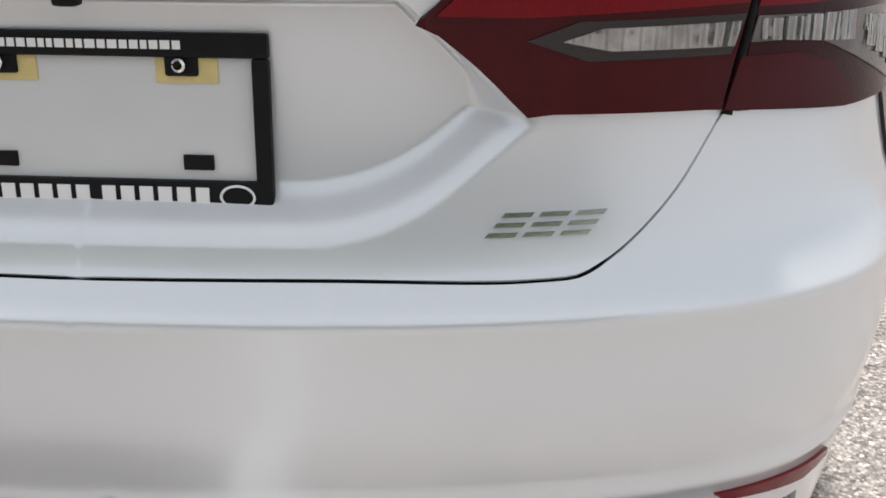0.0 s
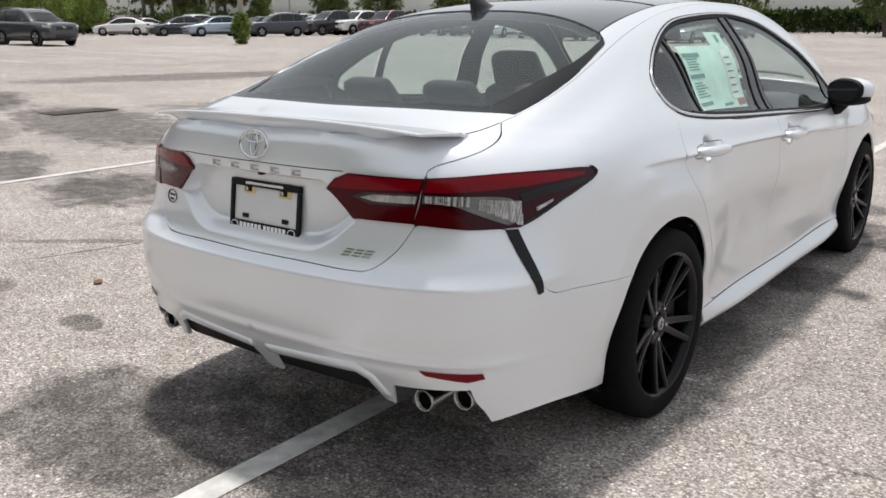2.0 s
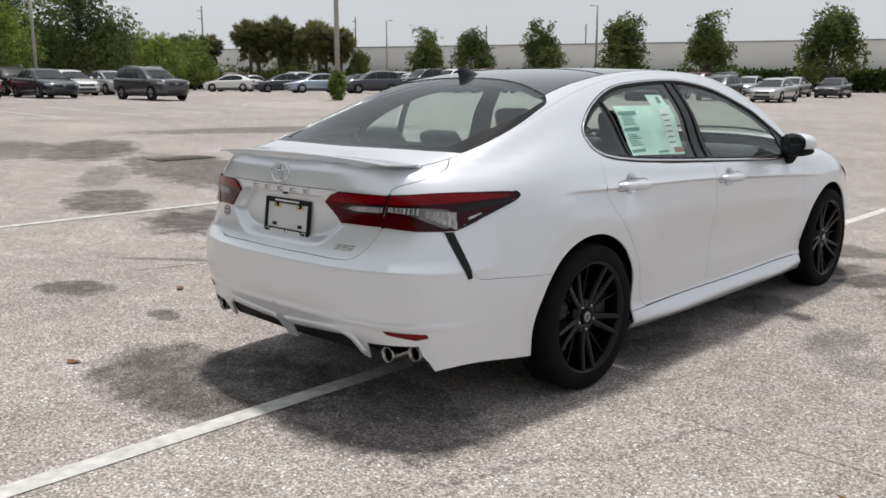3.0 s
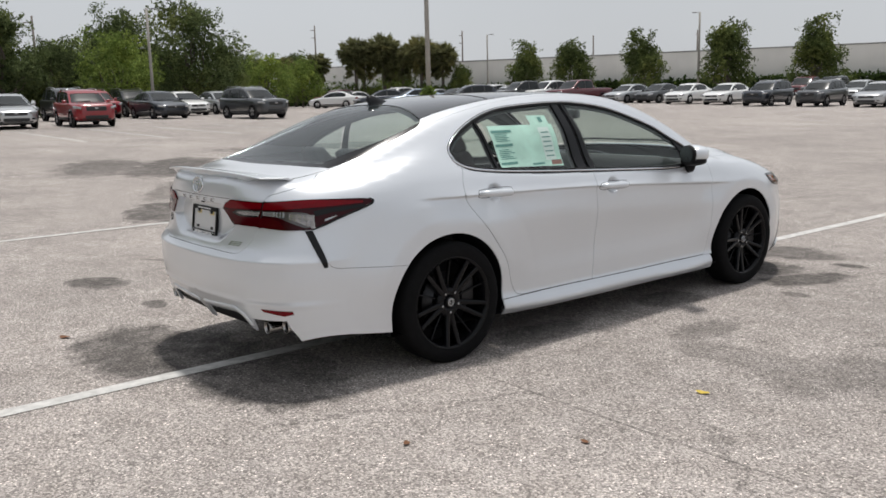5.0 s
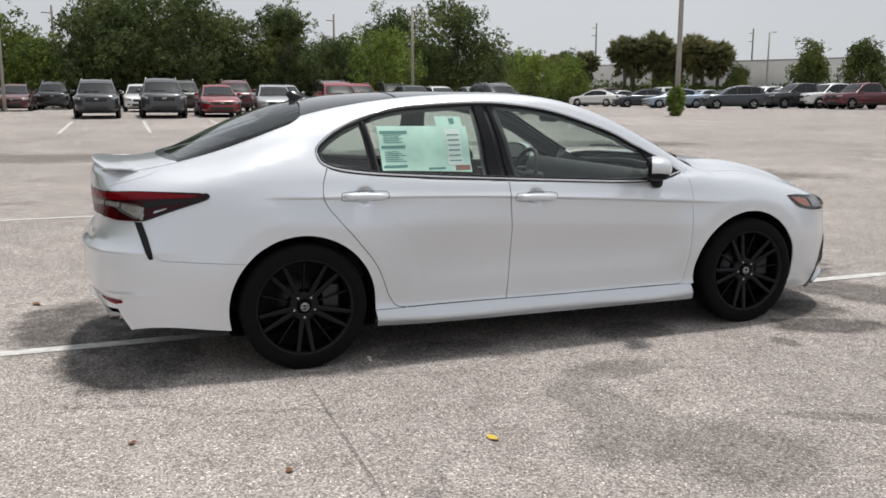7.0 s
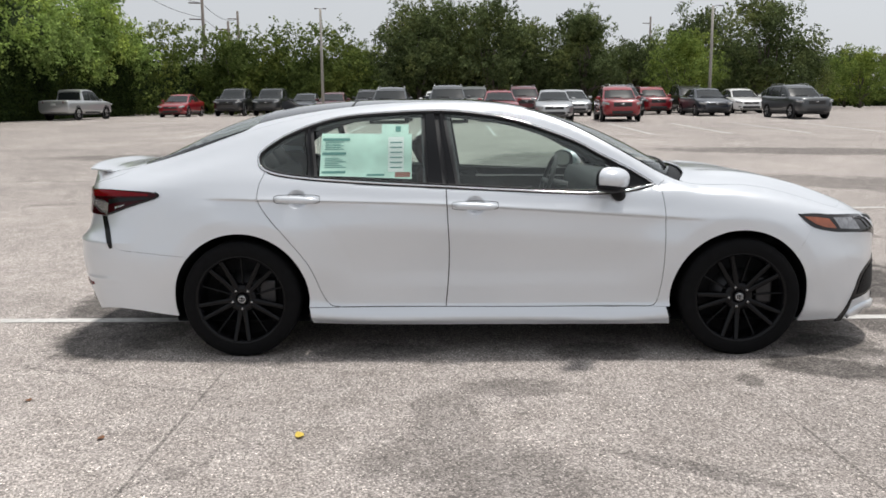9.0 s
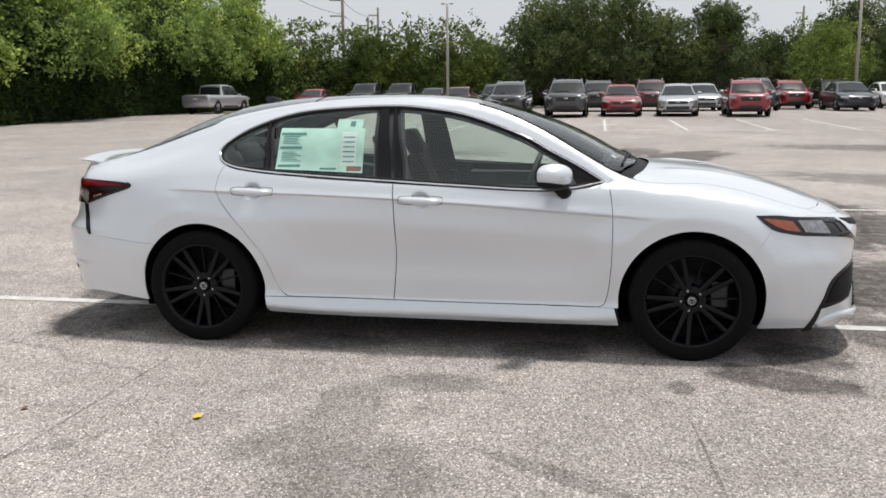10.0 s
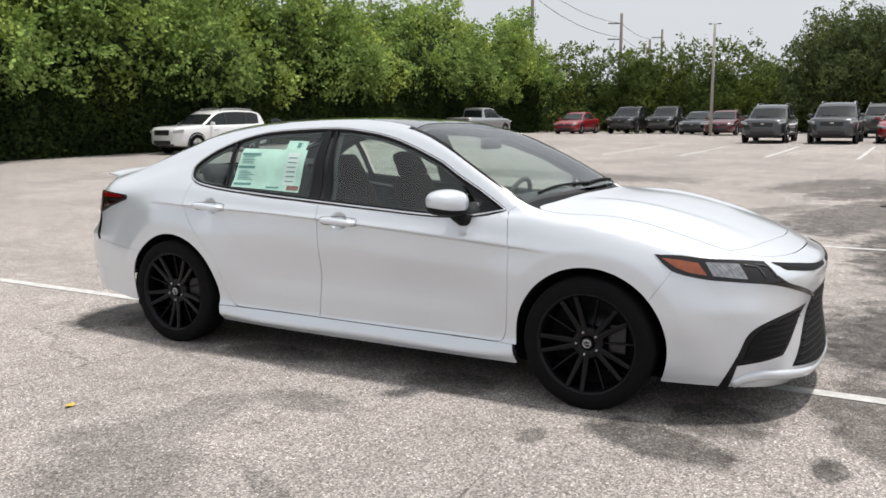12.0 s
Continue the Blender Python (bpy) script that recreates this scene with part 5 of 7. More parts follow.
plate = on_plate("plate_insert", box_bm(0.30, 0.003, 0.15, (0, 0.004, 0), 0.001), WHITE_PLASTIC, sedan, "blank white plate insert")
fb = bmesh.new()
for a in ((0.322, 0.012, 0.022, (0, 0, 0.0695)), (0.322, 0.012, 0.028, (0, 0, -0.0665)), (0.0155, 0.012, 0.115, (-0.1533, 0, 0.001)), (0.0155, 0.012, 0.115, (0.1533, 0, 0.001))):
    box_bm(a[0], a[1], a[2], a[3], 0.003, bm=fb)
for x in (-0.082, 0.082):
    box_bm(0.03, 0.008, 0.02, (x, 0.001, 0.052), 0.003, bm=fb)
frm = on_plate("plate_frame", fb, SATIN_BLACK, sedan, "black dealer plate frame")
for x in (-0.082, 0.082):
    sb = lathe_bm([(0.0, 0.0068), (-0.004, 0.0062), (-0.0055, 0.004), (-0.0055, 0.0003)], 18, "y")
    bmesh.ops.recalc_face_normals(sb, faces=sb.faces)
    bmesh.ops.translate(sb, vec=(x, -0.005, 0.052), verts=sb.verts)
    on_plate("screw", sb, CHROME, frm, "zinc screw")
    on_plate("tape", box_bm(0.056, 0.0012, 0.022, (x + 0.004, 0.0015, 0.047)), YELLOW_TAPE, plate, "yellowed adhesive tape")
    on_plate("foam_pad", box_bm(0.028, 0.004, 0.014, (x * 1.12, 0.001, -0.036), 0.001), SATIN_BLACK, plate, "black foam pad")
bb = bmesh.new()
rngl = random.Random(3)
x = -0.088
while x < 0.086:
    w = rngl.uniform(0.005, 0.009)
    box_bm(w, 0.001, 0.0075, (x + w / 2, -0.0064, 0.0695), bm=bb)
    x += w + 0.0022
on_plate("lettering", bb, WHITE_INK, frm, "white lettering bars")
bb = bmesh.new()
for x0, cnt in ((-0.112, 6), (0.0, 6)):
    for k in range(cnt):
        box_bm(0.0125, 0.001, 0.017, (x0 + 0.0175 * k + 0.008, -0.0064, -0.0665), bm=bb)
on_plate("lettering", bb, WHITE_INK, frm, "white lettering bars")
for x in (-0.135, 0.128):
    b = bmesh.new()
    tube_bm([(x + 0.0155 * math.cos(t), -0.0062, -0.0665 + 0.0105 * math.sin(t)) for t in np.linspace(0, 2 * math.pi, 25)[:-1]], 0.0013, 6, b, closed=True)
    on_plate("oval_mark", b, WHITE_INK, frm, "white oval mark")
# small oval dealer badge
b = bmesh.new()
tube_bm([on_tail(-0.475 + 0.036 * math.cos(t), 0.79 + 0.021 * math.sin(t), 0.002)[0] for t in np.linspace(0, 2 * math.pi, 29)[:-1]], 0.0016, 6, b, closed=True)
part("dealer_badge", b, SATIN_BLACK, sedan, "small oval dealer badge")
for dz, w in ((0.005, 0.04), (-0.009, 0.026)):
    plate_mark("badge_bar", -0.475, 0.79 + dz, w, 0.006, 0.0, SATIN_BLACK, 0.0015)
# reversing camera under the handle strip
part("rear_camera", box_bm(0.022, 0.016, 0.010, (0.0, -0.990, 0.912), 0.004), SATIN_BLACK, sedan, "black reversing camera")

# ---- cabin ----
def soft_box(sx, sy, sz, at, bevel, rot=0.0):
    return box_bm(sx, sy, sz, at, bevel, Matrix.Rotation(radians(rot), 4, "X"))


def tapered(sx, sy, sz, at, bevel, rot, top):
    """An upholstered back that narrows towards its top."""
    b = box_bm(sx, sy, sz, (0, 0, 0), bevel)
    for v in b.verts:
        t = v.co.z / sz + 0.5
        v.co.x *= 1 + (top - 1) * t * t
        v.co.y += 0.02 * math.cos(math.pi * t)
    bmesh.ops.transform(b, matrix=Matrix.Translation(at) @ Matrix.Rotation(radians(rot), 4, "X"), verts=b.verts)
    return b


def seat(x, y, mat, label):
    s = part("front_seat", soft_box(0.50, 0.50, 0.16, (x, y + 0.22, 0.50), 0.06, 6), mat, sedan, label)
    part("seat_back", tapered(0.48, 0.13, 0.60, (x, y - 0.08, 0.77), 0.055, 16, 0.76), mat, s)
    part("headrest", tapered(0.28, 0.10, 0.19, (x, y - 0.19, 1.13), 0.04, 12, 0.8), mat, s)
    for dx in (-0.06, 0.06):
        part("headrest_post", tube_bm([(x + dx, y - 0.16, 1.0), (x + dx, y - 0.185, 1.10)], 0.007, 6), CHROME, s)
    return s


for x in (0.38, -0.38):
    seat(x, 1.22, SEAT_RED, "dark red leather front seat with headrest")
rsn = part("rear_seat", soft_box(1.3, 0.5, 0.17, (0, 0.45, 0.50), 0.06, 5), SEAT_GREY, sedan, "dark grey rear bench with headrests")
part("seat_back", soft_box(1.3, 0.14, 0.58, (0, 0.12, 0.74), 0.05, 22), SEAT_GREY, rsn)
for x in (-0.42, 0.0, 0.42):
    part("headrest", tapered(0.25, 0.09, 0.15, (x, -0.02, 1.07), 0.035, 14, 0.8), SEAT_GREY, rsn)
part("parcel_shelf", box_bm(1.25, 0.5, 0.03, (0, -0.3, 1.03), 0.01), INTERIOR, sedan)
part("dashboard", soft_box(1.42, 0.42, 0.22, (0, 2.22, 0.86), 0.07, -8), INTERIOR, sedan, "black dashboard")
b = bmesh.new()
tube_bm([(-0.38 + 0.18 * math.cos(t), 1.86 + 0.06 * math.sin(t), 0.88 + 0.17 * math.sin(t)) for t in np.linspace(0, 2 * math.pi, 29)[:-1]], 0.016, 8, b, closed=True)
tube_bm([(-0.55, 1.86, 0.88), (-0.38, 1.88, 0.87), (-0.21, 1.86, 0.88)], 0.02, 6, b)
tube_bm([(-0.38, 1.88, 0.87), (-0.38, 2.1, 0.82)], 0.04, 8, b)
part("steering_wheel", b, INTERIOR, sedan, "black steering wheel")
part("cabin_mirror", box_bm(0.24, 0.04, 0.07, (0.0, 1.86, 1.29), 0.02), INTERIOR, sedan, "black cabin mirror")
part("centre_console", box_bm(0.26, 1.0, 0.22, (0, 1.6, 0.56), 0.04), INTERIOR, sedan)
for side in (1, -1):
    sheet("door_lining", [(line2(belt_between(0.3, 2.2) + S((2.2, 0.4), (0.45, 0.5))), body, 0.05, -0.07)], INTERIOR, sedan, flips=(side,), lip=0.02)
head_line = [(x * 0.94, y) for x, y in roof_line]
sheet("headliner", [(head_line, top, 0.06, -0.035)], material("headliner_cloth", (0.35, 0.35, 0.35), 0.9), sedan, "grey headliner", lip=0.0)

# price sheet inside the rear door window
st_poly = S((0.455, 1.035), (0.975, 1.012), (0.975, 1.262), (0.455, 1.268))
stk = sheet("price_sheet", [(line2(st_poly, 0.03), body, 0.04, -0.012)], STICKER, sedan, "pale green price sheet taped inside the window", lip=0.0)
sheet("price_sheet_tab", [(line2(S((0.80, 1.262), (0.955, 1.262), (0.955, 1.315), (0.80, 1.318)), 0.03), body, 0.04, -0.012)], STICKER, stk, lip=0.0)
def ink(y0, z0, y1, z1, mat, up=-0.0105):
    sheet("print_block", [(line2(S((y0, z0), (y1, z0), (y1, z1), (y0, z1)), 0.03), body, 0.04, up)], mat, stk, lip=0.0)
ink(0.465, 1.225, 0.62, 1.24, STICKER_INK), ink(0.465, 1.145, 0.60, 1.16, STICKER_INK), ink(0.465, 1.045, 0.60, 1.058, STICKER_INK)
ink(0.84, 1.05, 0.93, 1.245, WHITE_INK), ink(0.88, 1.022, 0.968, 1.048, STICKER_RED), ink(0.72, 1.03, 0.82, 1.04, STICKER_INK)
for k in range(6):
    ink(0.48, 1.075 + 0.01 * k, 0.60 - 0.02 * (k % 3), 1.079 + 0.01 * k, STICKER_INK)
    ink(0.852, 1.07 + 0.028 * k, 0.92, 1.076 + 0.028 * k, STICKER_INK, -0.0095)
for k in range(5):
    ink(0.48, 1.175 + 0.01 * k, 0.585 - 0.015 * (k % 2), 1.179 + 0.01 * k, STICKER_INK)
ink(0.88, 1.275, 0.91, 1.305, STICKER_INK)

# ---- ground ----
def asphalt_material():
    m = bpy.data.materials.new("sunbleached_asphalt")
    m.use_nodes = True
    n, l = m.node_tree.nodes, m.node_tree.links
    p = n["Principled BSDF"]
    p.inputs["Roughness"].default_value = 0.92
    p.inputs["Specular IOR Level"].default_value = 0.25
    geo = n.new("ShaderNodeNewGeometry")

    def tex(kind, scale, detail=4, rough=0.5):
        t = n.new(kind)
        t.inputs["Scale"].default_value = scale
        if kind == "ShaderNodeTexNoise":
            t.inputs["Detail"].default_value, t.inputs["Roughness"].default_value = detail, rough
        l.new(geo.outputs["Position"], t.inputs["Vector"])
        return t

    def ramp(src, a, b, lo, hi):
        r = n.new("ShaderNodeMapRange")
        r.inputs[1].default_value, r.inputs[2].default_value, r.inputs[3].default_value, r.inputs[4].default_value = a, b, lo, hi
        l.new(src, r.inputs[0])
        return r.outputs[0]

    def math2(op, a, b):
        q = n.new("ShaderNodeMath")
        q.operation = op
        for k, v in enumerate((a, b)):
            if isinstance(v, (int, float)):
                q.inputs[k].default_value = v
            else:
                l.new(v, q.inputs[k])
        return q.outputs[0]

    vor = tex("ShaderNodeTexVoronoi", 120)
    sep = n.new("ShaderNodeSeparateColor")
    l.new(vor.outputs["Color"], sep.inputs[0])
    stones = math2("MULTIPLY", ramp(sep.outputs[0], 0.0, 1.0, 0.45, 1.5), ramp(vor.outputs["Distance"], 0.2, 0.6, 1.12, 0.72))
    stones = math2("MULTIPLY", stones, ramp(sep.outputs[1], 0.87, 1.0, 0.95, 1.85))
    fine = tex("ShaderNodeTexNoise", 300, 3)
    blot = tex("ShaderNodeTexNoise", 0.55, 5, 0.6)
    mid = tex("ShaderNodeTexNoise", 4.5, 5, 0.65)
    far = tex("ShaderNodeTexNoise", 0.09, 3)
    k = math2("MULTIPLY", stones, ramp(fine.outputs[0], 0.25, 0.75, 0.72, 1.26))
    k = math2("MULTIPLY", k, ramp(blot.outputs[0], 0.3, 0.7, 0.84, 1.14))
    k = math2("MULTIPLY", k, ramp(mid.outputs[0], 0.3, 0.7, 0.88, 1.1))
    k = math2("MULTIPLY", k, ramp(far.outputs[0], 0.35, 0.65, 0.9, 1.08))
    sc = n.new("ShaderNodeVectorMath")
    sc.operation = "SCALE"
    warm = n.new("ShaderNodeMixRGB")
    warm.inputs[1].default_value, warm.inputs[2].default_value = (0.410, 0.364, 0.331, 1), (0.434, 0.398, 0.378, 1)
    l.new(mid.outputs[0], warm.inputs[0])
    l.new(warm.outputs[0], sc.inputs[0]), l.new(k, sc.inputs["Scale"])
    # dark oil and damp stains, with some car shade painted in, each an ellipse with a ragged edge: x, y, half sizes,
    # turn, strength
    sx = n.new("ShaderNodeSeparateXYZ")
    l.new(geo.outputs["Position"], sx.inputs[0])
    ragged = tex("ShaderNodeTexNoise", 3.2, 6, 0.7)
    patch = tex("ShaderNodeTexNoise", 7.0, 5, 0.7)
    total = None
    for cx, cy, rx, ry, turn, power in STALL_STAINS_AND_SHADE + LANE_STAINS:
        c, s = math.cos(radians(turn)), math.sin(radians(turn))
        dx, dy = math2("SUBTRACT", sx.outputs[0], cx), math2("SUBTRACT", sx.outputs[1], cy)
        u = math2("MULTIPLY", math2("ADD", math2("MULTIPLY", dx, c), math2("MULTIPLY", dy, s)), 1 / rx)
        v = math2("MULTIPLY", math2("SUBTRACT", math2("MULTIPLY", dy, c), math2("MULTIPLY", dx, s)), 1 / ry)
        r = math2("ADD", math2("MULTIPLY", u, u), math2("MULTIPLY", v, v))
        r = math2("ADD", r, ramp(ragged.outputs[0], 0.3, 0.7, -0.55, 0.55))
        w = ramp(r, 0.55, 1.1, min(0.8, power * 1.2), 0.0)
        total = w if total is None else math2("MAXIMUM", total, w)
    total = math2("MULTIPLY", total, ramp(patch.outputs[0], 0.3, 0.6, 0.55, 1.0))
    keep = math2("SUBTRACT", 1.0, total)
    sc2 = n.new("ShaderNodeVectorMath")
    sc2.operation = "SCALE"
    l.new(sc.outputs[0], sc2.inputs[0]), l.new(keep, sc2.inputs["Scale"])
    # hairline cracks
    cr = n.new("ShaderNodeTexVoronoi")
    cr.feature = "DISTANCE_TO_EDGE"
    cr.inputs["Scale"].default_value = 0.42
    wob = n.new("ShaderNodeVectorMath")
    wob.operation = "MULTIPLY_ADD"
    wob.inputs[1].default_value = (0.55, 0.55, 0.0)
    l.new(mid.outputs["Color"], wob.inputs[0]), l.new(geo.outputs["Position"], wob.inputs[2])
    l.new(wob.outputs[0], cr.inputs["Vector"])
    crack = math2("MULTIPLY", ramp(cr.outputs["Distance"], 0.0, 0.008, 0.36, 0.0), ramp(blot.outputs[0], 0.47, 0.56, 0.0, 1.0))
    sc3 = n.new("ShaderNodeVectorMath")
    sc3.operation = "SCALE"
    l.new(sc2.outputs[0], sc3.inputs[0]), l.new(math2("SUBTRACT", 1.0, crack), sc3.inputs["Scale"])
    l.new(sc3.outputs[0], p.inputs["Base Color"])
    bu = n.new("ShaderNodeBump")
    bu.inputs["Strength"].default_value, bu.inputs["Distance"].default_value = 0.6, 0.006
    l.new(stones, bu.inputs["Height"])
    l.new(bu.outputs[0], p.inputs["Normal"])
    return m


# stains at the sedan's tail and sill also paint in its shade
STALL_STAINS_AND_SHADE = [
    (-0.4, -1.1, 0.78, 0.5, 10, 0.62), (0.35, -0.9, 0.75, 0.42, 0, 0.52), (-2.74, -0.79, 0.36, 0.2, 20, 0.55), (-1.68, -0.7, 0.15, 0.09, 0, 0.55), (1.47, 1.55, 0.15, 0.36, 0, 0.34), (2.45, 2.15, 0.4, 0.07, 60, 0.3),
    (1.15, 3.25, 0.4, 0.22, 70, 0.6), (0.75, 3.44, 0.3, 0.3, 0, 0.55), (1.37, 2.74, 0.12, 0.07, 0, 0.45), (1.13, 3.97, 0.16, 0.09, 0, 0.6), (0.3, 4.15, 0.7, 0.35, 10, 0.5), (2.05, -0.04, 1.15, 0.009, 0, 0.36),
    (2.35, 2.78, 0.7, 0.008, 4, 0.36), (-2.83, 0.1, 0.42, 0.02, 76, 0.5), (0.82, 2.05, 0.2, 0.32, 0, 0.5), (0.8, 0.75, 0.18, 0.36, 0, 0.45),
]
LANE_STAINS = [
    (-4.5, 1.2, 0.85, 0.55, 150, 0.62), (-6.4, 1.2, 1.1, 0.5, 156, 0.58), (-3.0, 0.2, 0.7, 0.05, 40, 0.4), (-12.6, 3.8, 2.4, 0.9, 150, 0.6), (-8.6, 2.2, 1.6, 0.35, 150, 0.35), (-1.4, 4.3, 1.3, 0.75, 5, 0.68),
    (-4.9, 4.6, 2.4, 1.1, 8, 0.66), (-8.6, 3.6, 2.6, 1.0, -15, 0.56), (-13.4, 2.6, 2.2, 0.9, -20, 0.52), (-15.0, 9.8, 4.0, 1.2, 75, 0.5), (-8.0, 8.0, 3.5, 1.1, 60, 0.4), (3.0, 5.4, 1.4, 0.5, 30, 0.3),
    (-14, -4, 5, 1.2, 80, 0.38), (-3.2, 2.6, 0.9, 0.4, 150, 0.5), (2.0, 1.2, 0.55, 0.2, 4, 0.24), (2.5, 1.3, 0.6, 0.36, 50, 0.26),
]
ASPHALT = asphalt_material()
bm = bmesh.new()
xs = [-900, -400, -200, -120, -80, -60, -52, -45, -40, -36, -34, -30, -20, -14, -9, -6, -4, -3, -2.4, -2, -1, 0, 2, 6, 15, 40, 120, 400, 900]
yy = [-900, -300, -100, -50, -20, -8, 0, 8, 20, 50, 100, 300, 900]
grid = [[bm.verts.new((x, y, ground_z(x))) for y in yy] for x in xs]
for a, b in zip(grid[:-1], grid[1:]):
    for k in range(len(yy) - 1):
        bm.faces.new((a[k], b[k], b[k + 1], a[k + 1]))
ground = part("ground", bm, ASPHALT, None)
tagged(ground, "sun-bleached grey asphalt of a parking lot with oil stains and painted-in car shade", "asphalt", kind="structure")

LINE_PAINT = material("worn_white_line_paint", (0.52, 0.51, 0.49), 0.85, vary=0.3, scale=14, bump=0.3, bump_scale=120)
def stall_line(x0, y0, x1, y1, w=0.105):
    n = max(2, int(math.hypot(x1 - x0, y1 - y0) / 0.5))
    b = bmesh.new()
    d = Vector((x1 - x0, y1 - y0, 0)).normalized()
    side = Vector((-d.y, d.x, 0)) * w / 2
    rows = []
    for k in range(n + 1):
        p = Vector((x0 + (x1 - x0) * k / n, y0 + (y1 - y0) * k / n, 0))
        p.z = ground_z(p.x) + 0.004
        rows.append((b.verts.new(p + side), b.verts.new(p - side)))
    for a, c in zip(rows[:-1], rows[1:]):
        b.faces.new((a[0], a[1], c[1], c[0]))
    return tagged(part("stall_line", b, LINE_PAINT, None), "worn white painted stall line on the asphalt", "line", "stall lines", "structure")


stall_line(0.05, -3.2, 0.05, 11.0)
stall_line(-5.4, -2.6, -5.4, 9.0)
for k in range(-3, 10):
    y = 2.0 + 2.55 * k
    stall_line(-22.5, y - 2.05, -30.5, y - 2.05)

# ---- parked vehicles ----
CAR_GLASS = material("dark_car_glass", (0.016, 0.019, 0.02), 0.2, spec=0.38)
CAR_LAMP = material("car_lamp_lens", (0.42, 0.43, 0.44), 0.12, 0.5, 0.6, vary=0.45, scale=14)
CAR_BLACK = material("car_black_plastic", (0.02, 0.02, 0.021), 0.5)
ALLOY = material("silver_alloy", (0.45, 0.45, 0.46), 0.3, 0.9)
PAINTS = {}
for nm, c, mt in (("red", (0.24, 0.003, 0.010), 0.0), ("maroon", (0.10, 0.008, 0.014), 0.2), ("silver", (0.48, 0.49, 0.50), 0.6), ("grey", (0.05, 0.054, 0.058), 0.5), ("black", (0.012, 0.012, 0.014), 0.2), ("white", (0.75, 0.75, 0.74), 0.0), ("blue", (0.02, 0.025, 0.036), 0.4), ("light_blue", (0.30, 0.36, 0.44), 0.5), ("olive", (0.06, 0.065, 0.055), 0.4)):
    PAINTS[nm] = material("car_paint_" + nm, c, 0.3, mt, 1.0)


# body: y, half width, underside, shoulder, top; cabin: y, half width at the belt and at the roof, top
KINDS = {}
KINDS["sedan"] = dict(
    body=((2.38, 0.46, 0.30, 0.52, 0.60), (2.34, 0.62, 0.25, 0.58, 0.67), (2.22, 0.75, 0.21, 0.63, 0.73), (1.9, 0.86, 0.2, 0.70, 0.82), (1.4, 0.90, 0.2, 0.78, 0.90), (1.0, 0.905, 0.2, 0.83, 0.95), (0.0, 0.91, 0.2, 0.87, 0.97), (-1.2, 0.905, 0.2, 0.89, 1.0), (-1.8, 0.89, 0.22, 0.91, 1.04), (-2.2, 0.83, 0.26, 0.90, 1.03), (-2.33, 0.72, 0.30, 0.86, 0.98), (-2.37, 0.60, 0.34, 0.80, 0.90)),
    cabin=((1.2, 0.80, 0.76, 0.95), (0.9, 0.81, 0.70, 1.08), (0.5, 0.81, 0.62, 1.29), (0.2, 0.81, 0.595, 1.40), (-0.2, 0.80, 0.585, 1.445), (-0.7, 0.79, 0.58, 1.44), (-1.1, 0.77, 0.58, 1.37), (-1.5, 0.74, 0.60, 1.22), (-2.0, 0.70, 0.64, 1.03)),
    belt=0.93, roof=(0.42, -1.0), posts=((-0.12, -0.24),), back=(-1.25, -2.0), wheels=(1.40, -1.35, 0.325, 0.812), lamp=(0.685, 2.255, 0.63, 42), label="sedan")
KINDS["suv"] = dict(
    body=((2.31, 0.52, 0.38, 0.68, 0.80), (2.26, 0.70, 0.32, 0.78, 0.92), (2.08, 0.84, 0.28, 0.86, 1.0), (1.5, 0.91, 0.26, 0.92, 1.05), (1.0, 0.92, 0.26, 0.96, 1.09), (0.0, 0.925, 0.26, 0.99, 1.1), (-1.5, 0.92, 0.28, 1.02, 1.13), (-2.1, 0.88, 0.32, 1.04, 1.16), (-2.27, 0.80, 0.36, 1.02, 1.14), (-2.31, 0.68, 0.42, 0.92, 1.05)),
    cabin=((1.02, 0.82, 0.79, 1.08), (0.78, 0.83, 0.75, 1.25), (0.45, 0.83, 0.69, 1.47), (0.2, 0.83, 0.66, 1.59), (-0.15, 0.825, 0.65, 1.65), (-0.8, 0.82, 0.65, 1.68), (-1.5, 0.80, 0.64, 1.66), (-1.95, 0.78, 0.63, 1.58), (-2.1, 0.76, 0.62, 1.45), (-2.27, 0.74, 0.66, 1.13)),
    belt=1.05, roof=(0.45, -1.98), posts=((-0.08, -0.18), (-1.12, -1.24)), back=(-1.85, -2.27), wheels=(1.38, -1.33, 0.36, 0.836), lamp=(0.765, 2.125, 0.83, 52), label="suv")
KINDS["pickup"] = dict(
    body=((2.86, 0.66, 0.50, 0.85, 0.98), (2.78, 0.86, 0.40, 0.96, 1.08), (2.45, 0.95, 0.36, 1.03, 1.14), (1.5, 0.98, 0.36, 1.09, 1.2), (0.0, 0.985, 0.36, 1.12, 1.2), (-1.05, 0.985, 0.36, 1.12, 1.2), (-2.7, 0.98, 0.40, 1.12, 1.2), (-2.85, 0.95, 0.46, 1.10, 1.18), (-2.88, 0.9, 0.5, 1.0, 1.1)),
    cabin=((1.55, 0.88, 0.86, 1.16), (1.2, 0.89, 0.80, 1.38), (0.85, 0.88, 0.74, 1.66), (0.6, 0.88, 0.72, 1.8), (0.1, 0.87, 0.71, 1.87), (-0.5, 0.87, 0.71, 1.86), (-0.85, 0.86, 0.70, 1.8), (-1.0, 0.86, 0.78, 1.18)),
    belt=1.14, roof=(0.7, -0.88), posts=((0.12, 0.0),), back=(-0.78, -1.0), wheels=(1.85, -1.75, 0.40, 0.892), lamp=(0.74, 2.80, 0.92, 16), label="pickup truck")


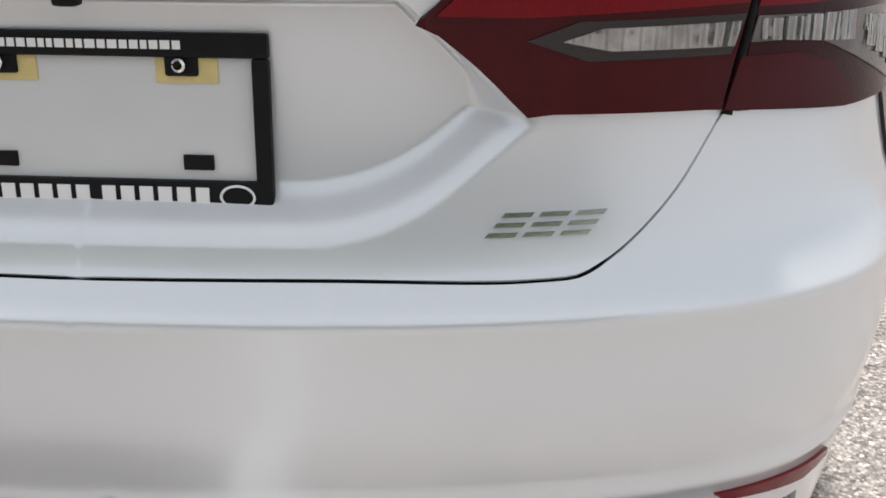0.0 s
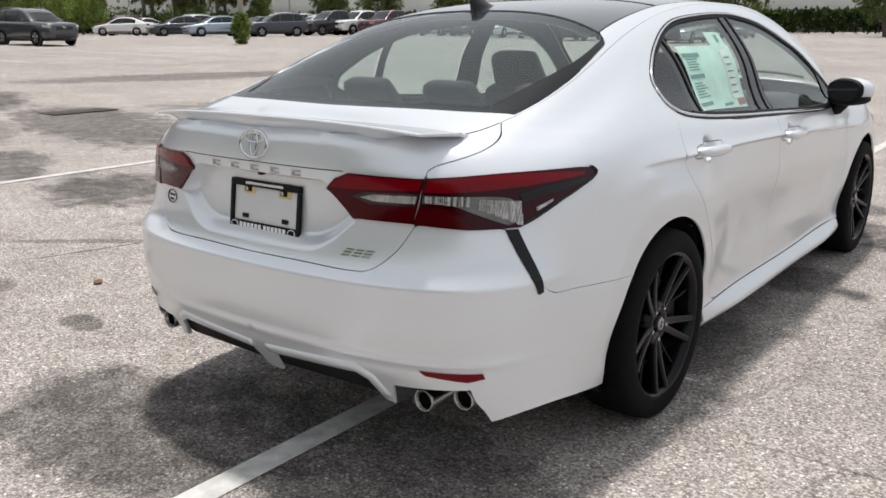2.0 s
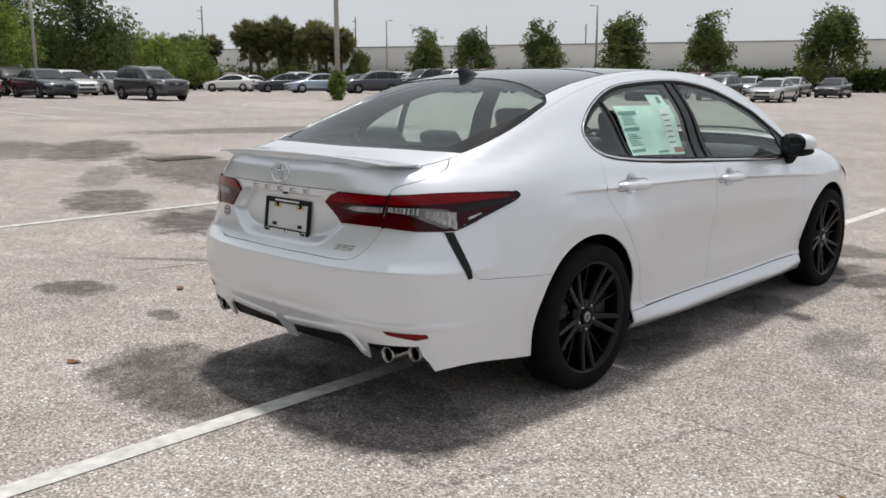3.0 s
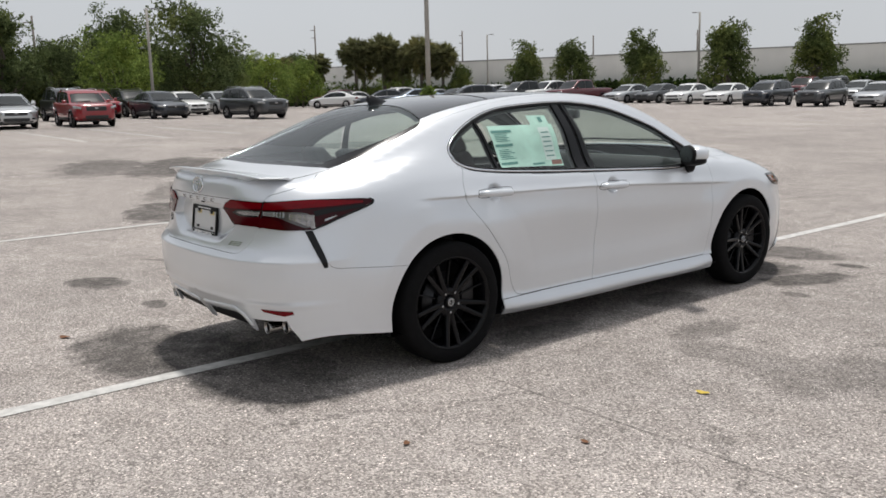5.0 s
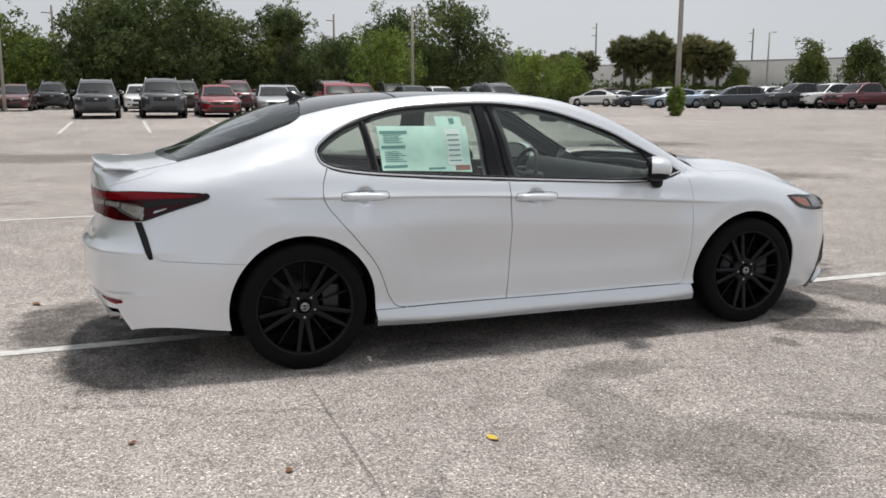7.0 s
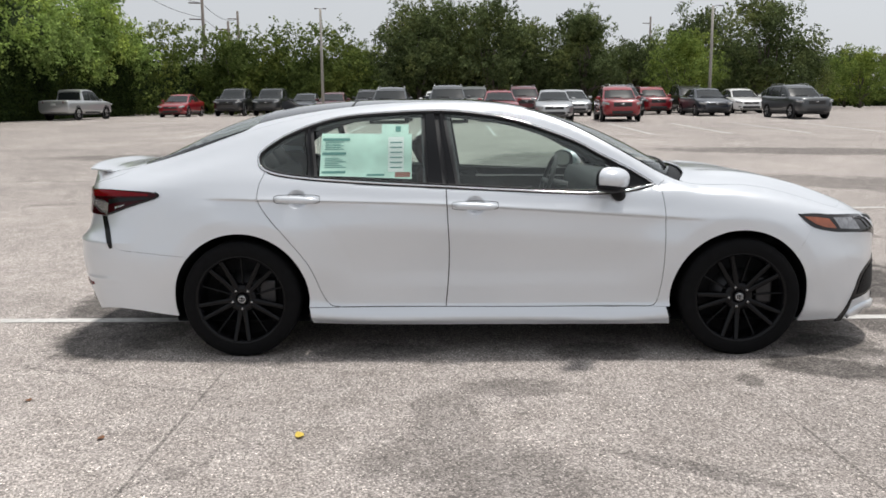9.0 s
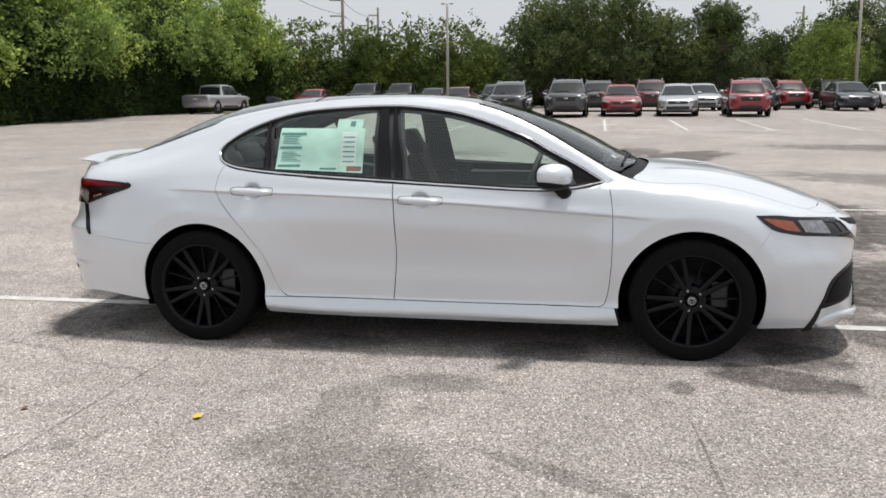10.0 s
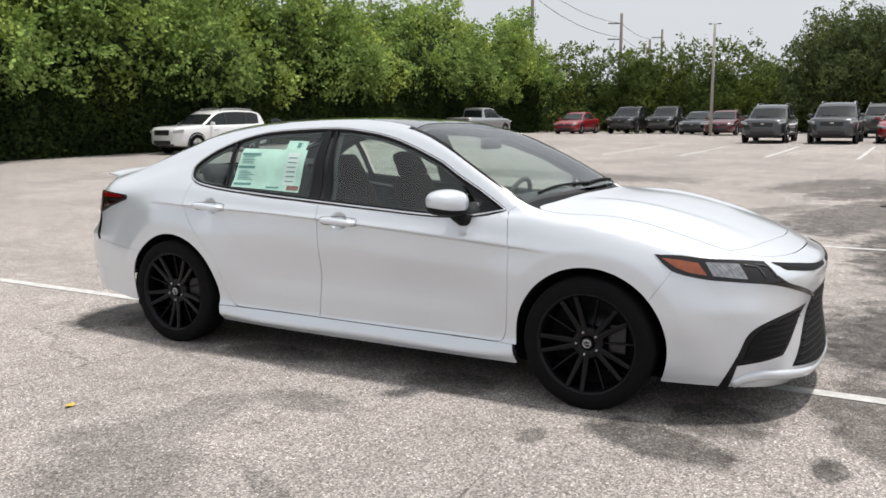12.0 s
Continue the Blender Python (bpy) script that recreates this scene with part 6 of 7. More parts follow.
def strips(rows, bm=None, mirror=True):
    """A skin over rows of points, with its mirror image."""
    bm = bm or bmesh.new()
    for sg in (1, -1) if mirror else (1,):
        vs = [[bm.verts.new((x * sg, y, z)) for x, y, z in r] for r in rows]
        for a, b in zip(vs[:-1], vs[1:]):
            for k in range(len(a) - 1):
                bm.faces.new((a[k], a[k + 1], b[k + 1], b[k]))
    return bm


def body_row(st, y):
    w, zb, zs, zt = (float(hermite([-q[0] for q in st], [q[k] for q in st])(np.array([-y]))[0]) for k in (1, 2, 3, 4))
    d = zt - zs
    return [(0.0, y, zb), (0.86 * w, y, zb), (0.97 * w, y, zb + 0.08), (w, y, zb + 0.26 * (zs - zb) + 0.06), (0.992 * w, y, zb + 0.72 * (zs - zb)), (0.985 * w, y, zs), (0.945 * w, y, zs + 0.55 * d), (0.86 * w, y, zs + 0.88 * d), (0.6 * w, y, zt), (0.3 * w, y, zt + 0.006), (0.0, y, zt + 0.008)]


def cabin_row(K, y, lift=0.0):
    st = K["cabin"]
    wb, wr, zt = (float(np.interp(-y, [-q[0] for q in st], [q[k] for q in st])) for k in (1, 2, 3))
    zb = min(K["belt"], zt - 0.02)
    c = max(zb + 0.01, zt - 0.075)
    pts = [(wb, zb), (wb + (wr - wb) * 0.42 + 0.012, zb + 0.5 * (c - zb)), (wr + 0.035, c - 0.02 * (c - zb)), (wr + 0.005, zt - 0.035), (wr - 0.05, zt - 0.012), (wr * 0.5, zt + 0.004), (0.0, zt + 0.008)]
    return [(x + lift * (k < 5), y, z + lift * (k > 2)) for k, (x, z) in enumerate(pts)]


PROTOS = {}


def simple_wheel_meshes(r):
    t = lathe_bm([(-0.10, r * 0.66), (-0.11, r * 0.9), (-0.09, r), (0.09, r), (0.11, r * 0.9), (0.10, r * 0.66)], 28, "x")
    bmesh.ops.recalc_face_normals(t, faces=t.faces)
    h = lathe_bm([(0.06, r * 0.67), (0.095, r * 0.66), (0.085, r * 0.58), (0.05, r * 0.55), (0.06, r * 0.2), (0.075, r * 0.15), (0.075, 0.001)], 28, "x")
    bmesh.ops.recalc_face_normals(h, faces=h.faces)
    s = bmesh.new()
    for k in range(5):
        a = 2 * math.pi * k / 5
        b = box_bm(0.025, 0.055, r * 0.48, (0.082, 0, r * 0.38), 0.008)
        bmesh.ops.rotate(b, cent=(0, 0, 0), matrix=Matrix.Rotation(a, 3, "X"), verts=b.verts)
        me = bpy.data.meshes.new("tmp")
        b.to_mesh(me), b.free()
        s.from_mesh(me)
        bpy.data.meshes.remove(me)
    out = []
    for nm, b, mat in (("tyre", t, RUBBER), ("rim", h, CAR_BLACK), ("spokes", s, ALLOY)):
        me = bpy.data.meshes.new(nm)
        b.to_mesh(me), b.free()
        me.materials.append(mat)
        out.append(me)
    return out


def build_car(kind):
    K = KINDS[kind]
    car = new({"sedan": "parked_sedan", "suv": "parked_suv", "pickup": "pickup_truck"}[kind])
    st = K["body"]
    nose, tail = st[0][0], st[-1][0]
    ys_ = sorted({round(float(v), 3) for v in list(np.linspace(tail, nose, 25)) + [q[0] for q in st]}, reverse=True)
    bm = strips([body_row(st, y) for y in ys_])
    for y in (nose, tail):
        bm.faces.new([bm.verts.new(p) for p in body_row(st, y)] + [bm.verts.new((-x, yy_, z)) for x, yy_, z in body_row(st, y)[-2:0:-1]])
    bmesh.ops.remove_doubles(bm, verts=bm.verts, dist=0.002)
    bmesh.ops.recalc_face_normals(bm, faces=bm.faces)
    part("body", bm, PAINTS["grey"], car)
    cs = K["cabin"]
    yc = sorted({round(float(v), 3) for v in list(np.linspace(cs[-1][0], cs[0][0], 19)) + [q[0] for q in cs]}, reverse=True)

    def cabin_part(nm, y1, y0, k0, k1, mat, lift, label=""):
        yy2 = [y for y in [y1] + [v for v in yc if y0 < v < y1] + [y0]]
        rows_ = [cabin_row(K, y, lift)[k0:k1 + 1] for y in yy2]
        whole = k1 == 6
        for sg in (1,) if whole else (1, -1):
            b = strips(rows_ if sg > 0 else [[(-x, y, z) for x, y, z in r] for r in rows_], mirror=whole)
            bmesh.ops.remove_doubles(b, verts=b.verts, dist=0.001)
            bmesh.ops.recalc_face_normals(b, faces=b.faces)
            part(nm, b, mat, car, label)

    cabin_part("glasshouse", cs[0][0], cs[-1][0], 0, 6, CAR_GLASS, 0.0, "dark window glass")
    cabin_part("pillar", cs[0][0], cs[-1][0], 2, 4, PAINTS["grey"], 0.006)
    cabin_part("roof", K["roof"][0], K["roof"][1], 3, 6, PAINTS["grey"], 0.012)
    cabin_part("pillar", K["back"][0], K["back"][1], 0, 3, PAINTS["grey"], 0.008)
    for y1, y0 in K["posts"]:
        cabin_part("door_post", y1, y0, 0, 2, CAR_BLACK, 0.006)
    lx, ly, lz, la = K["lamp"]
    for side in (1, -1):
        part("headlight", box_bm(0.40, 0.14, 0.105, (lx * side, ly, lz + 0.01), 0.03, Matrix.Rotation(-side * radians(la), 4, "Z") @ Matrix.Rotation(-side * radians(8), 4, "Y")), CAR_LAMP, car, "clear headlight")
        part("tail_light", box_bm(0.26, 0.12, 0.15, (0.70 * side, tail + 0.09, st[-1][3] + 0.06), 0.03, Matrix.Rotation(side * radians(25), 4, "Z")), RED_LENS, car, "red tail light")
        part("mirror", box_bm(0.2, 0.1, 0.13, ((K["cabin"][1][1] + 0.14) * side, cs[1][0] - 0.1, K["belt"] + 0.07), 0.045), PAINTS["grey"], car)
        for y in (0.45, -0.5):
            part("door_handle", box_bm(0.03, 0.2, 0.03, (0.905 * side * (1.07 if kind == "pickup" else 1.01), y, K["belt"] - 0.13), 0.01), PAINTS["grey"], car)
        part("fog_lamp", box_bm(0.16, 0.1, 0.07, (lx * 0.92 * side, ly + 0.03, st[1][2] + 0.13), 0.025, Matrix.Rotation(-side * radians(la * 0.7), 4, "Z")), CAR_BLACK, car, "dark fog lamp recess")
        if kind == "suv":
            part("roof_rail", tube_bm([(0.62 * side, 0.05, 1.60), (0.625 * side, -0.1, 1.695), (0.62 * side, -0.8, 1.725), (0.61 * side, -1.55, 1.70), (0.60 * side, -1.7, 1.61)], 0.016, 6), ALLOY, car, "silver roof rail")
        part("side_moulding", box_bm(0.03, 1.9, 0.09, (K["wheels"][3] * 1.105 * side, 0.02, K["body"][4][2] + 0.10), 0.012), CAR_BLACK, car, "black sill moulding")
    part("number_plate", box_bm(0.31, 0.02, 0.15, (0, tail - 0.012, st[-1][3] - 0.06), 0.006), WHITE_PLASTIC, car, "blank pale plate")
    part("windshield_wiper", tube_bm([(0.5, cs[0][0] - 0.06, K["belt"] + 0.075), (-0.1, cs[0][0] - 0.02, K["belt"] + 0.08)], 0.012, 5), CAR_BLACK, car)
    part("grille", box_bm(0.86, 0.1, 0.13 if kind == "sedan" else 0.2, (0, nose - 0.035, lz - 0.05), 0.03), CAR_BLACK, car, "black grille")
    part("grille_bar", box_bm(0.16, 0.03, 0.06, (0, nose + 0.012, lz - 0.03), 0.012), BADGE, car, "chrome grille badge")
    part("lower_intake", box_bm(1.0, 0.16, 0.15, (0, nose - 0.06, st[1][2] + 0.10), 0.05), CAR_BLACK, car, "black lower intake")
    part("bumper_sill", box_bm(1.25, 0.2, 0.07, (0, nose - 0.13, st[1][2] + 0.02), 0.03), CAR_BLACK, car)
    part("underside", box_bm(1.5, 2 * nose - 0.9, 0.12, (0, 0, K["body"][4][2]), 0.02), CAR_BLACK, car)
    fy, ry_, r, wx = K["wheels"]
    meshes = simple_wheel_meshes(r)
    ring = lathe_bm([(-0.02, r * 1.0), (0.05, r * 1.02), (0.052, r * 1.16), (-0.02, r * 1.2)], 28, "x")
    bmesh.ops.recalc_face_normals(ring, faces=ring.faces)
    ring_me = bpy.data.meshes.new("arch")
    ring.to_mesh(ring_me), ring.free()
    ring_me.materials.append(CAR_BLACK)
    for side in (1, -1):
        for y in (fy, ry_):
            w = new("wheel", meshes[1])
            w.parent = car
            w.matrix_local = Matrix.Translation((wx * side, y, r)) @ Matrix.Rotation(0 if side > 0 else math.pi, 4, "Z")
            for nm, me in (("tyre", meshes[0]), ("spokes", meshes[2])):
                o = new(nm, me)
                o.parent = w
            a = new("wheel_arch", ring_me)
            a.parent = car
            a.matrix_local = Matrix.Translation((((0.895 if kind == "sedan" else 0.912 if kind == "suv" else 0.975) - 0.045) * side, y, r + 0.02)) @ Matrix.Rotation(0 if side > 0 else math.pi, 4, "Z")
    if kind == "pickup":
        part("cargo_bed", box_bm(1.5, 1.6, 0.02, (0, -1.92, 1.209), 0.004), CAR_BLACK, car, "open cargo bed")
    for o in car.children:
        if o.name.split(".")[0] in ("body", "roof", "pillar", "mirror", "door_handle"):
            o.material_slots[0].link = "OBJECT"
    return car


COLOR_WORDS = {"red": "bright red", "maroon": "dark maroon", "silver": "silver", "grey": "dark grey", "black": "black", "white": "white", "blue": "dark blue", "light_blue": "pale blue", "olive": "dark olive"}


def park(kind, color, x, y, yaw, scale=1.0, note="parked in the far row", group="parked vehicles"):
    """A parked vehicle with its nose towards yaw (degrees from +y, to the left)."""
    m = Matrix.Translation((x, y, ground_z(x))) @ Matrix.Rotation(radians(yaw), 4, "Z") @ Matrix.Scale(scale, 4)
    if kind not in PROTOS:
        car = PROTOS[kind] = build_car(kind)
        car.matrix_basis = m
    else:
        base = PROTOS[kind]
        car = copy_thing(base, m)
        car.matrix_basis = m
    for o in car.children:
        if o.name.split(".")[0] in ("body", "roof", "pillar", "mirror", "door_handle"):
            o.material_slots[0].link = "OBJECT"
            o.material_slots[0].material = PAINTS[color]
    return tagged(car, f"{COLOR_WORDS[color]} {KINDS[kind]['label']} {note}", "car" if kind != "pickup" else "pickup truck", group)


EAST, WEST = -90, 90  # nose towards +x, towards -x
front_row, second = "parked facing the lane", "parked in the second row"
park("suv", "grey", -34.6, -1.75, EAST, 0.95, front_row)
park("suv", "grey", -34.6, 0.85, EAST, 0.99, front_row)
park("sedan", "red", -35.4, 3.25, EAST, 0.97, front_row)
park("sedan", "silver", -35.2, 5.75, EAST - 4, 0.97, front_row)
park("suv", "red", -34.2, 8.55, EAST - 3, 0.92, front_row)
park("suv", "grey", -35.6, 17.2, EAST + 4, 0.92, front_row)
park("sedan", "blue", -41.5, 14.6, EAST, 1.0, front_row)
park("suv", "olive", -43.0, 2.2, EAST, 1.0, second)
park("suv", "maroon", -43.3, 5.0, EAST, 1.0, second)
park("sedan", "white", -44.5, 0.2, EAST, 1.0, second)
park("sedan", "silver", -43.5, 7.7, EAST, 1.0, second)
park("suv", "black", -42.5, 10.3, EAST, 1.0, second)
park("suv", "red", -46.0, 12.7, EAST, 0.95, second)
park("sedan", "white", -47.0, 18.2, EAST, 1.0, second)
park("sedan", "silver", -48.0, 21.0, EAST, 1.0, second)
park("suv", "black", -48.5, 15.6, EAST, 1.0, second)
park("suv", "black", -53.0, -4.6, EAST, 1.0, "with a roof rack parked under the trees")
# back row below the trees
for kd, col, x, y in (("sedan", "maroon", -47.6, -6.2), ("sedan", "blue", -51.2, -8.5), ("pickup", "grey", -54.4, -11.3), ("pickup", "black", -53.4, -13.6), ("sedan", "red", -50.8, -16.6)):
    park(kd, col, x, y, EAST, 0.98 if kd == "pickup" else 1.0, "parked under the trees")
park("pickup", "silver", -43.4, -20.2, WEST - 4, 0.9, "parked beside the hedge")
park("suv", "white", -20.2, -20.2, EAST - 6, 0.98, "parked beside the hedge")
# row along the cross lane, noses turned back towards the lot
CROSS = (("sedan", "white", -59.0, 36.6, 125), ("sedan", "blue", -52.0, 36.6, 158), ("sedan", "light_blue", -47.6, 36.4, 160), ("suv", "blue", -43.4, 38.0, 158), ("suv", "silver", -49.2, 47.3, 165), ("pickup", "black", -44.6, 44.8, 172),
         ("pickup", "white", -43.6, 46.8, 176), ("pickup", "maroon", -40.6, 46.6, 178), ("sedan", "silver", -37.6, 48.9, 182), ("sedan", "grey", -35.6, 49.9, 184), ("sedan", "white", -31.9, 48.3, 186), ("sedan", "white", -28.6, 47.9, 186), ("suv", "blue", -24.6, 46.0, 186), ("suv", "grey", -21.4, 46.4, 186), ("sedan", "silver", -18.2, 46.8, 186))
for kd, col, x, y, yaw in CROSS:
    park(kd, col, x, y, yaw, 0.9 if kd == "suv" else 0.95, "parked in the cross row")
BEHIND = ("maroon", "white", "grey", "white", "silver", "black", "white", "silver", "white", "grey")
for k, col in enumerate(BEHIND):
    x = -71.0 + 2.9 * k
    park("suv" if k % 3 == 0 else "sedan", col, x, 54.5 + 0.3 * (x + 36.0), 10 if k % 2 else 190, 1.0, "parked behind the cross row")
for kd, col, x, y in (("pickup", "maroon", -31.9, 64.0), ("pickup", "grey", -29.0, 62.8), ("sedan", "silver", -26.0, 60.6), ("sedan", "silver", -22.8, 60.8), ("sedan", "black", -20.4, 62.2)):
    park(kd, col, x, y, 188, 0.95 if kd == "pickup" else 1.0, "parked before the long wall")

# ---- foliage ----
def leaf_material(name, dark, light, gain=1.0):
    m = bpy.data.materials.new(name)
    m.use_nodes = True
    n, l = m.node_tree.nodes, m.node_tree.links
    n.clear()
    geo = n.new("ShaderNodeNewGeometry")
    cr = n.new("ShaderNodeValToRGB")
    cr.color_ramp.elements[0].color, cr.color_ramp.elements[1].color = (*dark, 1), (*light, 1)
    l.new(geo.outputs["Random Per Island"], cr.inputs[0])
    out = None
    for scale, lo, hi in ((0.32, 0.62, 1.38), (1.9, 0.6, 1.4)):
        no = n.new("ShaderNodeTexNoise")
        no.inputs["Scale"].default_value = scale
        no.inputs["Detail"].default_value = 3
        l.new(geo.outputs["Position"], no.inputs["Vector"])
        mr = n.new("ShaderNodeMapRange")
        mr.inputs[1].default_value, mr.inputs[2].default_value, mr.inputs[3].default_value, mr.inputs[4].default_value = 0.3, 0.7, lo, hi
        l.new(no.outputs[0], mr.inputs[0])
        if out is None:
            out, hue = mr.outputs[0], no.outputs[0]
        else:
            mul = n.new("ShaderNodeMath")
            mul.operation = "MULTIPLY"
            l.new(out, mul.inputs[0]), l.new(mr.outputs[0], mul.inputs[1])
            out = mul.outputs[0]
    # some crowns are yellower than others
    yel = n.new("ShaderNodeMixRGB")
    yel.blend_type = "MULTIPLY"
    yel.inputs[2].default_value = (1.13, 1.0, 0.84, 1)
    yf = n.new("ShaderNodeMapRange")
    yf.inputs[1].default_value, yf.inputs[2].default_value = 0.5, 0.66
    l.new(hue, yf.inputs[0]), l.new(yf.outputs[0], yel.inputs[0]), l.new(cr.outputs[0], yel.inputs[1])
    sc = n.new("ShaderNodeVectorMath")
    sc.operation = "SCALE"
    l.new(yel.outputs[0], sc.inputs[0]), l.new(out, sc.inputs["Scale"])
    p = n.new("ShaderNodeBsdfPrincipled")
    p.inputs["Roughness"].default_value = 0.8
    p.inputs["Specular IOR Level"].default_value = 0.12
    l.new(sc.outputs[0], p.inputs["Base Color"])
    tr = n.new("ShaderNodeBsdfTranslucent")
    l.new(sc.outputs[0], tr.inputs[0])
    mx = n.new("ShaderNodeMixShader")
    mx.inputs[0].default_value = 0.38
    l.new(p.outputs[0], mx.inputs[1]), l.new(tr.outputs[0], mx.inputs[2])
    o = n.new("ShaderNodeOutputMaterial")
    l.new(mx.outputs[0], o.inputs[0])
    return m


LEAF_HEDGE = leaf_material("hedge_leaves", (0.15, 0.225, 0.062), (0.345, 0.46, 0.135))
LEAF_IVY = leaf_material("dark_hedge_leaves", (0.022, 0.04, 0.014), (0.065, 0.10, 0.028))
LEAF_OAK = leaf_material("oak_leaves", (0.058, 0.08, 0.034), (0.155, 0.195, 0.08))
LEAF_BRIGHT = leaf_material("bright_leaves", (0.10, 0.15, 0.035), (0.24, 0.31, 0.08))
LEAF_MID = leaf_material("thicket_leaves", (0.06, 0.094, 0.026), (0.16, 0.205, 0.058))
LEAF_WALL = leaf_material("young_tree_leaves", (0.06, 0.085, 0.03), (0.15, 0.185, 0.065))
LEAF_PALM = leaf_material("palm_fronds", (0.10, 0.105, 0.05), (0.21, 0.215, 0.10))
BARK = material("grey_bark", (0.11, 0.09, 0.075), 0.9, vary=0.3, scale=6, bump=0.6, bump_scale=18)
# dark green for the core sheets: shade between leaves, put into the colour
CORE_SHADE = material("painted_core_shade", (0.03, 0.048, 0.017), 0.95, vary=0.4, scale=2)


def leaf_mesh(name, P, sizes, rng, mat, up=0.35):
    """Many folded pointed leaves at the places P."""
    n = len(P)
    d = rng.normal(size=(n, 3))
    d[:, 2] -= up
    d /= np.linalg.norm(d, axis=1)[:, None]
    a = rng.normal(size=(n, 3))
    s = np.cross(d, a)
    s /= np.linalg.norm(s, axis=1)[:, None]
    f = np.cross(s, d)
    L = sizes[:, None]
    mid = P + d * L * 0.5 - f * L * 0.10
    V = np.stack([P, mid + s * L * 0.3 + f * L * 0.1, P + d * L, mid - s * L * 0.3 + f * L * 0.1], 1).reshape(-1, 3)
    q = np.arange(n)[:, None] * 4
    F = np.concatenate([q + [0, 1, 2], q + [0, 2, 3]], 0)
    me = bpy.data.meshes.new(name)
    me.vertices.add(len(V))
    me.vertices.foreach_set("co", V.ravel().astype(np.float32))
    me.loops.add(len(F) * 3)
    me.loops.foreach_set("vertex_index", F.ravel().astype(np.int32))
    me.polygons.add(len(F))
    me.polygons.foreach_set("loop_start", (np.arange(len(F)) * 3).astype(np.int32))
    me.update(calc_edges=True)
    me.materials.append(mat)
    return me


def crown_points(rng, clumps, per, twig=0.34):
    """Leaf places on short twigs that stand out of uneven clumps: (centre, radius)."""
    out = []
    for c, r in clumps:
        k = max(3, int(per * r * r / 9))
        v = rng.normal(size=(k, 3))
        v /= np.linalg.norm(v, axis=1)[:, None]
        rad = r * (0.45 + 0.68 * rng.random(k) ** 0.7)
        lump = 1 + 0.35 * np.sin(v[:, 0] * 5 + c[0]) * np.sin(v[:, 1] * 6 + c[1]) * np.sin(v[:, 2] * 5)
        foot = np.array(c) + v * (rad * lump)[:, None] * [1, 1, 0.8]
        way = v + 0.7 * rng.normal(size=(k, 3)) + [0, 0, -0.25]
        way /= np.linalg.norm(way, axis=1)[:, None]
        t = rng.random((k, 9, 1))
        leaves = foot[:, None, :] + way[:, None, :] * t * twig + rng.normal(size=(k, 9, 3)) * 0.07 - t * t * [0, 0, 0.1]
        out.append(leaves.reshape(-1, 3))
    return np.concatenate(out)


def limb_bm(bm, rng, base, tip, r0, r1, wob=0.2):
    base, tip = np.array(base, float), np.array(tip, float)
    pts = []
    for t in np.linspace(0, 1, 6):
        pts.append(tuple(base + (tip - base) * t + rng.normal(size=3) * wob * math.sin(math.pi * t)))
    tube_bm(pts, [r0 + (r1 - r0) * t for t in np.linspace(0, 1, 6)], 7, bm)


def tree(name, seed, height, spread, trunk_h, mat, per=70, size=0.24, clumps=16, lump=0.48, columnar=False):
    rng = np.random.default_rng(seed)
    th = new(name)
    cl = []
    for k in range(clumps):
        a, u = rng.uniform(0, 2 * math.pi), rng.random()
        z = trunk_h + (height - trunk_h) * (0.12 + 0.80 * u)
        prof = (1 - abs(2 * u - 0.8) ** 2 * 0.7) if not columnar else (1.05 - 0.8 * u)
        rr = spread * prof * rng.uniform(0.35, 0.85)
        cl.append(((rr * math.cos(a), rr * math.sin(a), z), rng.uniform(0.55, 1.0) * spread * (lump if not columnar else 0.36)))
    for k in range(clumps // 2):  # loose sprays that break the outline
        a, u = rng.uniform(0, 2 * math.pi), rng.random()
        z = trunk_h + (height - trunk_h) * (0.25 + 0.82 * u)
        rr = spread * (1.05 - 0.55 * u) * rng.uniform(0.7, 1.15) * (0.75 if columnar else 1.0)
        cl.append(((rr * math.cos(a), rr * math.sin(a), z), rng.uniform(0.12, 0.2) * spread))
    bm = bmesh.new()
    limb_bm(bm, rng, (0, 0, -0.2), (rng.normal() * 0.2, rng.normal() * 0.2, trunk_h + (height - trunk_h) * 0.55), 0.028 * height, 0.012 * height, 0.12)
    for c, r in cl[:9]:
        limb_bm(bm, rng, (0, 0, trunk_h * rng.uniform(0.7, 1.2)), c, 0.012 * height, 0.004 * height, 0.15)
    part("trunk", bm, BARK, th, "grey bark trunk with limbs")
    P = crown_points(rng, cl, per)
    P = P[P[:, 2] > trunk_h * 0.55]
    me = leaf_mesh("crown", P, size * rng.uniform(0.6, 1.3, len(P)), rng, mat)
    c = new("crown", me)
    c.parent = th
    return th


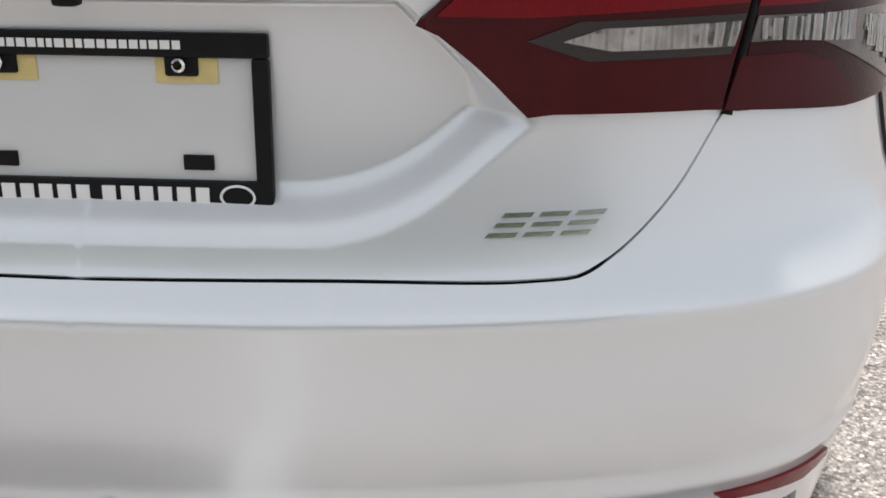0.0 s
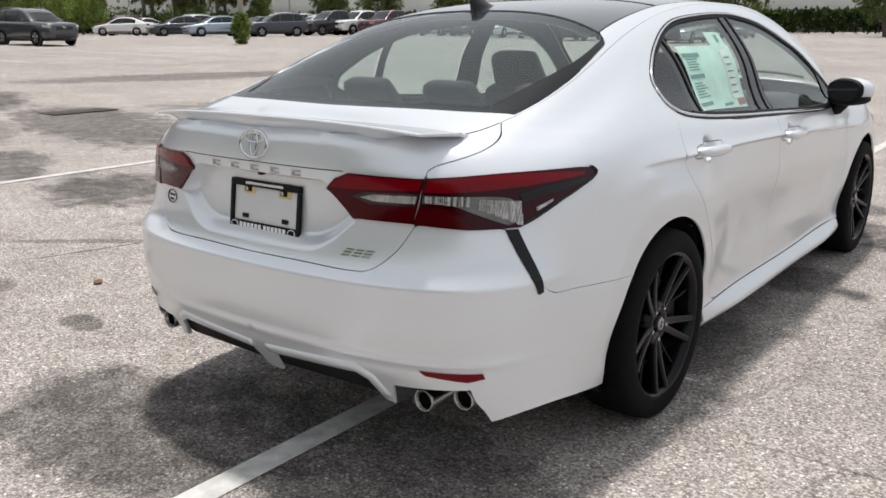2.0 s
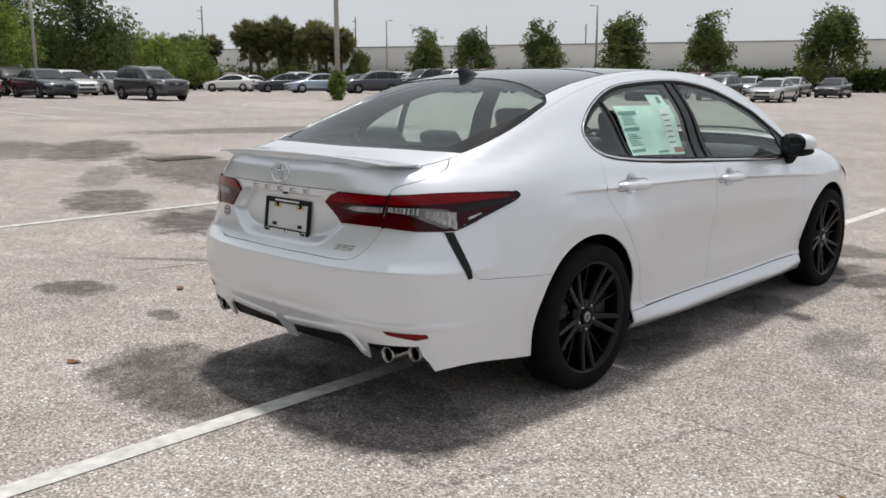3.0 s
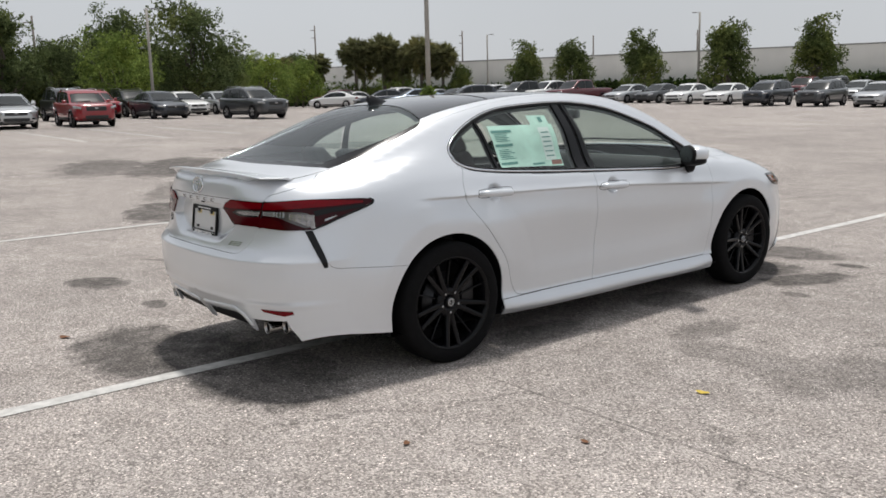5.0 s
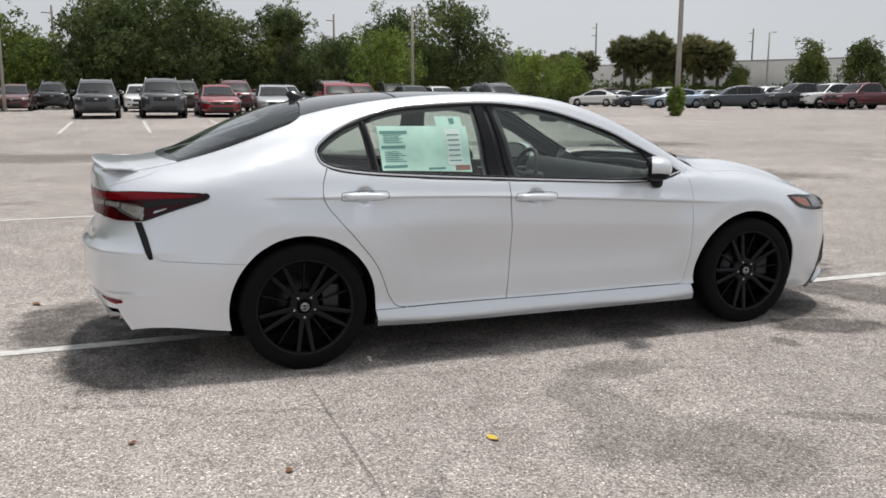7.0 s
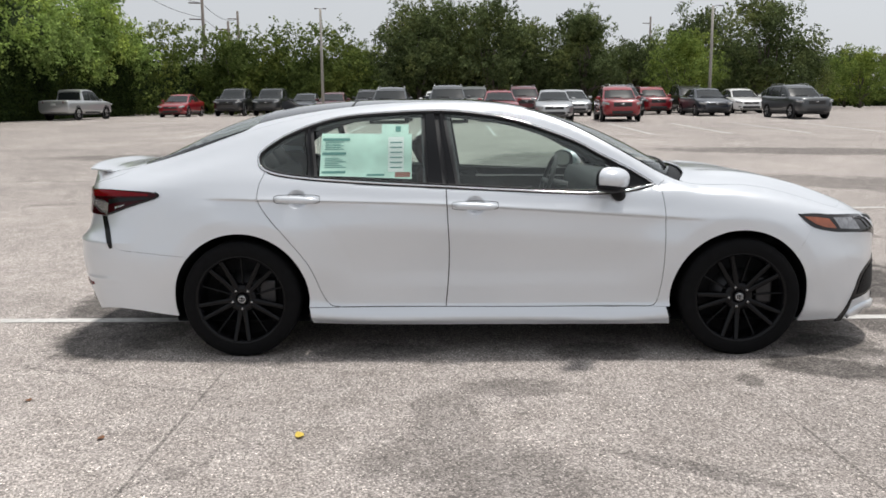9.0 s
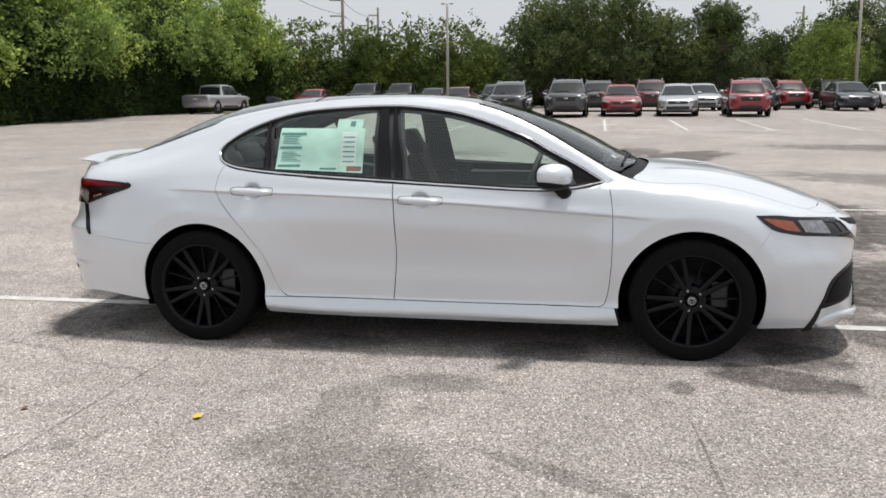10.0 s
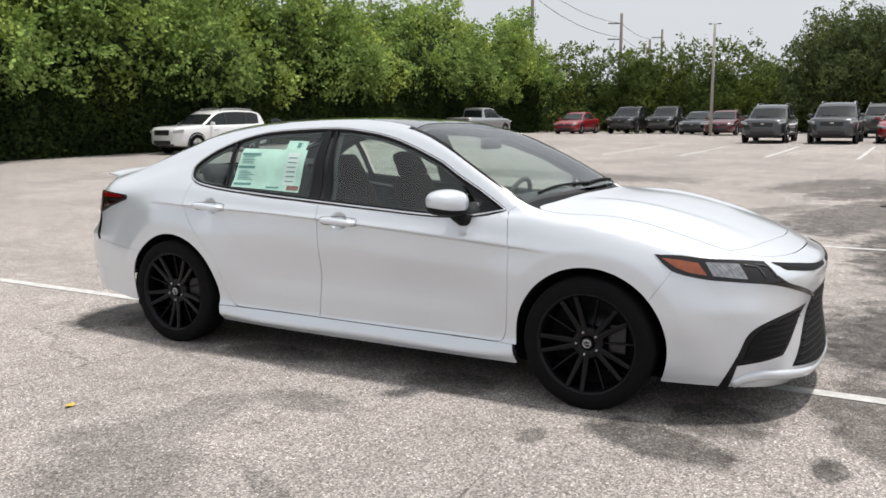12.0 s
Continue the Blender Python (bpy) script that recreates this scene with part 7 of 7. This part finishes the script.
def palm(name, seed, height):
    rng = np.random.default_rng(seed)
    th = new(name)
    bm = bmesh.new()
    tube_bm([(0.1 * math.sin(k * 0.5), 0, height * 0.78 * k / 6 - 0.1) for k in range(7)], [0.22, 0.19, 0.18, 0.18, 0.18, 0.19, 0.2], 9, bm)
    part("trunk", bm, BARK, th)
    V, F = [], []
    for k in range(560):
        a, el = rng.uniform(0, 2 * math.pi), math.asin(rng.uniform(-0.75, 1.0))
        d = np.array([math.cos(a) * math.cos(el), math.sin(a) * math.cos(el), math.sin(el)])
        c = np.array([0, 0, height * 0.76]) + d * np.array([1.45, 1.45, 1.2]) * rng.uniform(0.3, 1.0)
        if k % 6 < 1:  # hanging skirt of old fronds
            d = np.array([math.cos(a) * 0.6, math.sin(a) * 0.6, -0.8])
            c = np.array([math.cos(a), math.sin(a), 0.0]) * rng.uniform(0.25, 0.8) + np.array([0, 0, height * rng.uniform(0.45, 0.72)])
        side = np.cross(d, [0.1, 0.2, 1.0])
        side /= np.linalg.norm(side)
        for j in range(13):  # fan of narrow blades
            f = (j - 6) / 6 * 1.2
            w = d * math.cos(f) + side * math.sin(f) - np.array([0, 0, 0.06 + 0.2 * abs(f)])
            w /= np.linalg.norm(w)
            q = np.cross(w, d + 0.01)
            q /= np.linalg.norm(q) + 1e-9
            L = rng.uniform(0.5, 0.85)
            i = len(V)
            V += [c, c + w * L * 0.5 + q * 0.035, c + w * L, c + w * L * 0.5 - q * 0.035]
            F.append((i, i + 1, i + 2, i + 3))
    me = bpy.data.meshes.new("crown")
    me.from_pydata([tuple(v) for v in V], [], F)
    me.materials.append(LEAF_PALM)
    c = new("crown", me)
    c.parent = th
    return th


def plant(proto, x, y, s=1.0, turn=0.0, label="", category="tree", first=False, sz=None, group="trees round the lot"):
    m = Matrix.Translation((x, y, ground_z(x))) @ Matrix.Rotation(radians(turn), 4, "Z") @ Matrix.Diagonal((s, s, sz or s, 1))
    ob = proto
    if first:
        ob.matrix_basis = m
    else:
        ob = copy_thing(proto, m)
        ob.matrix_basis = m
    return tagged(ob, label, category, group)


oaks = [tree("oak_tree", 11 + k, 8.2, 3.9, 1.0, LEAF_OAK, 430, 0.2, 40, 0.37) for k in range(3)]
OAKS = [(-57, -16, 0.95), (-55, -9, 0.78), (-58, -1.5, 1.1), (-58, 3.7, 1.14), (-57.5, 10.4, 1.0), (-59, 14, 0.72), (-56.0, 22.6, 1.12), (-63, 28.5, 0.65), (-64, 20.8, 1.1), (-66, 6, 1.05), (-66, -8, 1.0), (-68, -18, 1.0), (-62, -22, 0.9), (-60, -6, 0.85), (-60, 0.5, 1.15), (-60, 6.5, 0.9), (-63, 11.5, 0.9), (-58, -12.5, 0.8)]
placed = set()
ash = tree("ash_tree", 17, 7.4, 3.7, 1.0, LEAF_MID, 430, 0.2, 40, 0.37)
plant(ash, -70, -27, 0.9, 20, "tall light green tree at the end of the hedge", first=True)
for k, (x, y, s) in enumerate(OAKS):
    if y < -5:
        plant(ash, x - 5.0, y, s * 0.78, 67 * k, "light green tree behind the cars")
        continue
    plant(oaks[k % 3], x, y, s * 0.82, 67 * k, "tall dark green oak with hanging moss behind the cars", first=oaks[k % 3].name not in placed)
    placed.add(oaks[k % 3].name)
bright = tree("maple_tree", 31, 4.9, 2.9, 0.7, LEAF_BRIGHT, 420, 0.17, 40, 0.33)
plant(bright, -51.8, 16.3, 0.98, 0, "round bright green tree behind the cars", first=True)
plant(bright, -70, 36, 0.95, 50, "round bright green tree behind the cars")
plant(bright, -74, 42, 0.9, 90, "round bright green tree behind the cars")
small = [tree("wall_tree", 41 + k, 6.2, 2.6, 0.8, LEAF_WALL, 560, 0.2, 38, columnar=True) for k in range(2)]
SMALL = [(-68.3, 58.4, 0.66), (-56.3, 56.5, 0.86), (-51.3, 57.5, 0.88), (-46.2, 61.3, 0.92), (-39.6, 64.7, 1.06), (-33.2, 67.9, 1.0), (-24.4, 72.3, 1.14), (-13.5, 77.5, 1.1)]
for k, (x, y, sc_) in enumerate(SMALL):
    plant(small[k % 2], x, y, sc_, 40 * k, "leafy young tree before the long wall", first=k < 2)
palms = [palm("palm_tree", 51 + k, 7.0) for k in range(2)]
PALMS = [(-75.1, 49.3, 1.05), (-73.6, 51.9, 1.1), (-75.0, 53.6, 0.85), (-71.1, 55.1, 1.05), (-69.7, 57.0, 0.95), (-76.0, 51.0, 0.98), (-72.0, 53.4, 0.92), (-71.5, 56.6, 0.95), (-80.0, 47.5, 0.85), (-79.0, 43.0, 0.78), (-81.0, 41.0, 0.75)]
for k, (x, y, sc_) in enumerate(PALMS):
    plant(palms[k % 2], x, y, sc_, 33 * k, "shaggy cabbage palm at the end of the lot", "palm tree", first=k < 2)

# tall hedge along the side of the lot: ivy foot, its base shade put into dark leaves, lighter tree crowns above
rng = np.random.default_rng(77)
def hedge_front(x, z):
    """How far the leafy face stands out towards the lot."""
    b = 0.9 * np.sin(x * 0.55 + 0.8 * np.sin(z * 0.6)) + 0.6 * np.sin(x * 1.3 + z * 0.9 + 1.0) + 0.35 * np.sin(x * 2.9 - z * 1.7)
    return -22.4 + b * np.clip((z - 1.0) / 3.0, 0.12, 1.0) + 0.8 * np.exp(-(((z - 4.2) / 1.8) ** 2))


def hedge_top(x):
    return 8.0 + 0.4 * np.clip((-x - 25) / 30, 0, 1) + 0.55 * np.sin(x * 0.42) + 0.4 * np.sin(x * 1.07 + 2.0) + 0.22 * np.sin(x * 2.3)


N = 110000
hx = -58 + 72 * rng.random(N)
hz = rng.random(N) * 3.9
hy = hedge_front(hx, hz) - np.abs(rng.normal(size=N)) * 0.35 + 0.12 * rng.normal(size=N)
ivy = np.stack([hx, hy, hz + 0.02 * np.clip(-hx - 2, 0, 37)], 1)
# overlapping crowns above the clipped foot
clumps = []
for x in np.arange(-58, 14, 0.56):
    for lay in range(3):
        top_ = float(hedge_top(x))
        z = 2.9 + (top_ - 3.6) * (lay + rng.random()) / 3
        r = rng.uniform(0.55, 1.2)
        y = float(hedge_front(np.array([x]), np.array([z]))[0]) - 0.5 - 0.35 * lay + rng.normal() * 0.3
        clumps.append(((x + rng.normal() * 0.3, y, z + ground_z(x)), r))
crowns = crown_points(rng, clumps, 640, 0.5)
crowns = crowns[crowns[:, 1] > -25.2]
hedge = new("hedge")
for nm, P, mat, lb, lo, hi in (("foliage", crowns, LEAF_HEDGE, "light green upper foliage", 0.13, 0.27), ("ivy", ivy, LEAF_IVY, "dark clipped ivy foot of the hedge, base shade in its colour", 0.10, 0.22)):
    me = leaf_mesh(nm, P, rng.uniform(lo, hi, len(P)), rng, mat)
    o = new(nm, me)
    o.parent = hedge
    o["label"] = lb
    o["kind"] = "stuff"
# dark sheet behind the leaves paints the hedge's shaded depth
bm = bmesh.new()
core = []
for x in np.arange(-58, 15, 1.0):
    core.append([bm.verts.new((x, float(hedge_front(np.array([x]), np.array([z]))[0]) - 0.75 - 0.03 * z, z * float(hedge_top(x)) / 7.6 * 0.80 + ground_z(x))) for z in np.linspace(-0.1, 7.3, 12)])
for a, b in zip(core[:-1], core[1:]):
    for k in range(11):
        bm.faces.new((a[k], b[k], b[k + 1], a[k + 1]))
part("core", bm, CORE_SHADE, hedge, "dark green sheet standing in for the hedge's shaded depth")
tagged(hedge, "tall overgrown green hedge along the edge of the lot", "hedge")
# undergrowth behind the far row
bush = new("undergrowth")
tc_, tm = [], []
for y in np.arange(-30, 25, 0.9):
    for lay in range(3):
        x = -60.4 - 0.9 * lay + 1.2 * math.sin(y * 0.5) + rng.normal() * 0.5
        r = rng.uniform(0.9, 1.6)
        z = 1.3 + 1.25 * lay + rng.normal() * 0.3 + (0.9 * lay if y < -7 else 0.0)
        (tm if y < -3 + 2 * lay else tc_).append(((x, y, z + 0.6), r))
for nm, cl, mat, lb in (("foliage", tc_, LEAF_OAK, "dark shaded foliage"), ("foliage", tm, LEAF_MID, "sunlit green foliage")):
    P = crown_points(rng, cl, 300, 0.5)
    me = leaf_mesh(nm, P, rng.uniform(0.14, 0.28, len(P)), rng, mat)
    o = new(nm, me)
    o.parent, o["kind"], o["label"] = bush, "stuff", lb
# dark sheet behind the foliage, painted shade in place of depth
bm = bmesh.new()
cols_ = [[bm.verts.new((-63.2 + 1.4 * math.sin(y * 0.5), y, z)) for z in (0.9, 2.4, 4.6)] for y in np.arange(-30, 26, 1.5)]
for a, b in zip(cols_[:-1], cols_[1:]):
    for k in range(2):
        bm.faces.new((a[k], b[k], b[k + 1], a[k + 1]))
part("core", bm, CORE_SHADE, bush, "dark green sheet standing in for the thicket's shaded depth")
tagged(bush, "dark thicket under the trees behind the parked cars", "bushes")
# shrubs at the feet of the palms
rs_ = np.random.default_rng(91)
shr = new("shrubbery")
cl = [((-68.5 - 0.75 * k + rs_.normal() * 0.5, 58.0 - 1.05 * k + rs_.normal() * 0.4, 1.6 + 1.3 * rs_.random()), rs_.uniform(0.8, 1.5)) for k in range(26)]
P = crown_points(rs_, cl, 260)
o = new("foliage", leaf_mesh("foliage", P, rs_.uniform(0.16, 0.3, len(P)), rs_, LEAF_MID))
o.parent, o["kind"] = shr, "stuff"
tagged(shr, "low green shrubs at the feet of the palms", "bushes")
# bushy tree belt beyond, towards the palms
belt_trees = [(-80, 30, 0.72), (-78, 36, 0.7), (-82, 40, 0.66), (-80, 58, 0.6), (-86, 48, 0.7), (-84, 22, 0.95)]
for k, (x, y, s) in enumerate(belt_trees):
    plant(bright if k % 2 else oaks[k % 3], x, y, s * (1.35 if k % 2 else 1.0), 50 * k, "green tree beyond the parked rows")

# ---- long wall, poles ----
WALL = material("pale_stucco_wall", (0.72, 0.70, 0.66), 0.9, vary=0.08, scale=0.4, bump=0.2, bump_scale=4)
wall = part("wall_north", box_bm(150, 0.5, 5.0, (0, 0, 2.5 + 0.5), 0.02), WALL, None)
wall.matrix_basis = Matrix.Translation((-38, 82.0, 0)) @ Matrix.Rotation(math.atan(0.5), 4, "Z")
tagged(wall, "long pale stucco boundary wall", "wall", kind="structure")
part("wall_cap", box_bm(150, 0.62, 0.14, (0, 0, 5.56), 0.03), material("grey_wall_cap", (0.30, 0.30, 0.29), 0.8, vary=0.1, scale=1), wall)
for k in range(24):
    part("wall_joint", box_bm(0.12, 0.56, 4.9, (-72 + 6.2 * k, 0, 2.98), 0.01), WALL, wall)
hl2 = new("low_hedge")
N = 34000
t = 75 * (rng.random(N) * 2 - 1)
pz = 2.0 * rng.random(N) ** 0.8 + 0.7
off = 1.2 + 0.5 * rng.random(N)
ca, sa = math.cos(math.atan(0.5)), math.sin(math.atan(0.5))
me = leaf_mesh("foliage", np.stack([-38 + ca * t + sa * off, 82 + sa * t - ca * off, pz], 1), rng.uniform(0.3, 0.6, N), rng, LEAF_IVY)
o = new("foliage", me)
o.parent, o["kind"] = hl2, "stuff"
tagged(hl2, "low dark hedge along the foot of the wall", "hedge")

CONCRETE = material("grey_concrete_pole", (0.33, 0.31, 0.28), 0.85, vary=0.12, scale=3)
WOOD_POLE = material("weathered_wood_pole", (0.16, 0.14, 0.125), 0.9, vary=0.2, scale=3)
LAMP_HEAD = material("grey_lamp_head", (0.25, 0.25, 0.26), 0.5, 0.5)


def lamp_post(x, y, h, r, heads=1, turn=0.0, arm=0.4):
    z = ground_z(x)
    th = new("street_lamp")
    th.matrix_basis = Matrix.Translation((x, y, z)) @ Matrix.Rotation(radians(turn), 4, "Z")
    part("pole", tube_bm([(0, 0, -0.1), (0, 0, h * 0.5), (0, 0, h)], [r, r * 0.85, r * 0.7], 10), CONCRETE, th)
    for k in range(heads):
        sg = 1 - 2 * k
        part("arm", tube_bm([(0, 0, h - 0.1), (0.45 * arm * sg, 0, h), (arm * sg, 0, h)], 0.02, 6), LAMP_HEAD, th)
        part("lamp", box_bm(0.9 * arm, 0.16, 0.07, (1.25 * arm * sg, 0, h), 0.02), LAMP_HEAD, th)
    return tagged(th, "slim grey concrete lamp post in the lot", "street lamp", "lamp posts")


lamp_post(-31.4, 25.1, 9.5, 0.14, 2)
lamp_post(-44.7, -6.45, 6.1, 0.09, 2, 100, 0.2)
lamp_post(-47.2, 16.5, 6.3, 0.10, 1, 100)
lamp_post(-63.4, 57.9, 6.9, 0.10, 1, 30)
lamp_post(-42.6, 64.7, 7.6, 0.12, 1, 200)


def power_pole(x, y, h, arms=3):
    th = new("power_pole")
    th.matrix_basis = Matrix.Translation((x, y, 1.2)) @ Matrix.Rotation(radians(20), 4, "Z")
    part("pole", tube_bm([(0, 0, -0.5), (0, 0, h)], [0.22, 0.14], 8), WOOD_POLE, th)
    for k in range(arms):
        part("crossarm", box_bm(0.14, 1.5, 0.12, (0, -0.6, h - 1.0 - 1.6 * k), 0.02), WOOD_POLE, th)
    return tagged(th, "tall weathered power pole with crossarms", "power pole", "power poles")


POLES = ((-71.3, -28.9, 14.5, 4), (-84.3, -24.5, 11.6, 2), (-100.8, -26.2, 10.4, 1), (-110.9, -27.5, 12.6, 1), (-124.5, -8.8, 12.6, 1), (-130, 31, 13.2, 1), (-161, 95.6, 16.2, 2), (-140, 119.4, 14.2, 2), (-114.6, 132.4, 11.8, 0), (-117.7, 171.9, 14.2, 1), (-55.7, -40, 15.0, 2), (-61.5, -40.5, 15.0, 1))
for x, y, h, arms in POLES:
    power_pole(x, y, h, arms)
# wires sag from pole to pole
for k, (a, b) in enumerate(((10, 0), (0, 1), (1, 3))):
    (x0, y0, h0, _), (x1, y1, h1, _) = POLES[a], POLES[b]
    for d in (1.0, 2.4):
        pts = [(x0 + (x1 - x0) * t, y0 + (y1 - y0) * t, 1.2 + h0 - d + (h1 - h0) * t - 3.0 * t * (1 - t)) for t in np.linspace(0, 1, 13)]
        tagged(part("power_line", tube_bm(pts, 0.022, 4), SATIN_BLACK, None), "thin dark wire hung between the power poles", "wire", "power lines")
# bush round the foot of the near lamp post
rb = np.random.default_rng(5)
v = rb.normal(size=(1500, 3))
v = v / np.linalg.norm(v, axis=1)[:, None] * (0.45 + 0.55 * rb.random((1500, 1))) * [0.42, 0.42, 0.75]
sh = new("shrub", leaf_mesh("shrub", v + [-31.2, 24.9, ground_z(-31.2) + 0.75], rb.uniform(0.12, 0.22, 1500), rb, LEAF_BRIGHT))
tagged(sh, "small green bush climbing the foot of the lamp post", "bush")

# drain in the lot and fallen leaves
IRON = material("rusty_iron_grate", (0.085, 0.07, 0.06), 0.7, 0.4, vary=0.3, scale=20)
dr = part("drain_frame", box_bm(0.5, 1.0, 0.012, (0, 0, 0.0), 0.003), IRON, None)
dr.name = "storm_drain"
dr.matrix_basis = Matrix.Translation((-10.0, 4.15, ground_z(-10.0) + 0.008))
tagged(dr, "dark iron storm drain grate set in the asphalt", "drain")
for k in range(12):
    part("bar", box_bm(0.44, 0.035, 0.014, (0, -0.44 + 0.08 * k, 0.004), 0.003), IRON, dr)
LEAF_YEL = material("fallen_yellow_leaf", (0.55, 0.40, 0.06), 0.7, vary=0.2, scale=60)
LEAF_BRN = material("fallen_brown_leaf", (0.16, 0.07, 0.03), 0.8, vary=0.3, scale=60)
for x, y, s, mat, lb in ((2.117, 0.54, 0.032, LEAF_YEL, "yellow fallen leaf on the asphalt"), (-1.17, -1.47, 0.04, LEAF_BRN, "brown fallen leaf on the asphalt"), (2.14, -0.32, 0.022, LEAF_BRN, "dark speck of leaf litter on the asphalt"), (1.65, -0.88, 0.022, LEAF_BRN, "dark speck of leaf litter on the asphalt"), (-2.2, -0.3, 0.04, LEAF_BRN, "brown fallen leaf on the asphalt")):
    b = bmesh.new()
    ring = [b.verts.new((s * math.cos(a) * (1 + 0.2 * math.sin(3 * a)), 0.62 * s * math.sin(a), 0.006 + 0.18 * s * abs(math.cos(a)))) for a in np.linspace(0, 2 * math.pi, 13)[:-1]]
    c = b.verts.new((0, 0, 0.004))
    for k in range(12):
        b.faces.new((ring[k], ring[(k + 1) % 12], c))
    lf = part("fallen_leaf", b, mat, None)
    lf.matrix_basis = Matrix.Translation((x, y, ground_z(x))) @ Matrix.Rotation(s * 40 + x, 4, "Z")
    tagged(lf, lb, "leaf", "fallen leaves")
